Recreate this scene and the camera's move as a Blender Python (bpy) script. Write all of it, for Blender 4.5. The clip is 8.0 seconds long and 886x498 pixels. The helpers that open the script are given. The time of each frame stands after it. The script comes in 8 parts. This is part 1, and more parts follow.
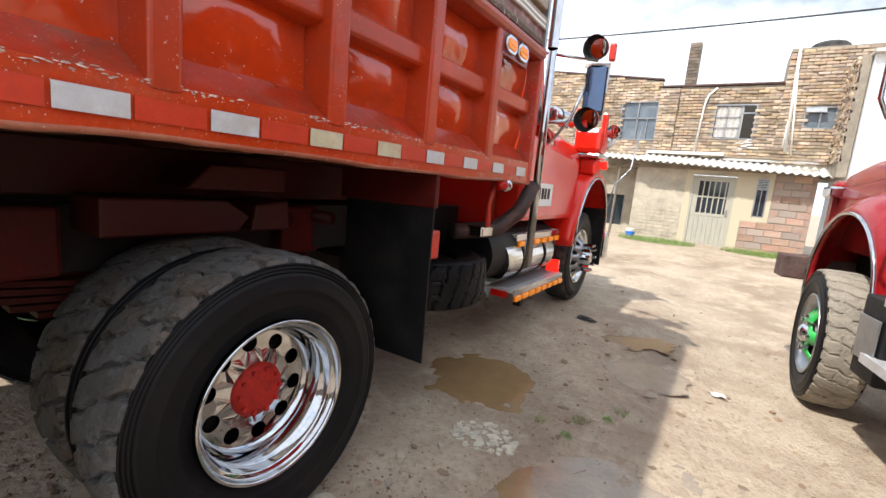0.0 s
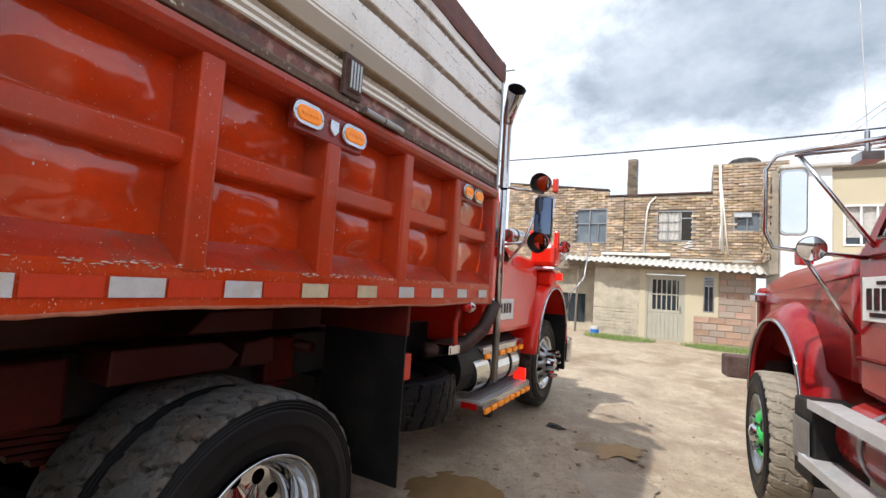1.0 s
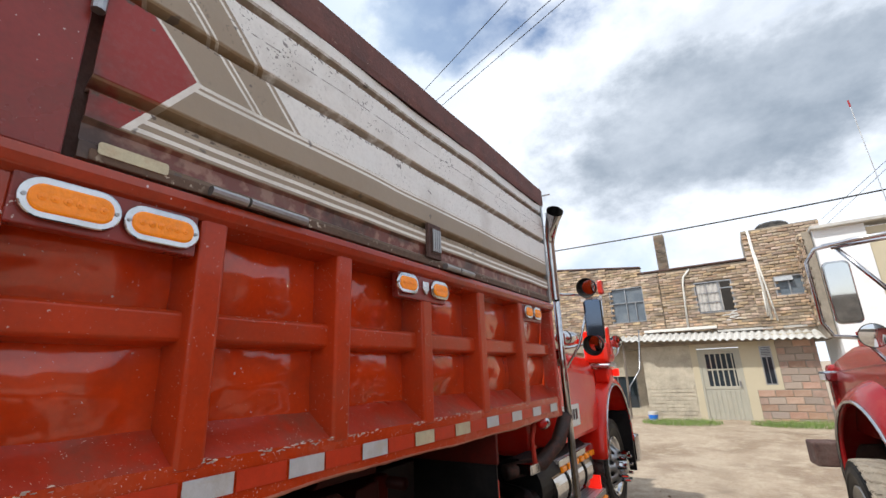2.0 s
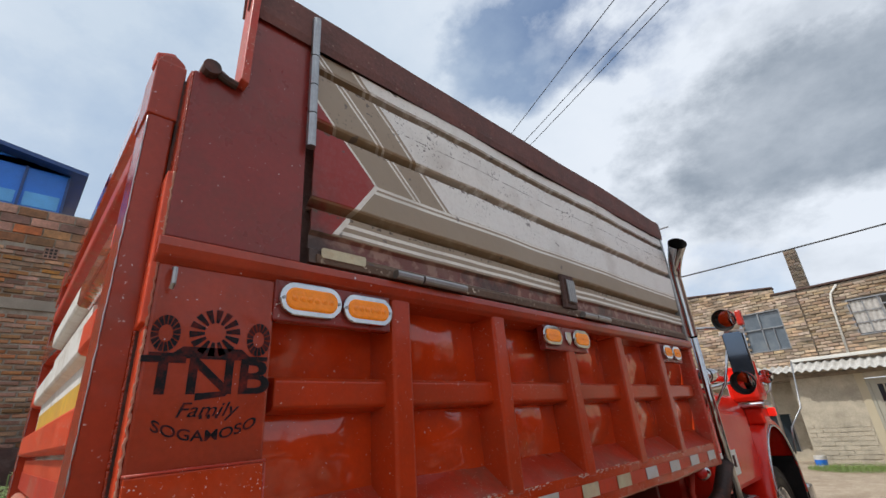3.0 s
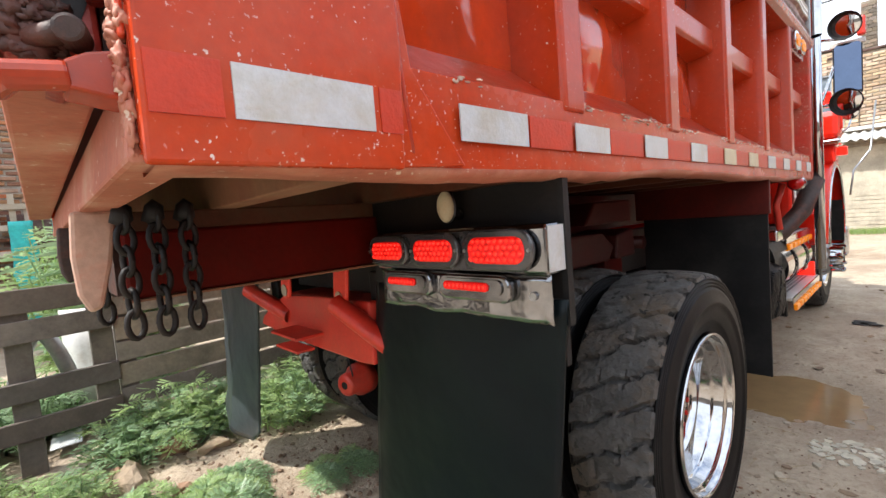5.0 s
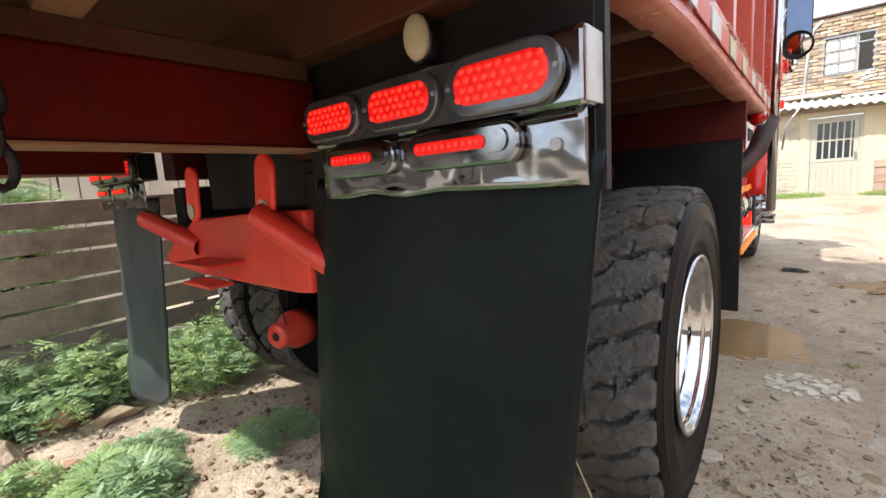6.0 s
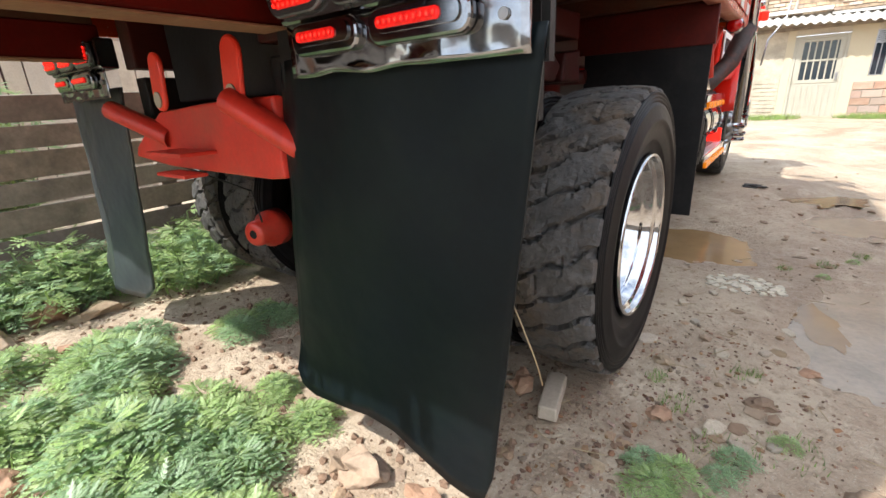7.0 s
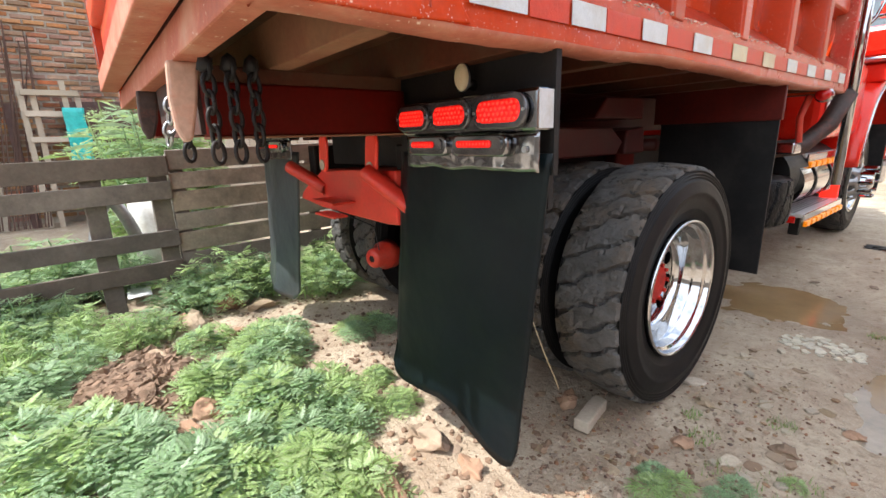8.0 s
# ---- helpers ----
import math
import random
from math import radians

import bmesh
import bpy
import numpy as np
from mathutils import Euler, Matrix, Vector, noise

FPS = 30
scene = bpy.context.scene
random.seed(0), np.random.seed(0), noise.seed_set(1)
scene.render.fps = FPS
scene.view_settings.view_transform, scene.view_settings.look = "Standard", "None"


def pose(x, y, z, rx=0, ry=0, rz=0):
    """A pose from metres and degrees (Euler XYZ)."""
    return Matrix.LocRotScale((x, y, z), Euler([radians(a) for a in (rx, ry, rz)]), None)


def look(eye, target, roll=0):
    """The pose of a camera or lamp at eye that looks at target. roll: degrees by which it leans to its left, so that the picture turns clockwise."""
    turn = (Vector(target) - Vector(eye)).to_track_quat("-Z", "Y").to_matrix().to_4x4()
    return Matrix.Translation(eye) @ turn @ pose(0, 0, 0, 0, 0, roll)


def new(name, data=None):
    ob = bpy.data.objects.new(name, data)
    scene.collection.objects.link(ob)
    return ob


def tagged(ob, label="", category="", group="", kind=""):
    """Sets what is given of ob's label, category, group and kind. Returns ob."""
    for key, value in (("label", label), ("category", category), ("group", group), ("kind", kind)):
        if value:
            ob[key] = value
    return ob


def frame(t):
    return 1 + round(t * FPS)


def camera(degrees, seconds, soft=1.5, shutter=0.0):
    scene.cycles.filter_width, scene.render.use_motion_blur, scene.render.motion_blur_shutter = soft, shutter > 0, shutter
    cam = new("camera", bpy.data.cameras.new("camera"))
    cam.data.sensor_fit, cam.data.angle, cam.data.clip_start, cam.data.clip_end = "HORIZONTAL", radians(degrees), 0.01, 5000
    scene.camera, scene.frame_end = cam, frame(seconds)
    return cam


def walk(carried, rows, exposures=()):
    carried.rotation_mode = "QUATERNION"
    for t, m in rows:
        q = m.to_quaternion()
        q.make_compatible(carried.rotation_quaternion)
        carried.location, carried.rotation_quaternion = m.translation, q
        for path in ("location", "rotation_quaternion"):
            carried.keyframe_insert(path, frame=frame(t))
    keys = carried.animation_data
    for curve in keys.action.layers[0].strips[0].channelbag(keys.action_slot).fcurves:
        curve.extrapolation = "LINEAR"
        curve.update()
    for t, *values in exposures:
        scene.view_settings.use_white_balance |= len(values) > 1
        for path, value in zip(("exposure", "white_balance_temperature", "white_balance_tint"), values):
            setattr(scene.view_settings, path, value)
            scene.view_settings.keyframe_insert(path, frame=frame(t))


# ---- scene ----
cam = camera(90.3, 8.0)
EXPOSURES = [(0.0, 0.72), (0.5, 0.5), (1.0, 0.38), (1.5, 0.3), (2.2, 0.02), (3.3, -0.32), (3.6, -0.28), (4.0, 0.25), (4.5, 0.85), (4.9, 0.97), (6.0, 1.16), (7.0, 1.18), (8.0, 1.28)]
PATH = [
    (0, (1.183, 0.013, 1.417), (0.12, 1.68, 1.112), 5.2),
    (0.5, (1.292, -0.091, 1.52), (0.291, 1.639, 1.447), 4.1),
    (1, (1.32, -0.234, 1.589), (0.337, 1.501, 1.736), 3.7),
    (1.5, (1.276, -0.45, 1.678), (0.312, 1.276, 1.985), 1.2),
    (2, (1.25, -0.644, 1.789), (0.202, 0.97, 2.333), -2.1),
    (2.2, (1.242, -0.723, 1.828), (0.125, 0.813, 2.454), -3.0),
    (3.3, (1.124, -0.96, 1.824), (-0.267, 0.282, 2.548), -4.5),
    (3.5, (1.066, -0.978, 1.799), (-0.387, 0.238, 2.439), -5.0),
    (4, (0.856, -0.949, 1.662), (-0.694, 0.279, 1.965), -5.0),
    (4.5, (0.612, -0.858, 1.512), (-0.963, 0.373, 1.584), -5.0),
    (4.7, (0.555, -0.83, 1.456), (-0.986, 0.444, 1.425), -5.0),
    (5.8, (0.235, -0.66, 1.199), (-1.065, 0.84, 0.952), -4.0),
    (6, (0.202, -0.637, 1.161), (-1.065, 0.885, 0.876), -3.8),
    (6.5, (0.201, -0.635, 1.082), (-0.983, 0.886, 0.549), -3.2),
    (7, (0.294, -0.699, 1.088), (-0.863, 0.803, 0.451), -2.6),
    (7.5, (0.485, -0.825, 1.142), (-0.828, 0.562, 0.548), -1.3),
    (8, (0.7, -0.939, 1.241), (-0.821, 0.264, 0.753), -1.7),
]
walk(cam, [(t, look(eye, target, roll)) for t, eye, target, roll in PATH], EXPOSURES)

# ---- world, sun and exposure ----
SUN_TO = Vector((0.31, 0.68, -1.0)).normalized()
sun = new("sun", bpy.data.lights.new("sun", "SUN"))
sun.data.energy, sun.data.angle, sun.data.color = 3.5, radians(0.8), (1.0, 0.965, 0.91)
sun.rotation_euler = SUN_TO.to_track_quat("-Z", "Y").to_euler()
sun.location = (-6, -10, 20)

world = bpy.data.worlds.new("cloudy_sky")
scene.world = world
world.use_nodes = True
wn, wl = world.node_tree.nodes, world.node_tree.links
wn.clear()


def wnode(kind, **kw):
    n = wn.new(kind)
    for k, v in kw.items():
        n.inputs[k].default_value = v
    return n


sky = wn.new("ShaderNodeTexSky")
sky.sky_type, sky.sun_disc = "NISHITA", False
sky.sun_elevation, sky.sun_rotation = radians(57), radians(208)
tc = wn.new("ShaderNodeTexCoord")
mp = wn.new("ShaderNodeMapping")
mp.inputs["Scale"].default_value = (1.0, 1.0, 1.5)
mp.inputs["Location"].default_value = (0.35, 0.1, 0.0)
wl.new(tc.outputs["Generated"], mp.inputs["Vector"])
cover = wnode("ShaderNodeTexNoise", Scale=1.9, Detail=8.0, Roughness=0.58)
shade = wnode("ShaderNodeTexNoise", Scale=2.2, Detail=8.0, Roughness=0.58)
puff = wnode("ShaderNodeTexNoise", Scale=5.0, Detail=10.0, Roughness=0.60)
wl.new(mp.outputs["Vector"], puff.inputs["Vector"])
mp2 = wn.new("ShaderNodeMapping")
mp2.inputs["Scale"].default_value = (1.0, 1.0, 1.5)
mp2.inputs["Location"].default_value = (3.1, 1.7, 0.4)
wl.new(tc.outputs["Generated"], mp2.inputs["Vector"])
wl.new(mp.outputs["Vector"], cover.inputs["Vector"])
wl.new(mp2.outputs["Vector"], shade.inputs["Vector"])


def wmath(op, a, b=0.0, c=0.0):
    n = wn.new("ShaderNodeMath")
    n.operation = op
    for i, v in enumerate((a, b, c)):
        if isinstance(v, (int, float)):
            n.inputs[i].default_value = v
        else:
            wl.new(v, n.inputs[i])
    return n.outputs[0]


def bank(x, y, z, wide, high, soft, wob):
    """1 inside an uneven bank of cloud about a direction, 0 outside."""
    s = wn.new("ShaderNodeVectorMath")
    s.operation = "SUBTRACT"
    wl.new(tc.outputs["Generated"], s.inputs[0])
    s.inputs[1].default_value = (x, y, z)
    m = wn.new("ShaderNodeVectorMath")
    m.operation = "MULTIPLY"
    wl.new(s.outputs[0], m.inputs[0])
    m.inputs[1].default_value = (1 / wide, 1 / wide, 1 / high)
    d = wn.new("ShaderNodeVectorMath")
    d.operation = "LENGTH"
    wl.new(m.outputs[0], d.inputs[0])
    rough_edge = wmath("ADD", wmath("MULTIPLY", cover.outputs["Fac"], 0.35), wmath("MULTIPLY", puff.outputs["Fac"], 0.65))
    q = wmath("ADD", d.outputs["Value"], wmath("MULTIPLY", wmath("SUBTRACT", rough_edge, 0.5), wob))
    r = wn.new("ShaderNodeMapRange")
    r.interpolation_type = "SMOOTHSTEP"
    for k, v in (("From Min", 1 - soft), ("From Max", 1 + soft), ("To Min", 1.0), ("To Max", 0.0)):
        r.inputs[k].default_value = v
    wl.new(q, r.inputs["Value"])
    return r.outputs["Result"]


dark_bank = wmath("MAXIMUM", bank(0.02, 0.89, 0.43, 0.33, 0.125, 0.42, 2.4), wmath("MULTIPLY", bank(0.16, 0.82, 0.55, 0.20, 0.10, 0.6, 2.4), 0.55))
gap_a = bank(-0.37, 0.63, 0.69, 0.20, 0.09, 0.5, 4.0)
gap_b = bank(-0.92, 0.10, 0.38, 0.40, 0.30, 0.5, 3.0)
clear = wmath("MAXIMUM", gap_a, wmath("MULTIPLY", gap_b, 0.65))
ramp = wn.new("ShaderNodeValToRGB")
ramp.color_ramp.elements[0].position, ramp.color_ramp.elements[1].position = 0.30, 0.52
wl.new(wmath("SUBTRACT", wmath("ADD", cover.outputs["Fac"], wmath("MULTIPLY", dark_bank, 0.2)), wmath("MULTIPLY", clear, 0.20)), ramp.inputs["Fac"])
tone = wn.new("ShaderNodeValToRGB")
tone.color_ramp.elements[0].position, tone.color_ramp.elements[1].position = 0.0, 0.56
tone.color_ramp.elements[0].color = (2.15, 2.75, 3.55, 1)
tone.color_ramp.elements[1].color = (9.0, 9.65, 10.6, 1)
wl.new(wmath("SUBTRACT", wmath("ADD", wmath("ADD", wmath("MULTIPLY", shade.outputs["Fac"], 0.45), wmath("MULTIPLY", puff.outputs["Fac"], 0.55)), 0.08), wmath("SUBTRACT", wmath("MULTIPLY", dark_bank, 0.43), wmath("MULTIPLY", gap_b, 0.22))), tone.inputs["Fac"])
mixc = wn.new("ShaderNodeMix")
mixc.data_type = "RGBA"
wl.new(ramp.outputs["Color"], mixc.inputs[0])
blue = wn.new("ShaderNodeVectorMath")
blue.operation = "SCALE"
blue.inputs["Scale"].default_value = 1.7
wl.new(sky.outputs["Color"], blue.inputs[0])
wl.new(blue.outputs[0], mixc.inputs[6])
wl.new(tone.outputs["Color"], mixc.inputs[7])
haze = wn.new("ShaderNodeMix")
haze.data_type = "RGBA"
wl.new(wmath("MULTIPLY", bank(-0.80, 0.28, 0.52, 0.55, 0.45, 0.5, 1.2), 0.72), haze.inputs[0])
wl.new(mixc.outputs[2], haze.inputs[6])
haze.inputs[7].default_value = (5.6, 6.9, 8.4, 1)
bgn = wnode("ShaderNodeBackground", Strength=0.11)
wl.new(haze.outputs[2], bgn.inputs["Color"])
outw = wn.new("ShaderNodeOutputWorld")
wl.new(bgn.outputs["Background"], outw.inputs["Surface"])
scene.view_settings.exposure = 0.0


# ---- materials ----
def mat(name, color, rough=0.6, metal=0.0, var=0.25, scale=6.0, fine=60.0, bump=0.15, bump_d=0.004, dirt=None, dirt_amt=0.0,
        dirt_scale=3.0, chips=None, chip_amt=0.0, chip_scale=90.0, coat=0.0, island=0.0, obrand=0.0, wave=0.0, emit=0.0, rvar=0.15, spec=0.5, thin=0.0):
    """Base colour with variation at two scales, optional dirt, chips, random tint per piece and fine relief."""
    m = bpy.data.materials.new(name)
    m.use_nodes = True
    n, l = m.node_tree.nodes, m.node_tree.links
    b = n["Principled BSDF"]
    co = n.new("ShaderNodeTexCoord")
    src = co.outputs["Object"]

    def noise_tex(s, det=5.0, r=0.6):
        t = n.new("ShaderNodeTexNoise")
        t.inputs["Scale"].default_value, t.inputs["Detail"].default_value, t.inputs["Roughness"].default_value = s, det, r
        l.new(src, t.inputs["Vector"])
        return t

    def math(op, a, bb):
        q = n.new("ShaderNodeMath")
        q.operation = op
        for i, v in enumerate((a, bb)):
            if isinstance(v, (int, float)):
                q.inputs[i].default_value = v
            else:
                l.new(v, q.inputs[i])
        return q.outputs[0]

    def ramp_of(v, lo, hi):
        r = n.new("ShaderNodeMapRange")
        r.inputs["From Min"].default_value, r.inputs["From Max"].default_value = lo, hi
        l.new(v, r.inputs["Value"])
        return r.outputs["Result"]

    def mix(f, a, c):
        q = n.new("ShaderNodeMix")
        q.data_type = "RGBA"
        if isinstance(f, float):
            q.inputs[0].default_value = f
        else:
            l.new(f, q.inputs[0])
        for i, v in ((6, a), (7, c)):
            if isinstance(v, tuple):
                q.inputs[i].default_value = (*v, 1)
            else:
                l.new(v, q.inputs[i])
        return q.outputs[2]

    big, small = noise_tex(scale), noise_tex(fine, 4.0)
    lo = tuple(c * (1 - var) for c in color)
    hi = tuple(min(1, c * (1 + var)) for c in color)
    f = math("ADD", math("MULTIPLY", ramp_of(big.outputs["Fac"], 0.3, 0.7), 0.65), math("MULTIPLY", ramp_of(small.outputs["Fac"], 0.3, 0.7), 0.35))
    col = mix(f, lo, hi)
    if island or obrand:
        if island:
            g = n.new("ShaderNodeNewGeometry")
            rnd, amt = g.outputs["Random Per Island"], island
        else:
            g = n.new("ShaderNodeObjectInfo")
            rnd, amt = g.outputs["Random"], obrand
        hsv = n.new("ShaderNodeHueSaturation")
        l.new(col, hsv.inputs["Color"])
        l.new(math("ADD", math("MULTIPLY", rnd, amt * 1.6), 1 - amt * 0.8), hsv.inputs["Value"])
        r2 = math("FRACT", math("MULTIPLY", rnd, 17.3), 0.0)
        l.new(math("ADD", math("MULTIPLY", r2, amt * 0.9), 1 - amt * 0.5), hsv.inputs["Saturation"])
        l.new(math("ADD", math("MULTIPLY", math("FRACT", math("MULTIPLY", rnd, 41.7), 0.0), amt * 0.06), 0.5 - amt * 0.03), hsv.inputs["Hue"])
        col = hsv.outputs["Color"]
    if dirt:
        d = noise_tex(dirt_scale, 7.0, 0.7)
        col = mix(math("MULTIPLY", ramp_of(d.outputs["Fac"], 0.47, 0.72), dirt_amt), col, dirt)
    if chips:
        c = noise_tex(chip_scale, 2.0, 0.5)
        c2 = noise_tex(chip_scale * 0.12, 3.0, 0.6)
        cm = math("MULTIPLY", ramp_of(c.outputs["Fac"], 0.70 - 0.06 * chip_amt, 0.715 - 0.06 * chip_amt), ramp_of(c2.outputs["Fac"], 0.42, 0.6))
        col = mix(cm, col, chips)
    l.new(col, b.inputs["Base Color"])
    rr = ramp_of(big.outputs["Fac"], 0.2, 0.8)
    l.new(math("ADD", math("MULTIPLY", rr, 2 * rvar * rough), rough * (1 - rvar)), b.inputs["Roughness"])
    b.inputs["Metallic"].default_value = metal
    b.inputs["Specular IOR Level"].default_value = spec
    if coat:
        b.inputs["Coat Weight"].default_value, b.inputs["Coat Roughness"].default_value = coat, 0.05
    if bump:
        bp = n.new("ShaderNodeBump")
        bp.inputs["Strength"].default_value, bp.inputs["Distance"].default_value = bump, bump_d
        l.new(small.outputs["Fac"], bp.inputs["Height"])
        last = bp
        if wave:
            w = noise_tex(7.0, 2.0, 0.45)
            b2 = n.new("ShaderNodeBump")
            b2.inputs["Strength"].default_value, b2.inputs["Distance"].default_value = wave, 0.05
            l.new(w.outputs["Fac"], b2.inputs["Height"])
            l.new(bp.outputs["Normal"], b2.inputs["Normal"])
            last = b2
        l.new(last.outputs["Normal"], b.inputs["Normal"])
    if thin:
        tr = n.new("ShaderNodeBsdfTranslucent")
        l.new(col, tr.inputs["Color"])
        ms = n.new("ShaderNodeMixShader")
        ms.inputs[0].default_value = thin
        l.new(b.outputs["BSDF"], ms.inputs[1])
        l.new(tr.outputs["BSDF"], ms.inputs[2])
        l.new(ms.outputs["Shader"], n["Material Output"].inputs["Surface"])
    if emit:
        l.new(col, b.inputs["Emission Color"])
        b.inputs["Emission Strength"].default_value = emit
    return m


RED = (0.55, 0.050, 0.008)
DUST = (0.30, 0.20, 0.13)
M = {}
M["red"] = mat("red_body_paint", RED, 0.10, var=0.15, scale=2.5, bump=0.06, dirt=(0.16, 0.035, 0.018), dirt_amt=0.5, chips=(0.6, 0.5, 0.45), chip_amt=-0.2, wave=0.22, coat=0.9, spec=0.25)
M["red_rib"] = mat("semi_gloss_red_paint", (0.43, 0.038, 0.006), 0.34, coat=0.25,  var=0.2, scale=2.5, bump=0.10, dirt=(0.22, 0.05, 0.025), dirt_amt=0.45, chips=(0.6, 0.5, 0.45), chip_amt=0.0, chip_scale=130, spec=0.25)
M["red_chip"] = mat("chipped_red_paint", (0.48, 0.044, 0.007), 0.26, var=0.28, scale=3.0, bump=0.12, dirt=(0.30, 0.085, 0.045), dirt_amt=0.6, chips=(0.70, 0.58, 0.50), chip_amt=0.6, chip_scale=165, wave=0.15, spec=0.3)
M["red_ledge"] = mat("grimy_red_ledge_paint", (0.38, 0.028, 0.008), 0.3, var=0.25, scale=3, dirt=(0.14, 0.075, 0.050), dirt_amt=0.75, dirt_scale=3.2, chips=(0.6, 0.48, 0.4), chip_amt=0.3, chip_scale=150, bump=0.2, coat=0.3, spec=0.3, wave=0.2)
M["bare_edge"] = mat("bare_chipped_edge", (0.55, 0.45, 0.38), 0.7, var=0.3, scale=30, bump=0.3, island=0.4)
M["red_worn"] = mat("worn_dusty_red_paint", (0.46, 0.035, 0.015), 0.45, var=0.25, scale=4.0, dirt=(0.30, 0.17, 0.11), dirt_amt=0.65, dirt_scale=6, chips=(0.7, 0.6, 0.5), chip_amt=0.5, chip_scale=120, bump=0.3)
# Red paint far darker than the body's, with underbody shade in the colour.
M["red_dark"] = mat("shade_darkened_red_paint", (0.075, 0.005, 0.0025), 0.6, var=0.4, scale=5.0, dirt=(0.025, 0.008, 0.005), dirt_amt=0.7, bump=0.3, spec=0.25)
M["red_dull"] = mat("dull_maroon_paint", (0.23, 0.023, 0.017), 0.28, var=0.25, scale=3.0, bump=0.1, dirt=(0.12, 0.04, 0.025), dirt_amt=0.55, dirt_scale=4, chips=(0.6, 0.5, 0.45), chip_amt=-0.1, wave=0.15)
M["red_corner"] = mat("semi_dull_red_paint", (0.33, 0.034, 0.010), 0.24, var=0.25, scale=3.0, bump=0.1, dirt=(0.16, 0.04, 0.022), dirt_amt=0.5, dirt_scale=4, chips=(0.6, 0.5, 0.45), chip_amt=-0.2, wave=0.15)
# Rail red lowered so that the shade under the body sits in its colour.
M["red_mid"] = mat("shade_deepened_rail_red", (0.080, 0.004, 0.002), 0.5, var=0.3, scale=4.0, dirt=(0.05, 0.010, 0.006), dirt_amt=0.6, bump=0.2, spec=0.1)
# Rusty floor colour lowered to hold the shade beneath the body.
M["under"] = mat("rusty_floor_darkened_for_shade", (0.070, 0.017, 0.007), 0.7, var=0.5, scale=3.0, dirt=(0.060, 0.042, 0.023), dirt_amt=0.85, dirt_scale=2.5, bump=0.3, spec=0.25)
M["under_dust"] = mat("dusty_beige_beam_paint", (0.20, 0.095, 0.048), 0.8, var=0.3, scale=5, dirt=(0.16, 0.035, 0.018), dirt_amt=0.7, dirt_scale=4, bump=0.3)
# Brighter red for the hinge lugs; the rear lamps' glow is in the colour.
M["lug_red"] = mat("lamp_lit_red_paint", (0.82, 0.040, 0.016), 0.4, var=0.12, scale=9, bump=0.1, dirt=(0.55, 0.12, 0.06), dirt_amt=0.3)
M["red_part"] = mat("bright_red_chassis_paint", (0.58, 0.035, 0.020), 0.38, var=0.2, scale=8.0, dirt=(0.30, 0.12, 0.07), dirt_amt=0.4, bump=0.15)
M["cab_red"] = mat("glossy_cab_red", (0.68, 0.018, 0.008), 0.20, var=0.12, scale=3.0, bump=0.03, spec=0.3, coat=0.3, dirt=DUST, dirt_amt=0.12)
M["cab_wine"] = mat("glossy_wine_red", (0.27, 0.008, 0.010), 0.20, var=0.14, scale=3.0, bump=0.03, spec=0.3, coat=0.25, dirt=DUST, dirt_amt=0.18)
M["latch_red"] = mat("greasy_worn_red_iron", (0.26, 0.020, 0.012), 0.45, var=0.35, scale=14, dirt=(0.045, 0.016, 0.012), dirt_amt=0.9, dirt_scale=14, chips=(0.42, 0.16, 0.10), chip_amt=0.9, chip_scale=80, bump=0.5)
M["hub_red"] = mat("greasy_red_hub_paint", (0.42, 0.022, 0.014), 0.6, var=0.3, scale=14, dirt=(0.05, 0.012, 0.010), dirt_amt=0.85, dirt_scale=16, bump=0.3, spec=0.25)
M["orange_red"] = mat("sunlit_orange_red_paint", (0.62, 0.06, 0.015), 0.45, var=0.25, scale=6.0, chips=(0.6, 0.5, 0.4), chip_amt=0.5, bump=0.25, dirt=(0.35, 0.15, 0.08), dirt_amt=0.4)
M["chrome"] = mat("chrome", (0.50, 0.51, 0.53), 0.06, 1.0, var=0.12, scale=9, bump=0.0, rvar=0.5, dirt=(0.22, 0.20, 0.17), dirt_amt=0.35, dirt_scale=11)
M["chrome_dull"] = mat("dented_polished_steel", (0.56, 0.56, 0.58), 0.14, 1.0, var=0.15, scale=9, bump=0.0, wave=0.8, dirt=(0.25, 0.22, 0.2), dirt_amt=0.3, rvar=0.5)
# Dirty chrome, its base darkened to stand for reflections of the dark underside.
M["lamp_chrome"] = mat("reflection_dark_chrome", (0.27, 0.275, 0.29), 0.12, 1.0, var=0.3, scale=9, bump=0.0, wave=0.6, dirt=(0.10, 0.09, 0.08), dirt_amt=0.45, dirt_scale=7, rvar=0.5)
M["steel"] = mat("grey_steel", (0.36, 0.37, 0.38), 0.38, 0.9, var=0.25, scale=12, bump=0.15, dirt=(0.2, 0.15, 0.1), dirt_amt=0.3)
M["alu"] = mat("tread_plate_aluminium", (0.58, 0.585, 0.59), 0.42, 0.35, var=0.2, scale=12, bump=0.4, bump_d=0.006, fine=45, dirt=DUST, dirt_amt=0.25)
M["rubber"] = mat("dusty_tyre_rubber", (0.030, 0.029, 0.028), 0.72, var=0.35, scale=7, dirt=(0.20, 0.175, 0.14), dirt_amt=0.55, dirt_scale=6, bump=0.35, fine=80)
M["tread"] = mat("worn_tread_rubber", (0.082, 0.079, 0.077), 0.9, var=0.5, scale=11, dirt=(0.110, 0.074, 0.043), dirt_amt=0.85, dirt_scale=4.5, bump=1.0, bump_d=0.016, fine=40, chips=(0.022, 0.02, 0.018), chip_amt=1.6, chip_scale=34)
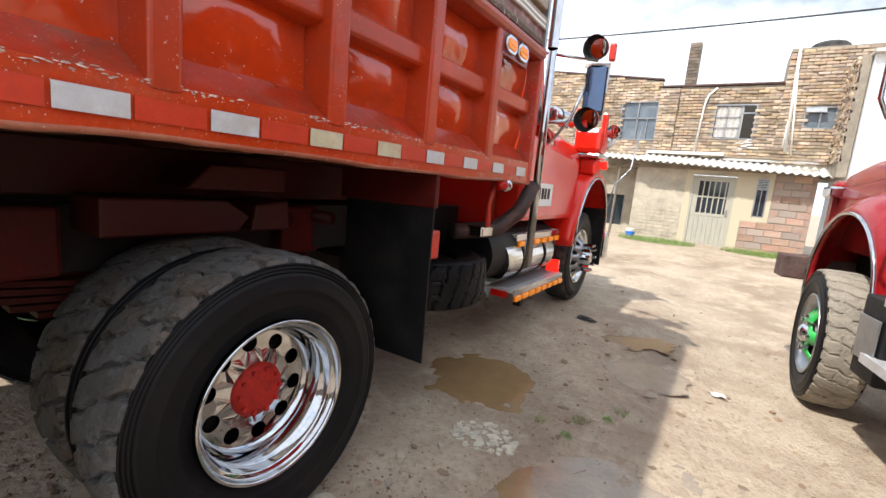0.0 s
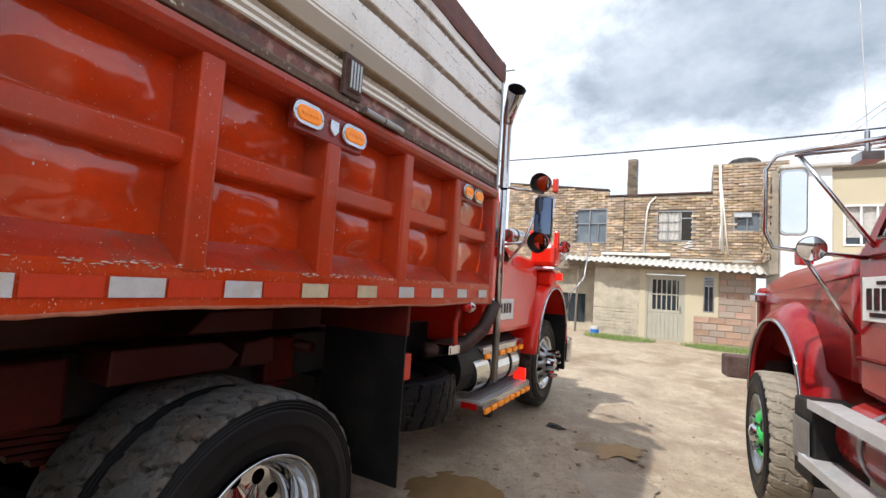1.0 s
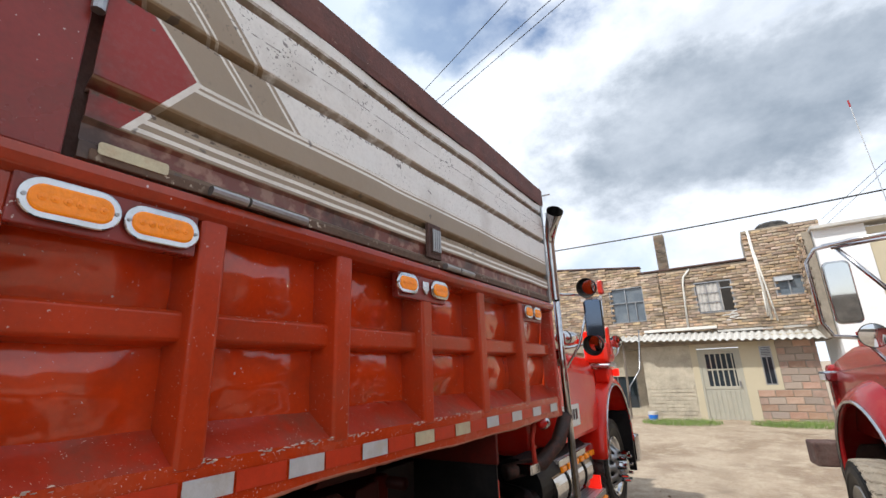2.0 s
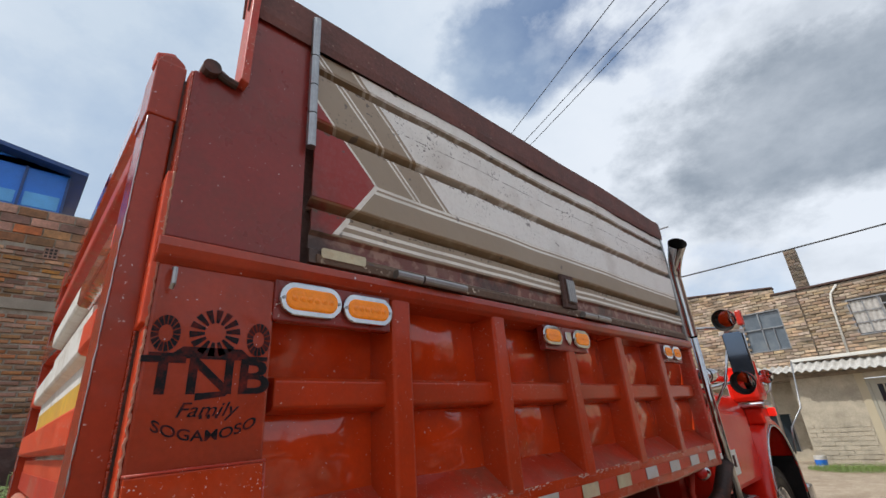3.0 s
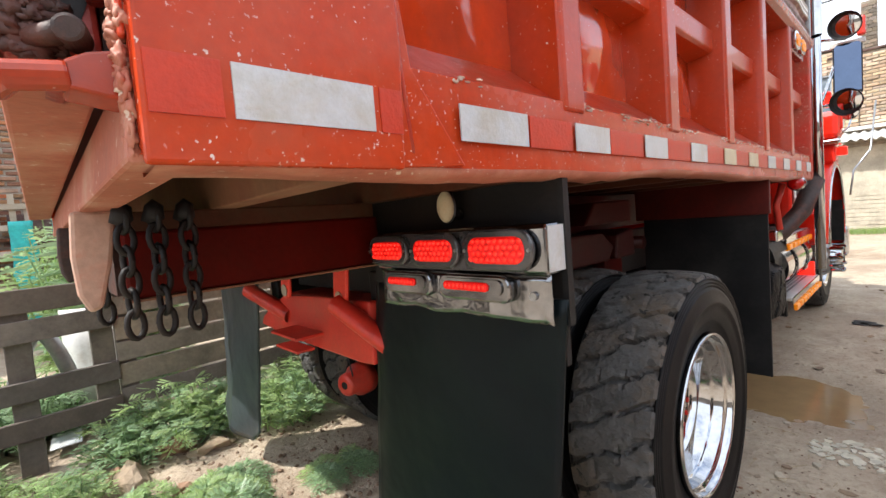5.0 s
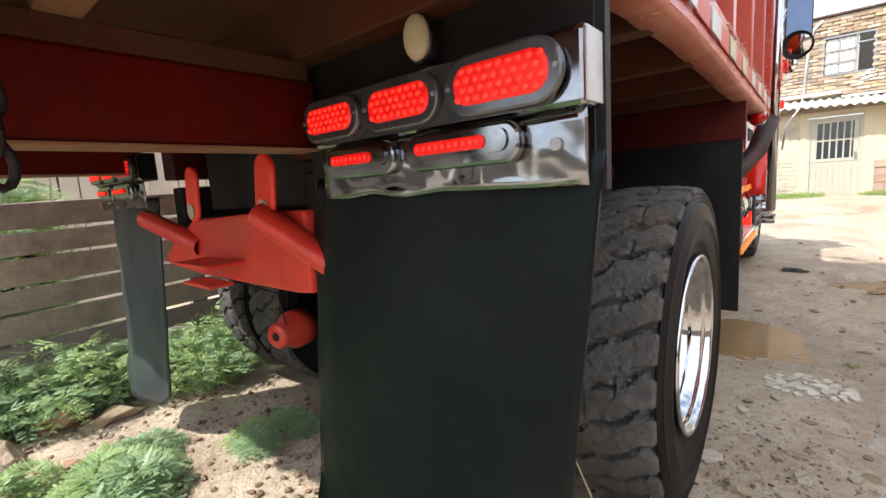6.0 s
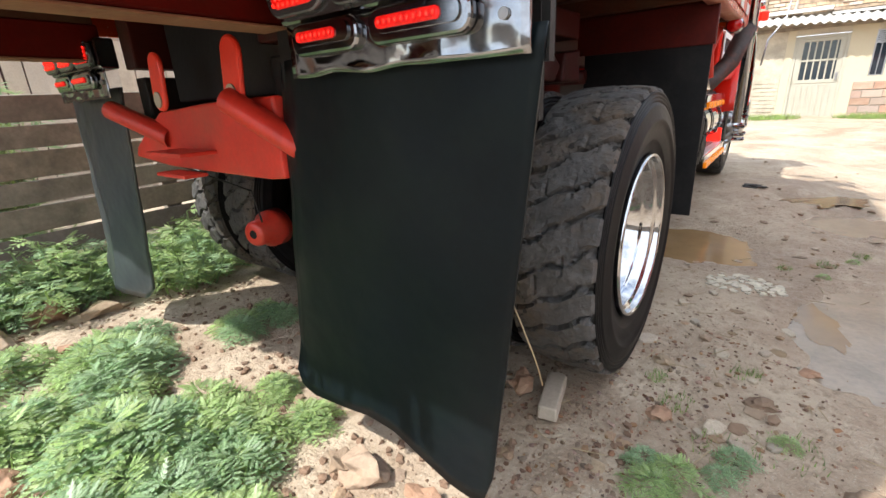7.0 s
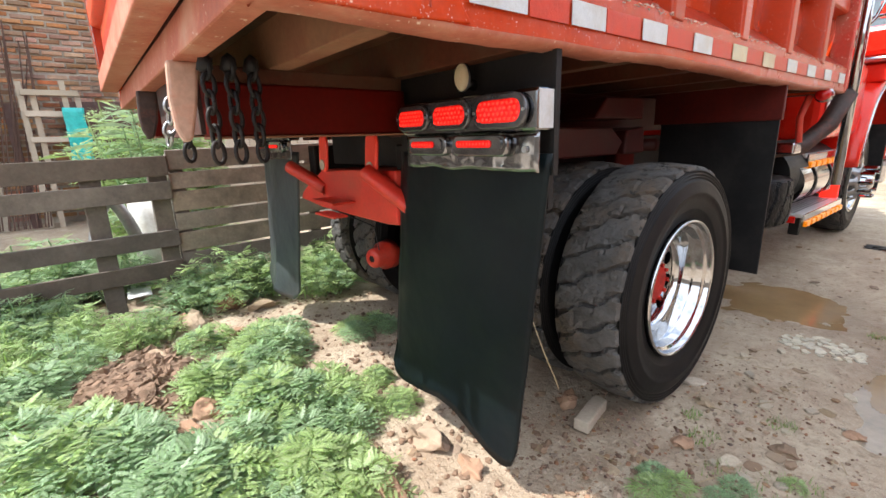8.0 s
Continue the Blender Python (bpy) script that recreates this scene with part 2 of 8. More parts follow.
M["sidewall"] = mat("black_tyre_sidewall", (0.005, 0.005, 0.006), 0.5, var=0.3, scale=5, dirt=(0.024, 0.020, 0.017), dirt_amt=0.35, dirt_scale=3, bump=0.15, spec=0.18)
M["flap"] = mat("black_rubber_flap", (0.0035, 0.0065, 0.0085), 0.40, var=0.35, scale=2.2, dirt=(0.008, 0.015, 0.013), dirt_amt=0.7, dirt_scale=1.8, bump=0.06, wave=0.14, spec=0.14)
# Greyer than the near flap: light coming through the rubber is painted in.
M["flap_grey"] = mat("thin_backlit_black_rubber", (0.040, 0.049, 0.053), 0.34, var=0.35, scale=4, dirt=(0.06, 0.07, 0.065), dirt_amt=0.5, dirt_scale=3, bump=0.06, wave=0.2)
M["flap_old"] = mat("scuffed_black_rubber", (0.008, 0.008, 0.009), 0.5, var=0.4, scale=6, dirt=(0.06, 0.055, 0.045), dirt_amt=0.3, bump=0.3, spec=0.25)
M["black"] = mat("black_steel", (0.010, 0.010, 0.011), 0.55, 0.0, var=0.4, scale=8, dirt=(0.04, 0.03, 0.022), dirt_amt=0.5, bump=0.3, spec=0.25)
M["bezel"] = mat("dark_chrome_bezel", (0.12, 0.12, 0.125), 0.22, 0.7, var=0.3, scale=20, bump=0.05)
M["grease"] = mat("greasy_black_iron", (0.040, 0.024, 0.020), 0.6, 0.1, var=0.6, scale=45, dirt=(0.20, 0.055, 0.035), dirt_amt=0.6, dirt_scale=12, bump=0.6)
M["amber"] = mat("amber_lens", (0.90, 0.25, 0.008), 0.18, var=0.15, scale=40, fine=120, bump=0.5, bump_d=0.004, emit=0.12)
M["amber_deep"] = mat("deep_amber_diode", (0.88, 0.23, 0.010), 0.25, var=0.2, scale=60, bump=0.0, emit=0.12)
M["red_lens"] = mat("red_lens", (0.36, 0.004, 0.003), 0.12, var=0.25, scale=60, fine=150, bump=0.4, emit=0.06)
M["lamp_lens"] = mat("lit_red_lamp_lens", (0.62, 0.008, 0.006), 0.15, var=0.35, scale=70, fine=160, bump=0.4, emit=0.28)
M["led"] = mat("lit_red_led", (1.0, 0.022, 0.012), 0.2, var=0.1, bump=0.0, emit=0.7)
M["tape"] = mat("silver_reflective_tape", (0.54, 0.56, 0.57), 0.35, 0.15, var=0.12, scale=25, fine=140, bump=0.4, bump_d=0.003, dirt=(0.40, 0.34, 0.22), dirt_amt=0.6, dirt_scale=10)
M["tape_y"] = mat("yellowed_reflective_tape", (0.55, 0.50, 0.34), 0.4, 0.1, var=0.18, scale=25, fine=140, bump=0.4, bump_d=0.003, dirt=(0.42, 0.22, 0.12), dirt_amt=0.6, dirt_scale=10)
M["tape_r"] = mat("red_reflective_tape", (0.50, 0.034, 0.006), 0.4, var=0.15, scale=25, fine=140, bump=0.3, bump_d=0.003)
M["board"] = mat("old_dark_board", (0.085, 0.045, 0.038), 0.85, var=0.45, scale=9, bump=0.6, bump_d=0.008, dirt=(0.17, 0.13, 0.11), dirt_amt=0.6, dirt_scale=7)
M["board_red"] = mat("maroon_weathered_board", (0.15, 0.062, 0.052), 0.75, var=0.4, scale=7, bump=0.5, bump_d=0.006, dirt=(0.075, 0.038, 0.032), dirt_amt=0.7, dirt_scale=6, chips=(0.30, 0.20, 0.16), chip_amt=0.2, chip_scale=60)
M["sill_brown"] = mat("grimy_brown_strip", (0.13, 0.08, 0.055), 0.8, var=0.4, scale=9, bump=0.4, dirt=(0.04, 0.028, 0.022), dirt_amt=0.7, dirt_scale=9, chips=(0.55, 0.48, 0.38), chip_amt=1.2, chip_scale=55)
M["wood"] = mat("weathered_grey_wood", (0.26, 0.22, 0.175), 0.85, var=0.35, scale=5, bump=0.5, fine=45, dirt=(0.09, 0.075, 0.06), dirt_amt=0.7, dirt_scale=4, obrand=0.35)
# Darker copy of the grey wood; the backlit side's shade is in its colour.
M["wood_backlit"] = mat("backlit_weathered_timber", (0.135, 0.112, 0.090), 0.85, var=0.35, scale=5, bump=0.5, fine=45, dirt=(0.055, 0.045, 0.036), dirt_amt=0.7, dirt_scale=4, obrand=0.35)
M["wood_pale"] = mat("pale_sawn_wood", (0.42, 0.36, 0.28), 0.8, var=0.25, scale=6, bump=0.35, dirt=(0.2, 0.17, 0.13), dirt_amt=0.4, obrand=0.2)
M["dusty_red"] = mat("dust_caked_red_paint", (0.42, 0.13, 0.08), 0.6, var=0.3, scale=5, dirt=(0.48, 0.32, 0.23), dirt_amt=0.8, dirt_scale=5, bump=0.35, chips=(0.62, 0.5, 0.4), chip_amt=0.4, chip_scale=70)
M["scraped"] = mat("scraped_pale_iron", (0.50, 0.32, 0.24), 0.6, var=0.3, scale=9, dirt=(0.42, 0.09, 0.05), dirt_amt=0.7, dirt_scale=9, bump=0.3)
# Beam red taken almost to black; its darkness is painted underbody shade.
M["red_beam"] = mat("shade_darkened_beam_paint", (0.042, 0.004, 0.0025), 0.5, var=0.35, scale=5, dirt=(0.028, 0.010, 0.007), dirt_amt=0.7, bump=0.25, spec=0.3)
M["decal"] = mat("black_stencil_paint", (0.012, 0.011, 0.013), 0.6, var=0.3, bump=0.0, spec=0.15, dirt=(0.22, 0.02, 0.01), dirt_amt=0.7, dirt_scale=18)
M["white"] = mat("white_paint", (0.68, 0.67, 0.64), 0.55, var=0.12, bump=0.1, dirt=(0.36, 0.29, 0.22), dirt_amt=0.65, dirt_scale=7)
M["plate"] = mat("white_plate", (0.72, 0.73, 0.70), 0.35, var=0.08, bump=0.05)
M["yellow"] = mat("faded_yellow_paint", (0.62, 0.38, 0.05), 0.5, var=0.3, scale=12, bump=0.2, dirt=(0.4, 0.2, 0.1), dirt_amt=0.5)
M["green"] = mat("green_wheel_paint", (0.03, 0.42, 0.08), 0.3, var=0.15, bump=0.05, coat=0.3)
M["tyre_mud"] = mat("mud_caked_tread", (0.27, 0.235, 0.185), 0.9, var=0.3, scale=9, bump=0.7, bump_d=0.006, fine=50, dirt=(0.11, 0.10, 0.09), dirt_amt=0.5, dirt_scale=8)
M["glass"] = mat("dark_window_glass", (0.03, 0.04, 0.05), 0.06, 0.0, var=0.3, scale=2, bump=0.0)
M["mirror"] = mat("mirror_glass", (0.68, 0.70, 0.73), 0.03, 1.0, var=0.02, bump=0.0)
M["mirror_blue"] = mat("blue_tinted_mirror", (0.10, 0.13, 0.20), 0.05, 1.0, var=0.1, bump=0.0)
M["glass_old"] = mat("dusty_bluish_glass", (0.13, 0.16, 0.19), 0.12, 0.0, var=0.35, scale=3, bump=0.0, dirt=(0.22, 0.22, 0.21), dirt_amt=0.5)
M["mortar_dark"] = mat("weathered_mortar", (0.30, 0.26, 0.205), 0.9, var=0.35, scale=4, bump=0.5, dirt=(0.12, 0.09, 0.065), dirt_amt=0.75, dirt_scale=2.5)
M["block_grey"] = mat("grey_cement_block", (0.37, 0.295, 0.245), 0.9, var=0.3, scale=6, bump=0.4, obrand=0.2, dirt=(0.22, 0.18, 0.15), dirt_amt=0.6)
M["mortar"] = mat("grey_cement", (0.29, 0.255, 0.21), 0.9, var=0.25, scale=4, bump=0.5, dirt=(0.22, 0.19, 0.16), dirt_amt=0.6)
M["mortar_pale"] = mat("pale_cement", (0.36, 0.32, 0.265), 0.9, var=0.35, scale=4, bump=0.6, dirt=(0.12, 0.095, 0.075), dirt_amt=0.8, dirt_scale=3)
M["brick"] = mat("fired_clay_brick", (0.36, 0.180, 0.100), 0.9, var=0.45, scale=8, bump=0.8, bump_d=0.012, fine=30, island=0.6, dirt=(0.075, 0.055, 0.042), dirt_amt=0.8, dirt_scale=1.2)
M["brick_ob"] = mat("fired_clay_brick_single", (0.36, 0.180, 0.100), 0.9, var=0.45, scale=8, bump=0.8, bump_d=0.012, fine=30, obrand=0.5, dirt=(0.105, 0.075, 0.055), dirt_amt=0.75, dirt_scale=7)
M["brick_y"] = mat("yellow_clay_brick", (0.45, 0.34, 0.24), 0.9, var=0.45, scale=3.5, bump=0.7, bump_d=0.01, fine=30, island=0.48, dirt=(0.13, 0.09, 0.062), dirt_amt=0.75, dirt_scale=2.2)
M["brick_y_ob"] = mat("yellow_clay_brick_single", (0.45, 0.34, 0.24), 0.9, var=0.45, scale=5, bump=0.7, bump_d=0.01, fine=30, obrand=0.48, dirt=(0.13, 0.09, 0.062), dirt_amt=0.75, dirt_scale=7)
M["brick_g"] = mat("sooty_brown_brick", (0.16, 0.125, 0.095), 0.9, var=0.3, scale=5, bump=0.5, island=0.5, dirt=(0.12, 0.10, 0.08), dirt_amt=0.6)
M["block"] = mat("hollow_clay_block", (0.41, 0.265, 0.195), 0.9, var=0.3, scale=6, bump=0.4, obrand=0.25, dirt=(0.32, 0.28, 0.25), dirt_amt=0.5, dirt_scale=5)
M["stucco"] = mat("rough_cream_render", (0.47, 0.42, 0.33), 0.9, var=0.25, scale=3.5, bump=0.5, fine=30, dirt=(0.26, 0.23, 0.18), dirt_amt=0.75, dirt_scale=2.2)
M["cream"] = mat("cream_wall_paint", (0.52, 0.46, 0.33), 0.85, var=0.08, scale=1.5, bump=0.15, dirt=(0.45, 0.38, 0.27), dirt_amt=0.4)
M["whitewall"] = mat("white_wall_paint", (0.78, 0.79, 0.80), 0.85, var=0.05, scale=1.5, bump=0.15, dirt=(0.6, 0.58, 0.54), dirt_amt=0.4)
M["door"] = mat("beige_painted_steel_door", (0.40, 0.385, 0.32), 0.5, var=0.1, bump=0.08, dirt=(0.35, 0.31, 0.24), dirt_amt=0.4)
M["roofing"] = mat("fibre_cement_sheet", (0.52, 0.51, 0.48), 0.9, var=0.2, scale=4, bump=0.3, dirt=(0.28, 0.25, 0.2), dirt_amt=0.6)
M["pvc"] = mat("white_pipe", (0.72, 0.71, 0.66), 0.5, var=0.08, bump=0.05, dirt=(0.45, 0.4, 0.33), dirt_amt=0.4)
M["blue"] = mat("blue_plastic_sheet", (0.02, 0.17, 0.66), 0.35, var=0.2, scale=2, bump=0.1)
M["blue_light"] = mat("pale_blue_sheet", (0.10, 0.36, 0.72), 0.4, var=0.2, scale=3, bump=0.2)
M["blue_dark"] = mat("blue_painted_steel", (0.02, 0.06, 0.20), 0.45, var=0.2, bump=0.1)
M["tarp"] = mat("teal_plastic_sheet", (0.02, 0.42, 0.40), 0.4, var=0.3, scale=12, bump=0.4)
M["stone"] = mat("pale_field_stone", (0.27, 0.195, 0.13), 0.9, var=0.3, scale=9, bump=0.6, bump_d=0.01, island=0.35, dirt=(0.28, 0.19, 0.12), dirt_amt=0.5)
M["rock_red"] = mat("reddish_rubble", (0.32, 0.19, 0.12), 0.9, var=0.3, scale=9, bump=0.6, bump_d=0.01, dirt=(0.3, 0.22, 0.15), dirt_amt=0.5)
M["rubble_dark"] = mat("reddish_brown_crumbs", (0.20, 0.12, 0.078), 0.95, var=0.4, scale=9, bump=0.6, bump_d=0.008, island=0.6)
M["slab"] = mat("pale_flat_stone", (0.40, 0.34, 0.265), 0.85, var=0.3, scale=2, bump=0.5, fine=8, obrand=0.3, dirt=(0.27, 0.20, 0.14), dirt_amt=0.6, dirt_scale=1.5)
M["chip"] = mat("broken_pale_tile", (0.52, 0.48, 0.38), 0.7, var=0.2, bump=0.2, island=0.25)
M["clod"] = mat("turned_brown_soil", (0.20, 0.128, 0.085), 0.95, var=0.4, scale=14, bump=0.8, bump_d=0.012, fine=60)
M["leaf"] = mat("feathery_green_leaf", (0.35, 0.47, 0.20), 0.45, var=0.3, scale=9, bump=0.2, island=0.35, thin=0.45)
M["leaf_d"] = mat("blue_green_leaf", (0.30, 0.43, 0.24), 0.45, var=0.3, scale=9, bump=0.2, island=0.35, thin=0.45)
M["grass"] = mat("short_grass", (0.17, 0.26, 0.06), 0.7, var=0.4, scale=9, bump=0.2, island=0.4)
M["twig"] = mat("dry_straw", (0.32, 0.25, 0.15), 0.85, var=0.3, bump=0.2)
M["rust"] = mat("rusty_steel_bar", (0.10, 0.055, 0.04), 0.8, 0.3, var=0.4, scale=20, bump=0.4)
M["cable"] = mat("black_cable", (0.02, 0.02, 0.02), 0.6, var=0.2, bump=0.0)
M["curtain"] = mat("grey_lace_curtain", (0.48, 0.46, 0.43), 0.9, var=0.25, scale=14, bump=0.3)
M["dark_room"] = mat("unlit_room_plaster", (0.05, 0.045, 0.04), 0.9, var=0.3, bump=0.2)


# ---- mesh helpers ----
class Geo:
    """Vertices and faces gathered for one mesh."""

    def __init__(self):
        self.v, self.f = [], []

    def add(self, vs, fs, m=None):
        o = len(self.v)
        self.v += [tuple(m @ Vector(p)) if m is not None else tuple(p) for p in vs]
        self.f += [tuple(i + o for i in q) for q in fs]
        return self

    def box(self, x0, x1, y0, y1, z0, z1, m=None):
        vs = [(x, y, z) for x in (x0, x1) for y in (y0, y1) for z in (z0, z1)]
        return self.add(vs, [(0, 1, 3, 2), (4, 6, 7, 5), (0, 4, 5, 1), (2, 3, 7, 6), (0, 2, 6, 4), (1, 5, 7, 3)], m)

    def prism(self, poly, axis, a, b, m=None):
        """A polygon drawn in the two other axes (in x, y, z order), drawn out along axis from a to b."""
        def put(p, c):
            q = list(p)
            q.insert(axis, c)
            return q
        k = len(poly)
        vs = [put(p, a) for p in poly] + [put(p, b) for p in poly]
        fs = [tuple(range(k)), tuple(range(2 * k - 1, k - 1, -1))] + [(i, i + k, (i + 1) % k + k, (i + 1) % k) for i in range(k)]
        return self.add(vs, fs, m)

    def tube(self, pts, r, seg=10, caps=True, m=None):
        pts = [Vector(p) for p in pts]
        rs = r if isinstance(r, (list, tuple)) else [r] * len(pts)
        vs, fs = [], []
        ref = None
        for i, p in enumerate(pts):
            d = (pts[min(i + 1, len(pts) - 1)] - pts[max(i - 1, 0)]).normalized()
            if ref is None:
                ref = d.orthogonal().normalized()
            ref = (ref - d * ref.dot(d)).normalized()
            o = d.cross(ref)
            for k in range(seg):
                a = 2 * math.pi * k / seg
                vs.append(p + (ref * math.cos(a) + o * math.sin(a)) * rs[i])
        for i in range(len(pts) - 1):
            for k in range(seg):
                fs.append((i * seg + k, i * seg + (k + 1) % seg, (i + 1) * seg + (k + 1) % seg, (i + 1) * seg + k))
        if caps:
            fs += [tuple(range(seg - 1, -1, -1)), tuple(range((len(pts) - 1) * seg, len(pts) * seg))]
        return self.add(vs, fs, m)

    def revolve(self, prof, seg=48, m=None, closed=False):
        """Profile of (x, r) turned about the x axis."""
        k = len(prof)
        vs, fs = [], []
        for s in range(seg):
            a = 2 * math.pi * s / seg
            vs += [(x, r * math.cos(a), r * math.sin(a)) for x, r in prof]
        for s in range(seg):
            t = (s + 1) % seg
            for i in range(k if closed else k - 1):
                j = (i + 1) % k
                fs.append((s * k + i, s * k + j, t * k + j, t * k + i))
        return self.add(vs, fs, m)

    def sheet(self, grid, thick=0.0, m=None):
        """A grid of points (rows of equal length) as a surface."""
        R, C = len(grid), len(grid[0])
        vs = [p for row in grid for p in row]
        fs = [(r * C + c, r * C + c + 1, (r + 1) * C + c + 1, (r + 1) * C + c) for r in range(R - 1) for c in range(C - 1)]
        return self.add(vs, fs, m)

    def lump(self, c, size, rough=0.25, sub=2, seed=0, m=None):
        """An uneven stone."""
        bm = bmesh.new()
        bmesh.ops.create_icosphere(bm, subdivisions=sub, radius=1)
        vs = []
        for v in bm.verts:
            q = v.co.normalized()
            k = 1 + rough * (noise.noise(q * 1.3 + Vector((seed * 7.1, seed * 3.3, 0))) * 1.6 + 0.5 * noise.noise(q * 3.1 + Vector((0, seed * 5.7, 0))))
            vs.append((c[0] + q.x * k * size[0], c[1] + q.y * k * size[1], c[2] + q.z * k * size[2]))
        fs = [tuple(v.index for v in f.verts) for f in bm.faces]
        bm.free()
        return self.add(vs, fs, m)

    def rounded_slab(self, w, h, d, r, m=None, seg=6):
        """A stadium-like rounded plate in the y-z plane, from x = 0 to d."""
        pts = []
        for cy, cz, a0 in ((w / 2 - r, h / 2 - r, 0), (-w / 2 + r, h / 2 - r, 90), (-w / 2 + r, -h / 2 + r, 180), (w / 2 - r, -h / 2 + r, 270)):
            for k in range(seg + 1):
                a = radians(a0 + 90 * k / seg)
                pts.append((cy + r * math.cos(a), cz + r * math.sin(a)))
        return self.prism(pts, 0, 0, d, m)


def mesh_of(name, geo):
    me = bpy.data.meshes.new(name)
    me.from_pydata(geo.v, [], geo.f)
    bm = bmesh.new()
    bm.from_mesh(me)
    bmesh.ops.recalc_face_normals(bm, faces=bm.faces)
    bm.to_mesh(me)
    bm.free()
    return me


TAPER = ["side_panel", "rib", "mid_rail", "ledge", "rub_rail", "top_rail", "front_post", "corner_plate", "patch_plate", "weld_bead", "upper_plate", "plate_flange", "hinge", "top_board", "upper_post", "latch_box", "latch_bar_grille", "sill_strip", "pale_patch", "far_side", "front_wall",
         "tailgate", "gate_bar", "gate_panel", "shackle", "rope_hook", "reflector", "marker_lamp", "lens", "screw", "diode_field", "lamp_board", "emblem", "stencil"]


def settle(p):
    """The dump body's true proportions, from its drawn ones."""
    x, y, z = p
    return (x, -0.427 + 0.968 * (y + 0.429), 1.55 + 0.945 * (z - 1.55) if z > 1.55 else z)


def part(name, geo, material, parent=None, label="", smooth=False, bevel=0.0, m=None, solid=0.0):
    """One mesh object under a thing or under a part."""
    if name in TAPER and len(geo.v) and max(p[2] for p in geo.v) > 1.40:
        geo.v = [settle(p) for p in geo.v]
    me = mesh_of(name, geo)
    me.materials.append(M[material] if isinstance(material, str) else material)
    if smooth:
        me.shade_smooth()
    ob = new(name, me)
    if parent is not None:
        ob.parent = parent
    if m is not None:
        ob.matrix_basis = m
    if solid:
        s = ob.modifiers.new("thickness", "SOLIDIFY")
        s.thickness, s.offset = solid, 0
    if bevel:
        b = ob.modifiers.new("edges", "BEVEL")
        b.width, b.segments, b.limit_method, b.angle_limit = bevel, 2, "ANGLE", radians(40)
        b.harden_normals = False
    if label:
        ob["label"] = label
    return ob


def thing(name, label, category, group="", kind="", m=None):
    ob = new(name)
    ob.empty_display_size = 0.2
    if m is not None:
        ob.matrix_basis = m
    return tagged(ob, label, category, group, kind)


def ss(a, b, x):
    t = min(1.0, max(0.0, (x - a) / (b - a)))
    return t * t * (3 - 2 * t)


# centre, half widths, turn and depth of the hollows that hold water
PUDDLES = [(-0.12, 2.78, 0.40, 0.48, 30, 0.045), (0.55, 1.80, 0.07, 0.22, 15, 0.0), (0.60, 4.30, 0.34, 0.20, 30, 0.05), (0.80, 1.70, 0.36, 0.60, -5, 0.05), (0.98, 1.05, 0.14, 0.20, 20, 0.02), (0.76, 3.70, 0.30, 0.34, 20, 0.045)]


def rise(x, y):
    """Height of the yard without its hollows and lumps."""
    h = 0.052 + max(0.14 * ss(2.2, 5.0, y) * (1 - ss(0.2, 1.4, x)), 0.27 * ss(5.5, 13.0, y))
    return h - 0.05 * ss(0.4, 1.6, x) * (1 - ss(6, 10, y)) * ss(1.0, 3.0, y)


def lift(x, y):
    """Height of the yard's ground."""
    h = rise(x, y)
    near = 1 - ss(12, 30, abs(x)) * 1.0
    h += 0.018 * noise.noise(Vector((x * 0.9, y * 0.9, 0))) * near
    for px, py, rx, ry, rz, dep in PUDDLES:
        if dep and abs(x - px) < 1.2 and abs(y - py) < 1.2:
            a = radians(rz)
            u, v = (x - px) * math.cos(a) + (y - py) * math.sin(a), -(x - px) * math.sin(a) + (y - py) * math.cos(a)
            w = math.exp(-((u / rx) ** 2 + (v / ry) ** 2) ** 2.0)
            h += w * (rise(px, py) - dep - h) + 4 * w * (1 - w) * (0.022 * noise.noise(Vector((x * 5, y * 5, 17))) + 0.012 * noise.noise(Vector((x * 14, y * 14, 19))))
    h += 0.009 * noise.noise(Vector((x * 4.5, y * 4.5, 3))) * near
    return h


def rand(a, b):
    return random.uniform(a, b)


# ---- ground ----
def axis_steps(lo, hi, fine, far):
    a = list(np.arange(lo, hi + 1e-6, fine))
    s, p, q = fine, lo, hi
    left, right = [], []
    while p > -far or q < far:
        s *= 1.28
        if p > -far:
            p -= s
            left.append(p)
        if q < far:
            q += s
            right.append(q)
    return left[::-1] + a + right


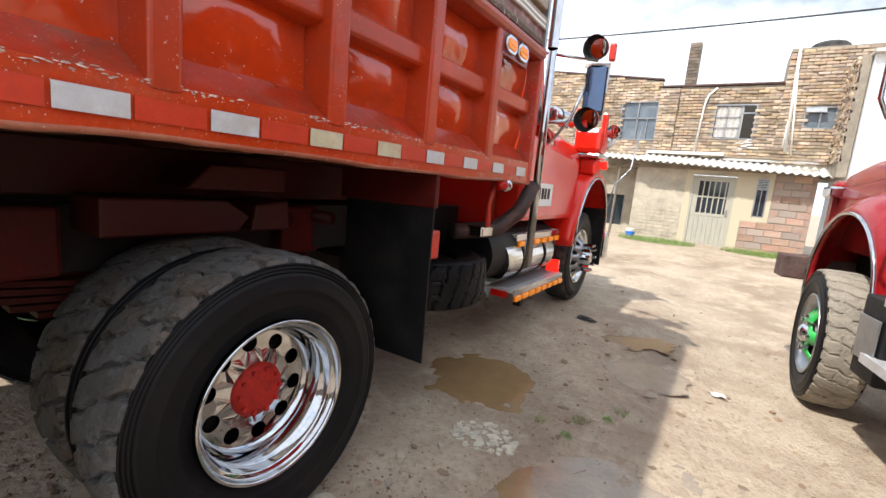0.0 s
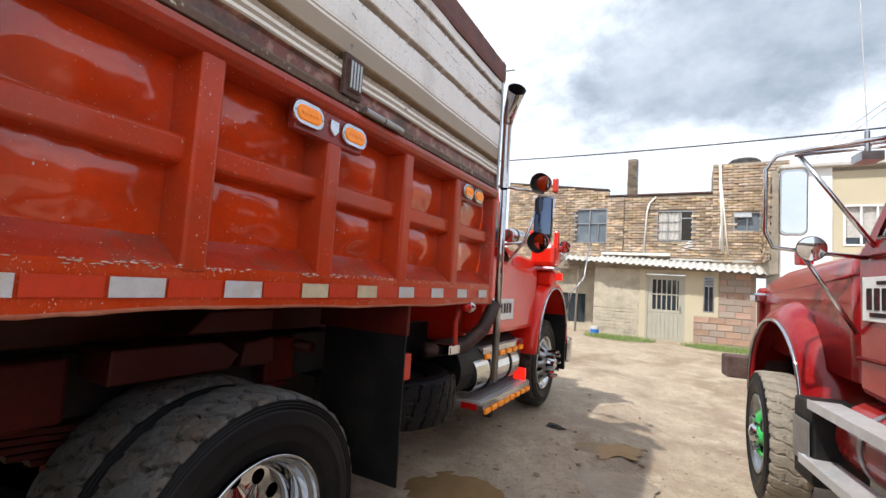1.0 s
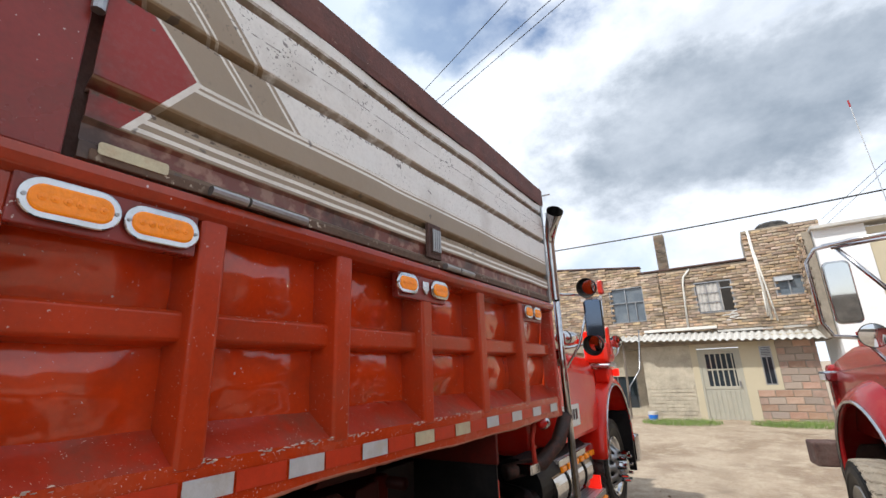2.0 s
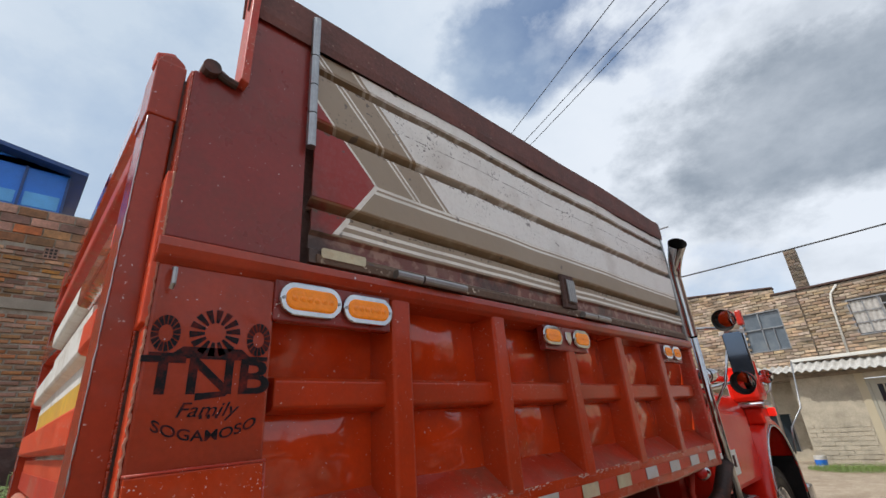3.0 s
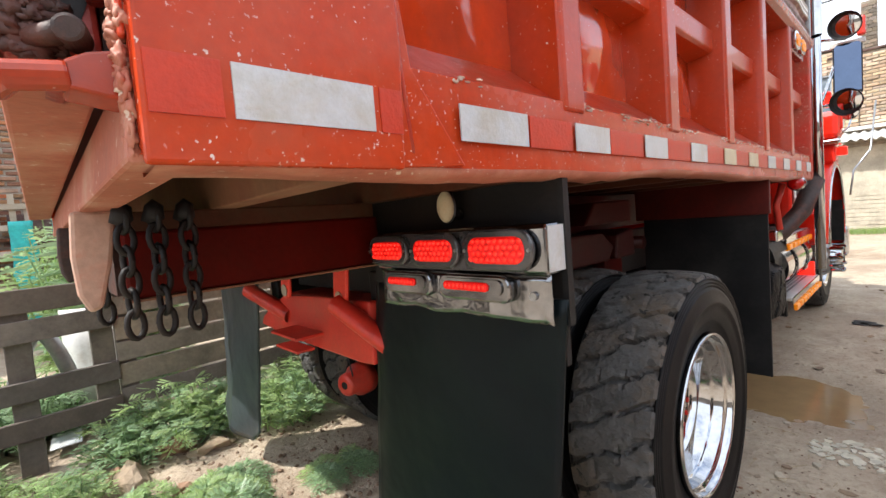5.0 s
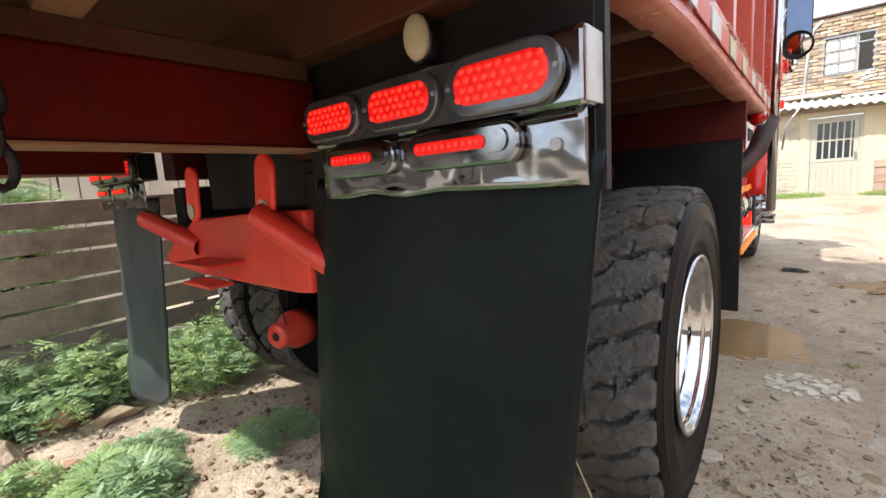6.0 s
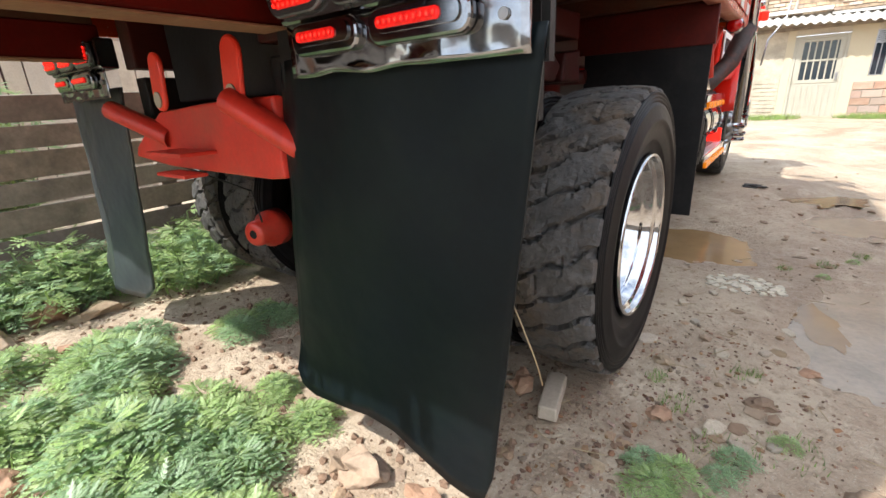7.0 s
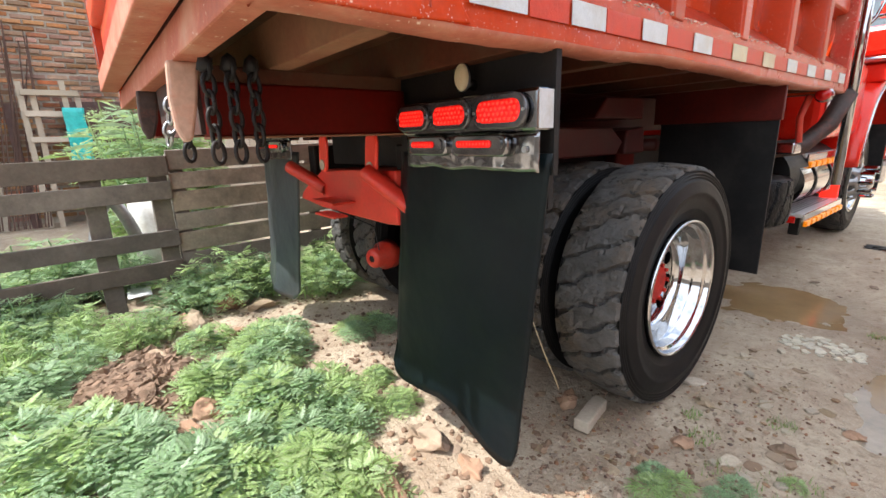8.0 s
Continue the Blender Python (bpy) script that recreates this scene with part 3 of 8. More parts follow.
def make_ground():
    xs, ys = axis_steps(-4.6, 3.2, 0.05, 600), axis_steps(-2.6, 8.5, 0.055, 600)
    geo = Geo()
    grid = []
    for y in ys:
        row = []
        for x in xs:
            z = lift(x, y)
            if -5 < x < 3.4 and -3 < y < 9:
                z += 0.007 * noise.noise(Vector((x * 13, y * 13, 7))) + 0.004 * noise.noise(Vector((x * 31, y * 31, 9)))
                z += 0.03 * max(0, noise.noise(Vector((x * 5, y * 5, 21)))) * ss(-1.2, -1.6, x) * ss(0.6, 0.1, y)
            row.append((x, y, z))
        grid.append(row)
    geo.sheet(grid)
    m = bpy.data.materials.new("damp_earth_yard")
    m.use_nodes = True
    n, l = m.node_tree.nodes, m.node_tree.links
    b = n["Principled BSDF"]
    co = n.new("ShaderNodeTexCoord")

    def tex(s, d=6.0, r=0.6):
        t = n.new("ShaderNodeTexNoise")
        t.inputs["Scale"].default_value, t.inputs["Detail"].default_value, t.inputs["Roughness"].default_value = s, d, r
        l.new(co.outputs["Object"], t.inputs["Vector"])
        return t.outputs["Fac"]

    def rng(v, a, c, lo=0.0, hi=1.0):
        r = n.new("ShaderNodeMapRange")
        for k, q in (("From Min", a), ("From Max", c), ("To Min", lo), ("To Max", hi)):
            r.inputs[k].default_value = q
        l.new(v, r.inputs["Value"])
        return r.outputs["Result"]

    def mix(f, a, c):
        q = n.new("ShaderNodeMix")
        q.data_type = "RGBA"
        l.new(f, q.inputs[0])
        for i, v in ((6, a), (7, c)):
            if isinstance(v, tuple):
                q.inputs[i].default_value = (*v, 1)
            else:
                l.new(v, q.inputs[i])
        return q.outputs[2]

    damp, patch, mott, grain, speck = tex(0.9, 7, 0.62), tex(3.2, 7, 0.65), tex(9.0, 6, 0.7), tex(30, 5, 0.65), tex(140, 3, 0.6)
    col = mix(rng(damp, 0.40, 0.60), (0.29, 0.212, 0.146), (0.44, 0.355, 0.262))
    col = mix(rng(patch, 0.48, 0.64, 0, 0.9), col, (0.48, 0.395, 0.292))
    col = mix(rng(mott, 0.50, 0.70, 0, 0.5), col, (0.25, 0.178, 0.118))
    col = mix(rng(grain, 0.52, 0.68, 0, 0.55), col, (0.17, 0.115, 0.072))
    col = mix(rng(speck, 0.60, 0.68, 0, 0.65), col, (0.50, 0.45, 0.37))
    l.new(col, b.inputs["Base Color"])
    l.new(rng(damp, 0.36, 0.56, 0.40, 0.92), b.inputs["Roughness"])
    vo = n.new("ShaderNodeTexVoronoi")
    vo.inputs["Scale"].default_value = 34.0
    l.new(co.outputs["Object"], vo.inputs["Vector"])
    bv = n.new("ShaderNodeBump")
    bv.inputs["Strength"].default_value, bv.inputs["Distance"].default_value = 0.35, 0.012
    bv.invert = True
    l.new(vo.outputs["Distance"], bv.inputs["Height"])
    bp = n.new("ShaderNodeBump")
    bp.inputs["Strength"].default_value, bp.inputs["Distance"].default_value = 0.8, 0.022
    l.new(grain, bp.inputs["Height"])
    l.new(bv.outputs["Normal"], bp.inputs["Normal"])
    b2 = n.new("ShaderNodeBump")
    b2.inputs["Strength"].default_value, b2.inputs["Distance"].default_value = 0.6, 0.006
    l.new(speck, b2.inputs["Height"])
    l.new(bp.outputs["Normal"], b2.inputs["Normal"])
    l.new(b2.outputs["Normal"], b.inputs["Normal"])
    g = part("ground", geo, m, smooth=True)
    tagged(g, "bare damp brown earth yard with tracks and dry patches", "ground", kind="structure")


make_ground()

M["water"] = mat("muddy_puddle_water", (0.26, 0.165, 0.08), 0.10, var=0.2, scale=4, bump=0.03, fine=12)
M["wet"] = mat("thin_grey_water_film", (0.30, 0.240, 0.178), 0.16, var=0.3, scale=6, bump=0.25, fine=40, dirt=(0.26, 0.20, 0.13), dirt_amt=0.5, dirt_scale=7)


def puddle(k, material, label, level=None, reach=1.0):
    cx, cy, rx, ry, rz, dep = PUDDLES[k]
    g, ids = Geo(), {}
    n = 44
    turn = Matrix.Rotation(radians(rz), 2)

    def at(i, j):
        p = turn @ Vector((rx * 1.6 * (2 * i / n - 1), ry * 1.6 * (2 * j / n - 1)))
        return cx + p.x, cy + p.y

    rim = [turn @ Vector((rx * 1.5 * math.cos(a), ry * 1.5 * math.sin(a))) for a in [2 * math.pi * q / 60 for q in range(60)]]
    z = min([rise(cx, cy) - dep * 0.38] + [lift(cx + p.x, cy + p.y) - 0.004 for p in rim])
    z = z if level is None else level
    wet = [[lift(*at(i, j)) < z + 0.016 for j in range(n + 1)] for i in range(n + 1)]
    for i in range(n):
        for j in range(n):
            if any(wet[a][b] for a in (i, i + 1) for b in (j, j + 1)) and math.hypot(2 * (i + 0.5) / n - 1, 2 * (j + 0.5) / n - 1) < reach * (1 + 0.35 * noise.noise(Vector((i * 0.14, j * 0.14, k)))):
                q = []
                for a, b in ((i, j), (i + 1, j), (i + 1, j + 1), (i, j + 1)):
                    if (a, b) not in ids:
                        ids[a, b] = len(g.v)
                        g.v.append((*at(a, b), z))
                    q.append(ids[a, b])
                g.f.append(tuple(q))
    tagged(part("puddle", g, material), label, "puddle", "puddles in the yard", kind="structure")
    return z


puddle(0, "water", "shallow brown muddy puddle in the yard")
puddle(2, "water", "shallow brown muddy puddle in the yard", rise(0.60, 4.30) - 0.028, 0.72)
FILM = puddle(3, "wet", "broad thin grey film of water on mud", rise(0.80, 1.70) - 0.022)
puddle(1, "water", "narrow brown muddy puddle in the wet", FILM + 0.0015, 0.72)
puddle(4, "wet", "thin grey film of water on mud", rise(0.98, 1.05) - 0.006, 0.66)
puddle(5, "wet", "thin grey film of water on mud", rise(0.76, 3.70) - 0.026, 0.72)


# ---- wheels ----
def tyre_geo(R, W, rim, lugs, depth, skew, seg=480):
    """A tyre about the x axis, outer side wall at x = 0, inner at x = -W: tread with notched shoulders, and side walls."""
    tread, side = Geo(), Geo()
    M_ = 27
    grid = []
    for s in range(seg + 1):
        a = 2 * math.pi * s / seg
        row = []
        for c in range(-2, M_ + 2):
            u = min(1.0, max(0.0, c / (M_ - 1)))
            x = -0.010 - u * (W - 0.020)
            e = abs(2 * u - 1)
            r = R - 0.010 * e ** 3
            wob = 0.20 * noise.noise(Vector((math.cos(a) * 5, math.sin(a) * 5, u * 4))) + 0.05 * math.sin(u * 15)
            ph = (a / (2 * math.pi) * lugs + skew * u + wob) % 1.0
            wide = 0.15 + 0.09 * noise.noise(Vector((a * 9, u * 6, 2))) + 0.16 * ss(0.80, 0.98, e)
            groove = ss(0.0, 0.05, ph) * ss(wide + 0.05, wide, ph)
            if noise.noise(Vector((a * 5, u * 9, 8))) < -0.26 - 0.5 * (e > 0.6):
                groove *= 0.25
            r -= depth * groove * (1 + 0.4 * noise.noise(Vector((a * 11, u * 11, 1))))
            if 0.30 < e < 0.36:
                r -= depth * 0.35 * (noise.noise(Vector((a * 7, u * 3, 5))) > 0.1)
            q = Vector((math.cos(a) * R * 30, math.sin(a) * R * 30, x * 30))
            r += 0.003 * noise.noise(Vector((math.cos(a) * 6, math.sin(a) * 6, u * 5))) - 0.007 * max(0, noise.noise(q * 0.9) - 0.25) - 0.004 * max(0, noise.noise(q * 2.3))
            if c < 0 or c >= M_:
                k = -c if c < 0 else c - M_ + 1
                out = 1 if c < 0 else -1
                x += out * (0.004 if k == 1 else 0.0075) - out * 0.010 * groove
                r = r - 0.008 if k == 1 else R * 0.955
            row.append((x, r * math.cos(a), r * math.sin(a)))
        grid.append(row)
    tread.sheet(grid)
    prof = [(-0.006, R * 0.951)]
    for dx, rr in ((0.001, 0.956), (0.009, 0.951), (0.009, 0.944), (0.002, 0.939), (0.002, 0.933), (0.010, 0.928), (0.010, 0.921), (0.003, 0.916), (0.003, 0.910), (0.011, 0.905), (0.011, 0.898), (0.004, 0.893), (0.004, 0.887), (0.012, 0.882), (0.013, 0.86), (0.015, 0.84)):
        prof.append((-0.008 + dx, R * rr))
    prof += [(0.014, R * 0.79), (0.016, R * 0.775), (0.010, R * 0.765), (0.008, R * 0.72), (-0.002, R * 0.66), (-0.004, R * 0.645), (-0.010, R * 0.638), (-0.012, rim + 0.012), (-0.03, rim)]
    side.revolve(prof, 96)
    side.revolve([(-W - x, r) for x, r in prof], 96)
    return tread, side


def disc_with_holes(geo, r0, r1, holes, hr, rc, xof, off=0.0, n=6):
    """A dished disc about x between two radii, with round holes at radius rc."""
    for h in range(holes):
        a0, a1 = 2 * math.pi * (h + off) / holes, 2 * math.pi * (h + 1 + off) / holes
        am = (a0 + a1) / 2
        ring = [(r0 + (r1 - r0) * k / n, a0) for k in range(n)] + [(r1, a0 + (a1 - a0) * k / n) for k in range(n)]
        ring += [(r1 - (r1 - r0) * k / n, a1) for k in range(n)] + [(r0, a1 - (a1 - a0) * k / n) for k in range(n)]
        N = len(ring)
        inner = []
        for r, a in ring:
            dx, dy = r * math.cos(a) - rc * math.cos(am), r * math.sin(a) - rc * math.sin(am)
            q = math.hypot(dx, dy)
            px, py = rc * math.cos(am) + dx / q * hr, rc * math.sin(am) + dy / q * hr
            inner.append((math.hypot(px, py), math.atan2(py, px)))
        lip = [(xof(r) - 0.02, r * math.cos(a), r * math.sin(a)) for r, a in inner]
        vs = [(xof(r), r * math.cos(a), r * math.sin(a)) for r, a in ring + inner] + lip
        fs = [(k, (k + 1) % N, N + (k + 1) % N, N + k) for k in range(N)] + [(N + k, N + (k + 1) % N, 2 * N + (k + 1) % N, 2 * N + k) for k in range(N)]
        geo.add(vs, fs)


TYRES = {}


def tyre_meshes(key, R, W, rim, lugs, depth, skew):
    if key not in TYRES:
        t, s = tyre_geo(R, W, rim, lugs, depth, skew)
        TYRES[key] = (t, s)
    return TYRES[key]


def add_tyre(wheel, key, R, W, rim, lugs, depth, skew, tread_mat, side_mat, m=None):
    t, s = tyre_meshes(key, R, W, rim, lugs, depth, skew)
    ty = part("tyre", s, side_mat, wheel, "black rubber tyre with ribbed side wall", smooth=True, m=m)
    part("tread", t, tread_mat, ty, "worn dusty lugged tread", smooth=False)
    return ty


# ---- the red dump truck ----
truck = thing("dump_truck", "red dump truck with tall ribbed body parked on the yard", "truck")
AX_R, AX_F = 0.968, 5.1

# body side: sheet, ribs, rails
RIBS = (0.045, 0.595, 1.165, 1.745, 2.345)
g = Geo()
rows = []
for i in range(241):
    y = -0.43 + 3.37 * i / 240
    row = []
    for k in range(57):
        z = 1.66 + 0.64 * k / 56
        cell = min((abs(y - r) for r in RIBS))
        x = -0.112 - 0.012 * noise.noise(Vector((y * 2.3, z * 3.1, 4))) + 0.023 * ss(0.02, 0.22, cell) * math.sin(math.pi * (z - 1.66) / 0.34) ** 2 + 0.006 * noise.noise(Vector((y * 6, z * 7, 9))) + 0.0016 * noise.noise(Vector((y * 19, z * 17, 3)))
        row.append((x, y, z))
    rows.append(row)
g.sheet(rows)
part("side_panel", g, "red", truck, "glossy dented red sheet steel side", smooth=True)
for y in RIBS:
    g = Geo()
    g.prism([(-0.12, y - 0.058), (0.0, y - 0.042), (0.004, y - 0.030), (0.004, y + 0.030), (0.0, y + 0.042), (-0.12, y + 0.058)], 2, 1.572, 2.30)
    part("rib", g, "red_rib", truck, bevel=0.006)
ends = [-0.42] + list(RIBS) + [2.95]
for a, b in zip(ends[:-1], ends[1:]):
    g = Geo()
    g.prism([(-0.12, 1.905), (-0.045, 1.92), (-0.035, 1.93), (-0.035, 2.0), (-0.045, 2.01), (-0.12, 2.02)], 1, a + 0.03, b - 0.03)
    part("mid_rail", g, "red_rib", truck, bevel=0.005)
g = Geo()
g.prism([(-0.12, 1.69), (-0.004, 1.585), (-0.004, 1.56), (-0.12, 1.60)], 1, -0.42, 2.98)
part("ledge", g, "red_ledge", truck, "dusty scuffed red sloping ledge", bevel=0.003)
rc = random.Random(8)
g = Geo()
for i in range(420):
    y = -0.70 + 3.6 * rc.random() ** 1.5
    if noise.noise(Vector((y * 4, 2, 6))) < -0.05:
        continue
    z = 1.583 + rc.gauss(0, 0.0045)
    g.lump((0.0005, y, z), (0.0024, rc.uniform(0.002, 0.010), rc.uniform(0.0010, 0.0028)), 0.6, 1, i)
part("bare_chips", g, "bare_edge", truck, "pale chipped paint along the rail edge")["kind"] = "stuff"
g = Geo()
rows = []
for i in range(61):
    y = -0.722 + 3.722 * i / 60
    d = 0.010 * noise.noise(Vector((y * 2.2, 0, 5))) - 0.012 * ss(0.1, 0.6, y) * ss(1.4, 0.7, y)
    rows.append([(-0.07, y, 1.58), (-0.002, y, 1.59), (0, y, 1.455 - d), (-0.07, y, 1.447 - d), (-0.07, y, 1.58)])
g.sheet(rows)
part("rub_rail", g, "red_chip", truck, "chipped red lower rail", smooth=False)
g = Geo()
rows = []
for i in range(91):
    y = -0.70 + 3.60 * i / 90
    d = 0.010 * noise.noise(Vector((y * 2.2, 0, 5))) - 0.012 * ss(0.1, 0.6, y) * ss(1.4, 0.7, y) + 0.004 * noise.noise(Vector((y * 14, 2, 5)))
    rows.append([(-0.075, y, 1.448 - d), (-0.070, y, 1.440 - d), (-0.010, y, 1.443 - d), (0.001, y, 1.452 - d), (-0.004, y, 1.462 - d)])
part("rail_lip", g.sheet(rows), "dusty_red", truck, "mud-caked lower edge of the rail", smooth=True)
g = Geo()
g.prism([(-0.11, 2.275), (0.0, 2.285), (0.022, 2.30), (0.028, 2.325), (0.022, 2.352), (-0.02, 2.365), (-0.11, 2.365)], 1, -0.735, 2.97)
part("top_rail", g, "red_corner", truck, "worn red rounded upper rail", bevel=0.004)
g = Geo()
g.box(-0.10, 0.004, 2.945, 3.0, 1.453, 2.33)
part("front_post", g, "red_worn", truck, "scuffed red front corner post", bevel=0.008)

# rear corner plates
g = Geo()
g.box(-0.10, 0.0, -0.722, -0.42, 1.457, 2.29)
part("corner_plate", g, "red_corner", truck, "dull red rear corner plate", bevel=0.008)
g = Geo()
g.prism([(-0.722, 1.447), (-0.425, 1.447), (-0.417, 1.60), (-0.425, 1.792), (-0.575, 1.79), (-0.718, 1.787)], 0, 0.0, 0.014)
g.prism([(-0.43, 1.45), (-0.30, 1.455), (-0.395, 1.585), (-0.425, 1.80)], 0, -0.05, 0.008)
part("patch_plate", g, "red_chip", truck, "welded red patch plate with white chips", bevel=0.004)
g = Geo()
g.tube([(0.012, -0.722, 1.79), (0.013, -0.6, 1.793), (0.013, -0.42, 1.795)], 0.0035, 6)
g.tube([(0.008, -0.42, 1.79), (0.008, -0.418, 1.6), (0.006, -0.405, 1.47)], 0.0035, 6)
part("weld_bead", g, "red_worn", truck, "rough pale weld bead", smooth=True)
g = Geo()
g.prism([(-0.722, 2.36), (-0.35, 2.36), (-0.35, 3.42), (-0.575, 3.42), (-0.59, 2.945), (-0.722, 2.925)], 0, -0.05, 0.0)
part("upper_plate", g, "red_dull", truck, "dull dark red upper rear plate", bevel=0.005)
g = Geo()
g.prism([(-0.60, 2.93), (-0.575, 2.92), (-0.565, 3.42), (-0.59, 3.42)], 0, -0.03, 0.045)
part("plate_flange", g, "red_worn", truck, "pale scraped plate edge", bevel=0.003)
g = Geo()
for a, b in ((2.79, 2.93), (2.935, 3.06), (3.065, 3.20), (3.205, 3.40)):
    g.tube([(0.022, -0.345, a), (0.022, -0.345, b)], 0.017, 10)
part("hinge", g, "steel", truck, "grey steel barrel hinge", smooth=False)
for a, b in ((0.0, 0.12), (0.13, 0.36), (1.30, 1.44), (1.45, 1.60)):
    g = Geo().tube([(0.034, a, 2.376), (0.034, b, 2.374)], 0.017, 10)
    part("hinge", g, "steel", truck)

# corrugated upper side with painted stripes
lv = bpy.data.materials.new("striped_cream_side_paint")
lv.use_nodes = True
n_, l_ = lv.node_tree.nodes, lv.node_tree.links
bs = n_["Principled BSDF"]
co_ = n_.new("ShaderNodeTexCoord")
sep = n_.new("ShaderNodeSeparateXYZ")
l_.new(co_.outputs["Object"], sep.inputs[0])
Y_, Z_ = sep.outputs["Y"], sep.outputs["Z"]


def mth(op, a, b=0.0):
    q = n_.new("ShaderNodeMath")
    q.operation = op
    for i, v in enumerate((a, b)):
        if isinstance(v, (int, float)):
            q.inputs[i].default_value = v
        else:
            l_.new(v, q.inputs[i])
    return q.outputs[0]


def lmix(f, a, c):
    q = n_.new("ShaderNodeMix")
    q.data_type = "RGBA"
    l_.new(f, q.inputs[0])
    for i, v in ((6, a), (7, c)):
        if isinstance(v, tuple):
            q.inputs[i].default_value = (*v, 1)
        else:
            l_.new(v, q.inputs[i])
    return q.outputs[2]


def between(v, a, b):
    return mth("MULTIPLY", mth("GREATER_THAN", v, a), mth("LESS_THAN", v, b))


def ltex(s, d=5.0):
    t = n_.new("ShaderNodeTexNoise")
    t.inputs["Scale"].default_value, t.inputs["Detail"].default_value = s, d
    l_.new(co_.outputs["Object"], t.inputs["Vector"])
    return t.outputs["Fac"]


def lrange(v, a, b, hi=1.0):
    r = n_.new("ShaderNodeMapRange")
    r.inputs["From Min"].default_value, r.inputs["From Max"].default_value, r.inputs["To Max"].default_value = a, b, hi
    l_.new(v, r.inputs["Value"])
    return r.outputs["Result"]


# distance ahead of the arrow's two edges: the upper one leans back, the lower one returns
up_arm = mth("ADD", mth("ADD", Y_, 0.078), mth("MULTIPLY", mth("SUBTRACT", Z_, 2.672), 0.941))
low_arm = mth("ADD", mth("ADD", Y_, 0.078), mth("MULTIPLY", mth("SUBTRACT", 2.672, Z_), 0.7155))
is_up = mth("GREATER_THAN", Z_, 2.672)
is_low = mth("SUBTRACT", 1.0, is_up)
TAN, CRM, MAR, WHT, RDF = (0.34, 0.275, 0.20), (0.82, 0.82, 0.79), (0.19, 0.065, 0.05), (0.82, 0.80, 0.74), (0.30, 0.026, 0.022)
soft, fine_, streak = ltex(6, 7), ltex(60, 4), ltex(18, 5)
c_ = lmix(mth("MULTIPLY", is_up, mth("GREATER_THAN", up_arm, 0.395)), TAN, CRM)
for a, b in ((0.0, 0.013), (0.190, 0.203), (0.219, 0.231), (0.362, 0.376)):
    c_ = lmix(mth("MULTIPLY", is_up, between(up_arm, a, b)), c_, WHT)
for a, b in ((2.440, 2.453), (2.470, 2.483), (2.638, 2.650), (2.659, 2.671)):
    c_ = lmix(mth("MULTIPLY", between(Z_, a, b), mth("GREATER_THAN", low_arm, 0.0)), c_, WHT)
c_ = lmix(mth("MULTIPLY", mth("MULTIPLY", is_low, mth("GREATER_THAN", Z_, 2.436)), between(low_arm, 0.0, 0.022)), c_, WHT)
c_ = lmix(mth("MULTIPLY", is_up, mth("LESS_THAN", up_arm, 0.0)), c_, RDF)
c_ = lmix(mth("MULTIPLY", is_low, mth("MULTIPLY", mth("LESS_THAN", low_arm, 0.0), mth("GREATER_THAN", Z_, 2.43))), c_, RDF)
# worn maroon band, grimy foot and smoky rear end
c_ = lmix(between(Z_, 2.368, 2.428), c_, MAR)
c_ = lmix(mth("MULTIPLY", between(Z_, 2.372, 2.432), lrange(streak, 0.50, 0.60, 0.85)), c_, (0.36, 0.21, 0.16))
c_ = lmix(mth("LESS_THAN", Z_, 2.368), c_, (0.17, 0.115, 0.075))
c_ = lmix(mth("MULTIPLY", mth("LESS_THAN", Z_, 2.43), lrange(soft, 0.52, 0.62, 0.8)), c_, (0.065, 0.042, 0.034))
rear = n_.new("ShaderNodeMapRange")
for k_, v_ in (("From Min", -0.31), ("From Max", -0.16), ("To Min", 1.0), ("To Max", 0.0)):
    rear.inputs[k_].default_value = v_
l_.new(mth("ADD", Y_, mth("MULTIPLY", mth("SUBTRACT", Z_, 2.45), 0.35)), rear.inputs["Value"])
c_ = lmix(mth("MULTIPLY", rear.outputs["Result"], lrange(soft, 0.36, 0.56, 0.9)), c_, (0.055, 0.032, 0.026))
# painted groove shadow, with dirt and rust, in the three grooves and on their lips
for zg in (2.505, 2.817, 3.063):
    c_ = lmix(mth("MULTIPLY", between(Z_, zg, zg + 0.046), lrange(streak, 0.25, 0.5, 0.72)), c_, (0.21, 0.135, 0.065))
    c_ = lmix(mth("MULTIPLY", between(Z_, zg - 0.012, zg + 0.020), lrange(fine_, 0.55, 0.62, 0.9)), c_, (0.07, 0.045, 0.03))
cream = mth("MULTIPLY", is_up, mth("GREATER_THAN", up_arm, 0.0))
c_ = lmix(mth("MULTIPLY", mth("MULTIPLY", between(Z_, 2.9705, 2.9745), mth("GREATER_THAN", Y_, 0.0)), lrange(streak, 0.42, 0.52, 0.85)), c_, (0.10, 0.08, 0.07))
near_seam = n_.new("ShaderNodeMapRange")
for k_, v_ in (("From Min", 0.0), ("From Max", 0.11), ("To Min", 1.0), ("To Max", 0.35)):
    near_seam.inputs[k_].default_value = v_
l_.new(mth("ABSOLUTE", mth("SUBTRACT", Z_, 2.972)), near_seam.inputs["Value"])
c_ = lmix(mth("MULTIPLY", mth("MULTIPLY", lrange(ltex(75, 2), 0.63, 0.655, 0.9), near_seam.outputs["Result"]), mth("MULTIPLY", cream, lrange(ltex(7, 3), 0.42, 0.60))), c_, (0.055, 0.05, 0.05))
c_ = lmix(lrange(ltex(16, 2), 0.71, 0.73, 0.75), c_, (0.10, 0.085, 0.08))
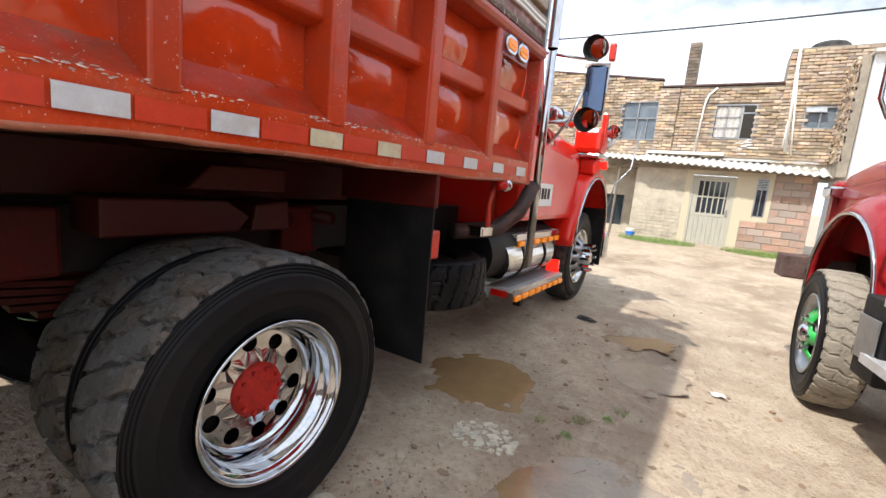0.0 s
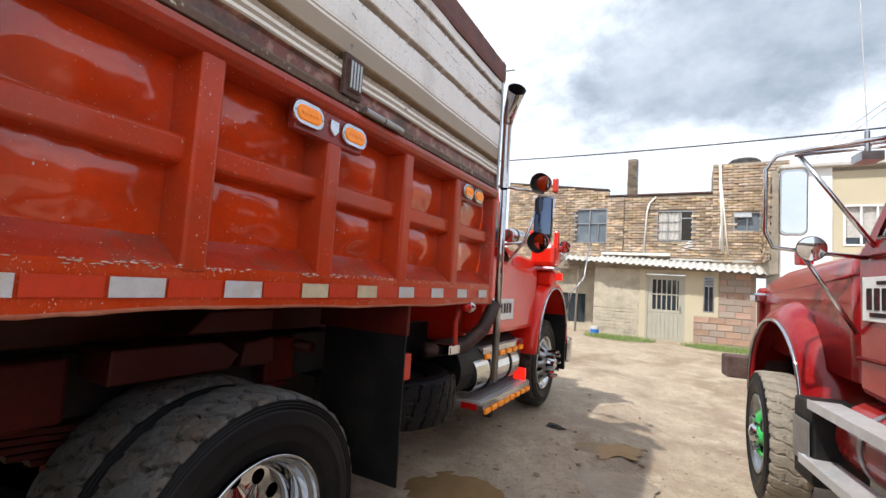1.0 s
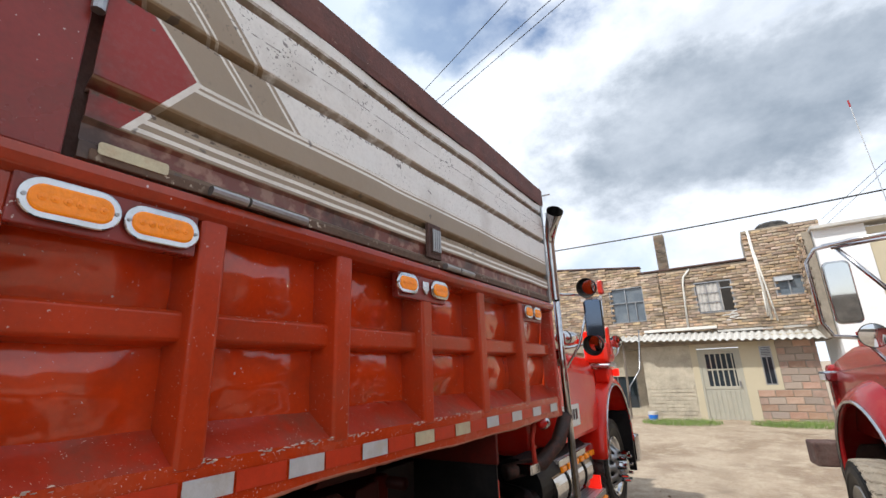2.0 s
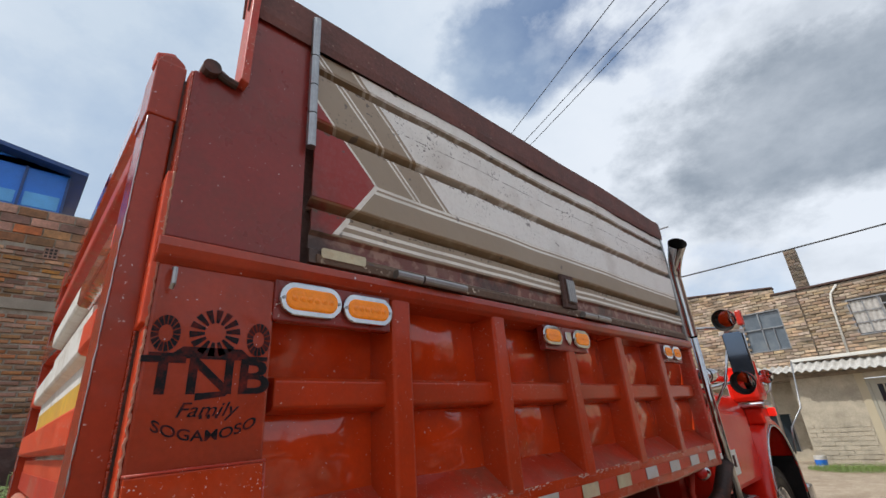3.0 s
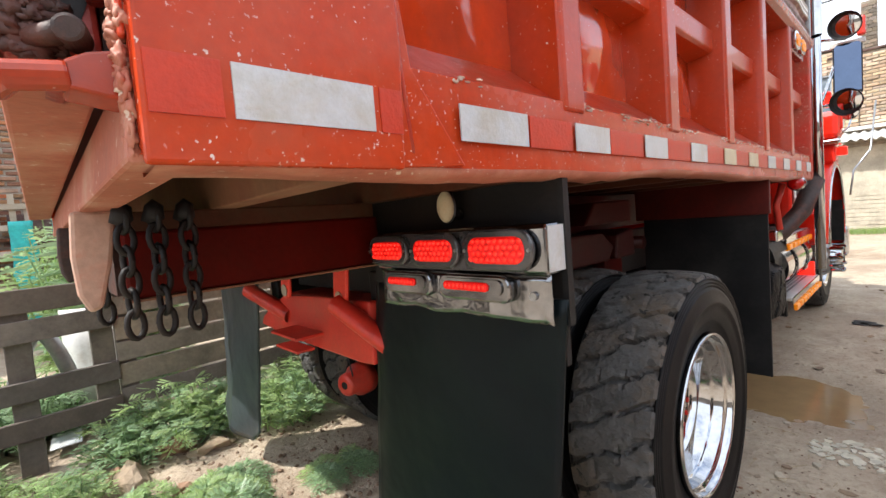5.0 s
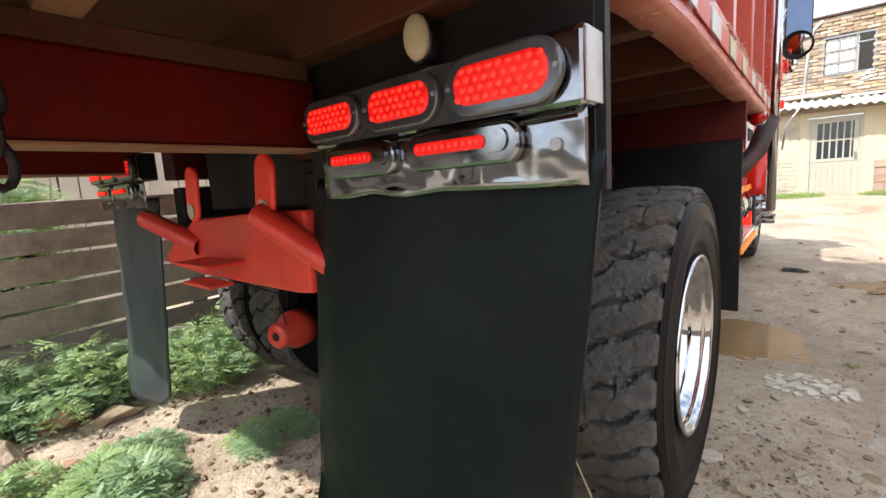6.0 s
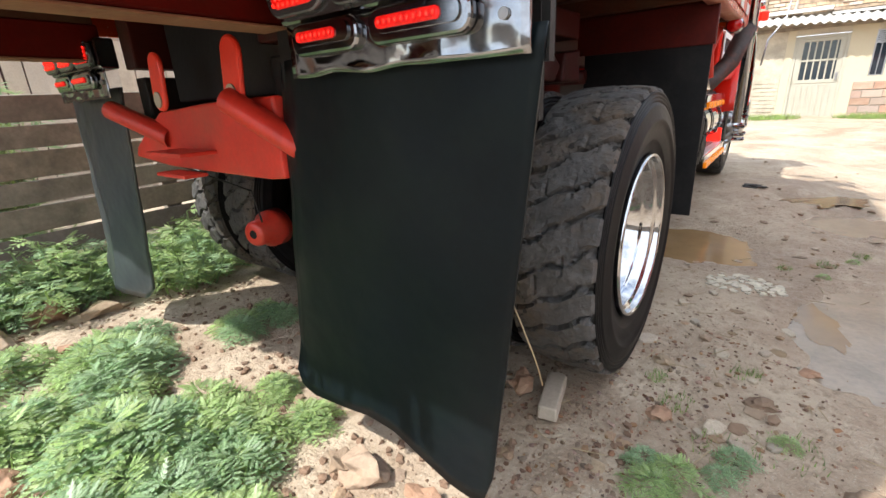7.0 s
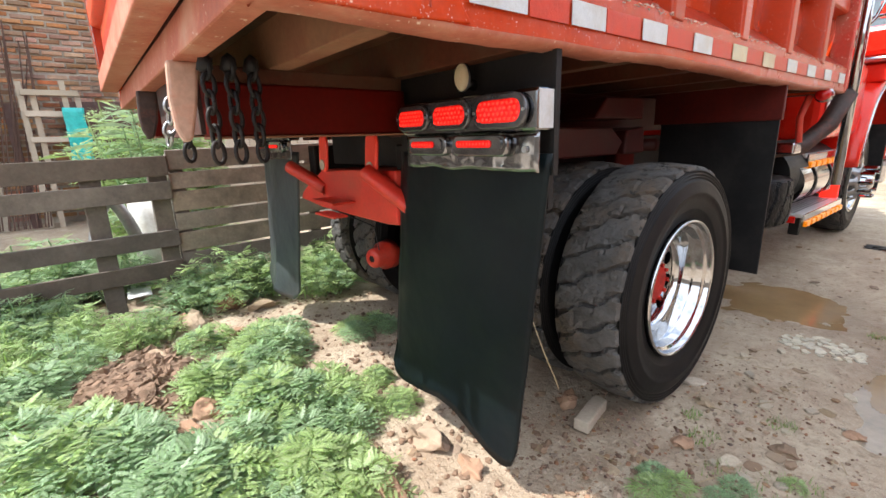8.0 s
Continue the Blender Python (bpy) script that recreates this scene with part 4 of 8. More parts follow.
c_ = lmix(lrange(ltex(3.2, 8), 0.52, 0.76, 0.40), c_, (0.30, 0.25, 0.19))
c_ = lmix(lrange(fine_, 0.45, 0.75, 0.12), c_, (0.25, 0.22, 0.19))
l_.new(c_, bs.inputs["Base Color"])
bs.inputs["Roughness"].default_value = 0.48
bmp = n_.new("ShaderNodeBump")
bmp.inputs["Strength"].default_value, bmp.inputs["Distance"].default_value = 0.25, 0.01
l_.new(ltex(12), bmp.inputs["Height"])
l_.new(bmp.outputs["Normal"], bs.inputs["Normal"])
M["livery"] = lv

prof = [(-0.03, 2.318), (-0.004, 2.325), (-0.004, 2.366), (-0.016, 2.373), (-0.016, 2.420), (0.0, 2.432), (0.0, 2.468)]
for z0, z1 in ((2.505, 2.66), (2.817, 2.94), (3.063, 3.10)):
    prof += [(0.003, z0 - 0.004), (-0.002, z0), (-0.034, z0 + 0.010), (-0.036, z0 + 0.026), (-0.004, z0 + 0.042), (0.001, z0 + 0.050), (0.002, (z0 + z1) / 2 + 0.03), (0.003, z1)]
prof += [(0.0, 3.165), (-0.02, 3.175)]
g = Geo()
rows = []
for i in range(110):
    y = -0.325 + 3.195 * i / 109
    rows.append([(x + 0.010 * noise.noise(Vector((y * 1.4, zz * 2.5, 11))) + 0.004 * noise.noise(Vector((y * 5, zz * 7, 3))), y, zz) for x, zz in prof])
g.sheet(rows)
part("seam_strip", Geo().box(-0.06, -0.036, -0.37, -0.30, 2.27, 3.30), "board", truck, "grimy dark seam post")
part("upper_side", g, "livery", truck, "dented cream corrugated upper side with tan stripes", solid=0.006)
g = Geo()
rows = []
for i in range(60):
    y = -0.60 + 3.60 * i / 59
    w = 0.012 * noise.noise(Vector((y * 1.8, 0, 2))) - 0.02 * ss(2.2, 2.95, y)
    rows.append([(0.012, y, 3.262), (0.018, y, 3.30), (0.016, y, 3.44 + w), (-0.03, y, 3.445 + w), (-0.03, y, 3.262)])
g.sheet(rows)
part("top_board", g, "board_red", truck, "maroon weathered board along the top")
g = Geo()
g.box(-0.03, 0.012, 2.955, 2.985, 2.36, 3.44)
g.tube([(0.0, 2.97, 3.36), (0.09, 3.0, 3.37)], 0.008, 6)
part("upper_post", g, "steel", truck, "grey steel upper corner post", bevel=0.003)
g = Geo()
g.box(0.0, 0.022, 1.165, 1.285, 2.405, 2.60)
g.box(0.0, 0.030, 1.185, 1.265, 2.43, 2.575)
part("latch_box", g, "board", truck, "rusty dark latch plate", bevel=0.004)
g = Geo()
for k in range(4):
    g.tube([(0.034, 1.195 + 0.02 * k, 2.44), (0.034, 1.195 + 0.02 * k, 2.565)], 0.006, 6)
part("latch_bar_grille", g, "steel", truck)
g = Geo()
g.box(-0.01, 0.012, -0.30, 2.93, 2.366, 2.40)
part("sill_strip", g, "sill_brown", truck, "grimy flaking strip under the upper side", bevel=0.004)
g = Geo().rounded_slab(0.17, 0.035, 0.003, 0.008, pose(0.012, -0.2, 2.405))
part("pale_patch", g, "tape_y", truck, "yellowed paint patch")

# body shell: other side, front, floor, cross members
g = Geo()
g.box(-2.50, -2.40, -0.73, 3.0, 1.45, 3.42)
g.box(-2.52, -2.49, -0.73, 3.0, 1.45, 1.59)
part("far_side", g, "red", truck, "red far side of the body", bevel=0.006)
g = Geo().box(-2.45, -0.03, 2.95, 3.0, 1.45, 3.42)
part("front_wall", g, "red", truck, bevel=0.006)
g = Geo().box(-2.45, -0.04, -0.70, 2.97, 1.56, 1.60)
part("body_floor", g, "under", truck, "rusty red underside of the body floor, darkened for shade")
# cross members: rearmost a lighter beige, the others in the shade-darkened floor colour
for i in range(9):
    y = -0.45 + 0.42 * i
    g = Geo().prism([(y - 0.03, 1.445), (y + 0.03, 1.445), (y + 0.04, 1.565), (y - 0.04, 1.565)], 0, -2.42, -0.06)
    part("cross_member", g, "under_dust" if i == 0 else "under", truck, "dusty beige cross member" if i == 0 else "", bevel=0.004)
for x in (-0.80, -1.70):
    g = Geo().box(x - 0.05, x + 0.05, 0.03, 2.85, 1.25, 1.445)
    part("body_beam", g, "red_beam", truck, "red body beam, darkened to match the shade", bevel=0.006)
    g = Geo().box(x - 0.04, x + 0.04, 0.05, 5.6, 0.97, 1.22)
    part("chassis_rail", g, "black", truck, "black steel chassis rail", bevel=0.006)
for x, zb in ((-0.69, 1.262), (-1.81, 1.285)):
    part("body_rail", Geo().box(x - 0.04, x + 0.04, -0.66, -0.02, zb, 1.405), "red_mid", truck, "red body rail over the chassis, deepened by painted shade", bevel=0.008)
    part("rail_pad", Geo().box(x - 0.035, x + 0.035, -0.64, -0.03, 1.404, 1.447), "under", truck, "packing timber on the rail in the darkened floor colour", bevel=0.004)
    part("rail_lip", Geo().box(x - 0.044, x + 0.046, -0.66, -0.02, zb - 0.006, zb), "under_dust", truck, bevel=0.002)
g = Geo()
g.prism([(-0.722, 1.45), (-0.712, 1.545), (-0.66, 1.56), (-0.66, 1.45)], 0, -2.47, -0.012)
part("rear_sill", g, "dusty_red", truck, "dusty pink-red rear sill", bevel=0.006)

# tailgate
gate = part("tailgate", Geo().box(-2.38, -0.10, -0.765, -0.745, 1.60, 2.93), "red", truck, "red tailgate with white and yellow painted bars")
for x0, x1 in ((-0.205, -0.06), (-2.44, -2.30)):
    part("gate_post", Geo().box(x0, x1, -0.79, -0.722, 1.60, 2.70), "red_corner", gate, "dull red gate post with scraped edge", bevel=0.006)
    part("post_cap", Geo().box(x0 - 0.003, x1 + 0.005, -0.795, -0.718, 2.69, 2.885).tube([(x0, -0.757, 2.88), (x1 + 0.002, -0.757, 2.88)], 0.036, 18), "red_corner", gate, "rounded red post head", bevel=0.004)
    part("worn_edge", Geo().tube([(x1 + 0.0015, -0.7885 + 0.002 * noise.noise(Vector((k * 0.7, 3, 1))), 1.66 + 1.02 * k / 40) for k in range(41)], [0.0018 + 0.0022 * noise.noise(Vector((k * 0.9, 1, 2))) for k in range(41)], 6), "steel", gate, "bare scraped steel edge", smooth=True)
g = Geo().prism([(-0.722, 1.535), (-0.80, 1.535), (-0.797, 1.615), (-0.762, 1.66), (-0.722, 1.66)], 0, -2.42, -0.075)
part("gate_sill", g, "dusty_red", gate, "dusty sunlit red bottom ledge", bevel=0.005)
def gate_bar(x0, x1, z0, z1, mt, nm):
    g = Geo().prism([(-0.745, z0 - 0.015), (-0.80, z0), (-0.806, z0 + 0.01), (-0.806, z1 - 0.01), (-0.80, z1), (-0.745, z1 + 0.015)], 0, x0, x1)
    part("gate_bar", g, mt, gate, nm, bevel=0.004)


gate_bar(-2.30, -0.20, 1.855, 1.955, "orange_red", "orange red painted bar")
gate_bar(-2.12, -0.42, 2.115, 2.21, "white", "white painted bar")
gate_bar(-0.42, -0.20, 2.115, 2.21, "orange_red", "orange red bar end")
gate_bar(-2.30, -2.12, 2.115, 2.21, "orange_red", "orange red bar end")
gate_bar(-1.75, -0.85, 2.37, 2.46, "white", "white painted bar")
gate_bar(-0.85, -0.20, 2.37, 2.46, "red", "red bar end")
gate_bar(-2.30, -1.75, 2.37, 2.46, "red", "red bar end")
gate_bar(-2.30, -0.20, 2.62, 2.70, "red_worn", "faded red bar")
gate_bar(-2.30, -0.20, 2.86, 2.95, "red", "red top bar")
part("gate_panel", Geo().box(-2.05, -0.24, -0.772, -0.765, 1.97, 2.11), "white", gate, "white painted panel with yellow lower band")
part("gate_panel", Geo().box(-1.95, -0.24, -0.776, -0.772, 1.97, 2.045), "yellow", gate, "faded yellow band")
part("gate_panel", Geo().box(-1.9, -0.65, -0.772, -0.765, 2.22, 2.33), "white", gate, "white painted emblem panel")
part("gate_panel", Geo().box(-0.50, -0.24, -0.772, -0.765, 2.24, 2.35), "yellow", gate, "yellow painted panel")
part("gate_panel", Geo().box(-2.28, -0.22, -0.772, -0.765, 1.69, 1.77), "red_worn", gate, "scuffed red band")
part("gate_panel", Geo().box(-2.28, -0.22, -0.770, -0.765, 1.77, 1.83), "orange_red", gate, "orange painted band")

# rear corner ironwork
part("corner_flange", Geo().box(-0.052, -0.002, -0.7165, -0.7108, 1.56, 2.09), "orange_red", truck, "sunlit orange-red corner flange", bevel=0.003)
part("corner_flange", Geo().prism([(-0.064, 2.085), (-0.002, 2.095), (-0.002, 2.50), (-0.058, 2.49)], 1, -0.727, -0.7108), "orange_red", truck, bevel=0.004)
part("corner_flange", Geo().box(-0.050, -0.002, -0.7165, -0.7108, 2.50, 2.845), "red_corner", truck, bevel=0.003)
part("seal_gap", Geo().box(-0.105, -0.055, -0.7215, -0.7112, 1.52, 2.84), "grease", truck, "greasy black seam beside the tailgate")


def weld_run(name, x, y, z0, z1, r, material, label, seed, n=240):
    """A lumpy vertical run of weld."""
    pts, rs = [], []
    for i in range(n):
        t = i / (n - 1)
        pts.append((x + 0.003 * noise.noise(Vector((t * 40, 1, seed))), y + 0.003 * noise.noise(Vector((t * 55, 2, seed))), z0 + (z1 - z0) * t))
        rs.append(max(0.001, r * (1 + 0.7 * noise.noise(Vector((t * 90, 3, seed))) + 0.5 * noise.noise(Vector((t * 230, 5, seed))))))
    part(name, Geo().tube(pts, rs, 9), material, truck, label, smooth=True)


weld_run("weld_seam", -0.003, -0.7125, 1.60, 2.50, 0.0030, "dusty_red", "lumpy weld along the rear corner", 1)
weld_run("weld_seam", -0.062, -0.7215, 1.66, 2.12, 0.0050, "red_corner", "lumpy weld beside the post", 4)
weld_run("weld_seam", -0.002, -0.7105, 2.50, 2.84, 0.0030, "red_corner", "lumpy weld along the rear corner", 6)
rl = random.Random(3)
g = Geo()
for k in range(70):
    t = (k + rl.random()) / 70
    w = 0.5 + 0.5 * math.sin(math.pi * min(1.0, t * 1.1)) + 0.4 * noise.noise(Vector((t * 9, 0, 3)))
    g.lump((-0.012 + rl.uniform(-0.016, 0.006) * w, -0.712 + rl.uniform(-0.007, 0.0) * w, 1.465 + 0.17 * t), (0.008 * w, 0.006 * w, rl.uniform(0.006, 0.012)), 0.5, 3, k)
part("weld_cake", g, "dusty_red", truck, "thick scraped pink weld at the corner foot", smooth=True)["kind"] = "stuff"
g = Geo()
g.prism([(-0.80, 2.87), (-0.73, 2.87), (-0.72, 2.90), (-0.757, 2.93), (-0.80, 2.91)], 0, -0.11, -0.062)
part("gate_pivot", g, "red_worn", truck, "rounded red gate pivot lug", bevel=0.006)
g = Geo()
g.tube([(0.03, -0.68, 2.94), (-0.03, -0.68, 2.94)], 0.026, 12)
g.tube([(0.012, -0.67, 2.945), (0.012, -0.63, 2.925), (0.012, -0.60, 2.92)], 0.014, 8)
part("shackle", g, "grease", truck, "greasy black shackle", smooth=False)
# gate latch: cheek plate, link, pin, bar and the grease caked on it
g = Geo().prism([(-0.802, 1.600), (-0.799, 1.626), (-0.784, 1.657), (-0.757, 1.672), (-0.729, 1.684), (-0.727, 1.640), (-0.724, 1.60), (-0.722, 1.545), (-0.752, 1.530), (-0.792, 1.545)], 0, -0.150, -0.047)
part("latch_casting", g, "latch_red", truck, "chunky worn red gate latch", bevel=0.006)
# pale tube along the scraped edge, also its painted highlight
part("cheek_edge", Geo().tube([(-0.047, -0.802, 1.598), (-0.046, -0.799, 1.627), (-0.046, -0.784, 1.658), (-0.046, -0.757, 1.673), (-0.047, -0.730, 1.684)], 0.0014, 8), "dusty_red", truck, "scraped edge of the latch plate with a painted highlight", smooth=True)
part("latch_link", Geo().box(-0.055, -0.026, -0.733, -0.717, 1.600, 1.676), "latch_red", truck, "short red latch link", bevel=0.005)
# no hollow is cut: a thin black plate stands for the recess's shade
part("latch_recess", Geo().prism([(-0.760, 1.632), (-0.734, 1.648), (-0.731, 1.600), (-0.738, 1.580), (-0.752, 1.600)], 0, -0.0465, -0.0455), "black", truck, "thin black plate painted as the shade of the latch recess")
g = Geo()
for k in range(130):
    a, q = rl.uniform(0, 6.3), rl.random() ** 0.6
    ly, lz = -0.776 + 0.026 * q * math.cos(a) - 0.004 * math.sin(a), 1.585 + 0.040 * q * math.sin(a)
    g.lump((-0.046 + 0.008 * (1 - q), ly, lz), (rl.uniform(0.0025, 0.0045), rl.uniform(0.005, 0.010), rl.uniform(0.004, 0.009)), 0.7, 2, k)
for k in range(14):
    g.lump((rl.uniform(-0.12, -0.05), -0.803, rl.uniform(1.55, 1.62)), (0.012, 0.005, 0.009), 0.4, 2, 70 + k)
part("grease_cake", g, "grease", truck, "caked black grease on the latch", smooth=True)["kind"] = "stuff"
part("latch_pin", Geo().tube([(-0.055, -0.740, 1.566), (-0.020, -0.748, 1.564), (-0.014, -0.7495, 1.5635), (-0.013, -0.7498, 1.5634)], [0.0125, 0.0125, 0.0115, 0.009], 20), "grease", truck, "round latch pin", smooth=False)
part("latch_arm", Geo().tube([(-0.045, -0.775, 1.560), (-0.032, -0.760, 1.562), (-0.024, -0.747, 1.565)], [0.008, 0.010, 0.011], 12), "grease", truck, smooth=True)
g = Geo().tube([(-0.06, -0.800, 1.520), (-0.022, -0.790, 1.520), (-0.018, -0.752, 1.524)], 0.0125, 14)
g.prism([(-0.756, 1.512), (-0.712, 1.505), (-0.712, 1.552), (-0.740, 1.545), (-0.756, 1.536)], 0, -0.06, -0.012)
part("latch_bar", g, "red_corner", truck, "round red latch bar", bevel=0.003)
g = Geo()
g.tube([(0.012, -0.69, 2.27), (0.03, -0.69, 2.265), (0.03, -0.69, 2.225), (0.018, -0.69, 2.215)], 0.006, 6)
part("rope_hook", g, "steel", truck)

# chains and brackets under the rear sill
for cx, cy in ((-0.585, -0.66), (-0.565, -0.61), (-0.565, -0.555), (-0.865, -0.68)):
    g = Geo()
    for k in range(6):
        mm = pose(cx + 0.006 * (k % 2), cy, 1.43 - 0.042 * k, 0, 0, 90 * (k % 2) + 20)
        g.tube([tuple(Vector((0.016 * math.cos(a), 0, 0.028 * math.sin(a)))) for a in [2 * math.pi * q / 12 for q in range(13)]], 0.006, 6, False, mm)
    g.lump((cx, cy, 1.44), (0.022, 0.022, 0.03), 0.2, 1, 2)
    part("chain", g, "black", truck, "hanging black iron chain", smooth=True)
for x, w, low in ((-0.665, 0.024, 1.255), (-1.44, 0.022, 1.275)):
    g = Geo().prism([(-0.735, 1.452), (-0.660, 1.452), (-0.678, 1.34), (-0.700, low), (-0.722, low - 0.008), (-0.738, low + 0.03), (-0.742, 1.36)], 0, x - w / 2, x + w / 2)
    part("hanger_bracket", g, "scraped" if x > -1 else "grease", truck, "scraped pale pink hanger plate" if x > -1 else "greasy dark hanger plate", bevel=0.008)
part("hanger_back", Geo().box(-1.40, -0.69, -0.672, -0.66, 1.27, 1.45), "grease", truck)
g = Geo()
for k in range(5):
    mm = pose(-0.86 - 0.05 * k, -0.70, 1.40 - 0.034 * k, 0, 35, 90 * (k % 2) + 15)
    g.tube([tuple(Vector((0.016 * math.cos(a), 0, 0.027 * math.sin(a)))) for a in [2 * math.pi * q / 12 for q in range(13)]], 0.006, 6, False, mm)
part("chain", g, "steel", truck, "bright scuffed chain in the hanger", smooth=True)

# reflective tape
refl = [(-0.64, -0.47), (-0.306, -0.134)]
step = 0.338
yy = 0.03
while yy < 2.85:
    refl.append((yy, yy + 0.145))
    yy += step
for i, (a, b) in enumerate(refl):
    g = Geo().box(0.004 if i else 0.012, 0.0065 if i else 0.0165, a, b, 1.492, 1.547)
    part("reflector", g, "tape_y" if i in (5, 6) else "tape", truck, "silver reflective tape strip", m=pose(0.002 if i else 0.0, 0, 0))
    if i + 1 < len(refl):
        c = refl[i + 1][0]
        part("reflector", Geo().box(0.003, 0.0055, b + 0.01, c - 0.01, 1.492, 1.547) if i else Geo().box(0.012, 0.0155, b + 0.01, -0.425, 1.492, 1.547), "tape_r", truck, "red reflective tape strip")
part("reflector", Geo().box(0.012, 0.0155, -0.715, -0.65, 1.492, 1.547), "tape_r", truck)


def side_lamp(y, z, w, h, emblem=False):
    base = part("marker_lamp", Geo().rounded_slab(w, h, 0.016, h * 0.48, pose(0.0, y, z)), "chrome", truck, "chrome bezel with amber lens", bevel=0.004, m=pose(0.006, 0, 0))
    part("lens", Geo().rounded_slab(w - 0.035, h - 0.035, 0.022, h * 0.30, pose(0.0, y, z)), "amber", base, "amber honeycomb lens", bevel=0.006)
    g = Geo()
    k = 6 if w > 0.17 else 5
    for a in range(k):
        py = (a - (k - 1) / 2) * (w - 0.085) / (k - 1)
        g.lump((0.0212, y + py, z), (0.0024, 0.0105, 0.0105), 0.0, 2)
        g.lump((0.0226, y + py, z), (0.0022, 0.0045, 0.0045), 0.0, 1)
    part("diode_field", g, "amber_deep", base, "amber diodes behind the lens", smooth=True)["kind"] = "stuff"
    for dy, dz in ((w / 2 - 0.012, 0), (-w / 2 + 0.012, 0)):
        part("screw", Geo().tube([(0.014, y + dy, z + dz), (0.019, y + dy, z + dz)], 0.005, 8), "steel", base)


for a, b in ((-0.425, -0.01), (0.93, 1.33), (2.36, 2.72)):
    g = Geo().box(-0.03, 0.006, a, b, 2.165, 2.295)
    part("lamp_board", g, "red_dull", truck, bevel=0.004)
side_lamp(-0.313, 2.233, 0.205, 0.105)
side_lamp(-0.108, 2.228, 0.195, 0.10)
side_lamp(0.99, 2.235, 0.165, 0.10)
side_lamp(1.265, 2.235, 0.165, 0.10)
side_lamp(2.455, 2.235, 0.150, 0.10)
side_lamp(2.62, 2.235, 0.150, 0.10)
g = Geo().prism([(1.115, 2.265), (1.165, 2.265), (1.165, 2.22), (1.14, 2.195), (1.115, 2.22)], 0, 0.006, 0.018)
part("emblem", g, "chrome_dull", truck, "small shield emblem", bevel=0.003)

# stencilled emblem on the corner plate
g = Geo()
X0 = 0.0015
cy, cz, r = -0.57, 2.115, 0.062
for k in range(14):
    a0, a1 = 2 * math.pi * k / 14, 2 * math.pi * (k + 0.62) / 14
    g.add([(X0, cy + q * math.cos(a), cz + q * math.sin(a)) for q, a in ((r * 0.42, a0), (r, a0), (r, a1), (r * 0.42, a1))], [(0, 1, 2, 3)])
for s in (-1, 1):
    for k in range(16):
        a0, a1 = 2 * math.pi * k / 16, 2 * math.pi * (k + 0.8) / 16
        g.add([(X0, cy + s * 0.112 + 0.7 * q * math.cos(a), cz - 0.01 + q * math.sin(a)) for q, a in ((0.022, a0), (0.046, a0), (0.046, a1), (0.022, a1))], [(0, 1, 2, 3)])
g.add([(X0, -0.71, 2.046), (X0, -0.43, 2.046), (X0, -0.43, 2.058), (X0, -0.71, 2.058)], [(0, 1, 2, 3)])
g.add([(X0, -0.66, 2.058), (X0, -0.48, 2.058), (X0, -0.50, 2.075), (X0, -0.64, 2.075)], [(0, 1, 2, 3)])
g.add([(X0, -0.60, 1.945), (X0, -0.53, 1.955), (X0, -0.52, 1.968), (X0, -0.60, 1.962)], [(0, 1, 2, 3)])
for k in range(3):
    g.add([(X0, -0.585 + 0.018 * k, 1.902), (X0, -0.578 + 0.018 * k, 1.902), (X0, -0.578 + 0.018 * k, 1.912), (X0, -0.585 + 0.018 * k, 1.912)], [(0, 1, 2, 3)])
part("stencil", g, "decal", truck, "black stencilled wheel emblem")


def text_part(body, size, m, material, parent, name="lettering", extrude=0.0006, bow=0.0, width=1.0, spacing=1.0, bold=0.0, slant=0.0):
    cu = bpy.data.curves.new(name, "FONT")
    cu.body, cu.size, cu.extrude, cu.offset = body, size, extrude, bold
    cu.shear = slant
    cu.align_x, cu.align_y, cu.space_character = "CENTER", "CENTER", spacing
    tmp = new("text_tmp", cu)
    dg = bpy.context.evaluated_depsgraph_get()
    me = bpy.data.meshes.new_from_object(tmp.evaluated_get(dg))
    bpy.data.objects.remove(tmp)
    for v in me.vertices:
        v.co.x *= width
        v.co.y += bow * v.co.x * v.co.x
    me.materials.clear()
    me.materials.append(M[material])
    ob = new(name, me)
    ob.parent = parent
    ob.matrix_basis = Matrix.Translation(Vector(settle(m.translation)) - m.translation) @ m
    return ob


SIDE = Matrix(((0, 0, 1, 0), (1, 0, 0, 0), (0, 1, 0, 0), (0, 0, 0, 1)))
text_part("TNB", 0.118, Matrix.Translation((0.001, -0.572, 2.0)) @ SIDE, "decal", truck, width=1.28, spacing=1.0, bold=0.0022)
text_part("Family", 0.046, Matrix.Translation((0.001, -0.57, 1.922)) @ SIDE, "decal", truck, width=1.15, slant=0.35)
text_part("SOGAMOSO", 0.033, Matrix.Translation((0.001, -0.565, 1.862)) @ SIDE, "decal", truck, bow=2.2, width=1.25, spacing=1.0, bold=0.0004)


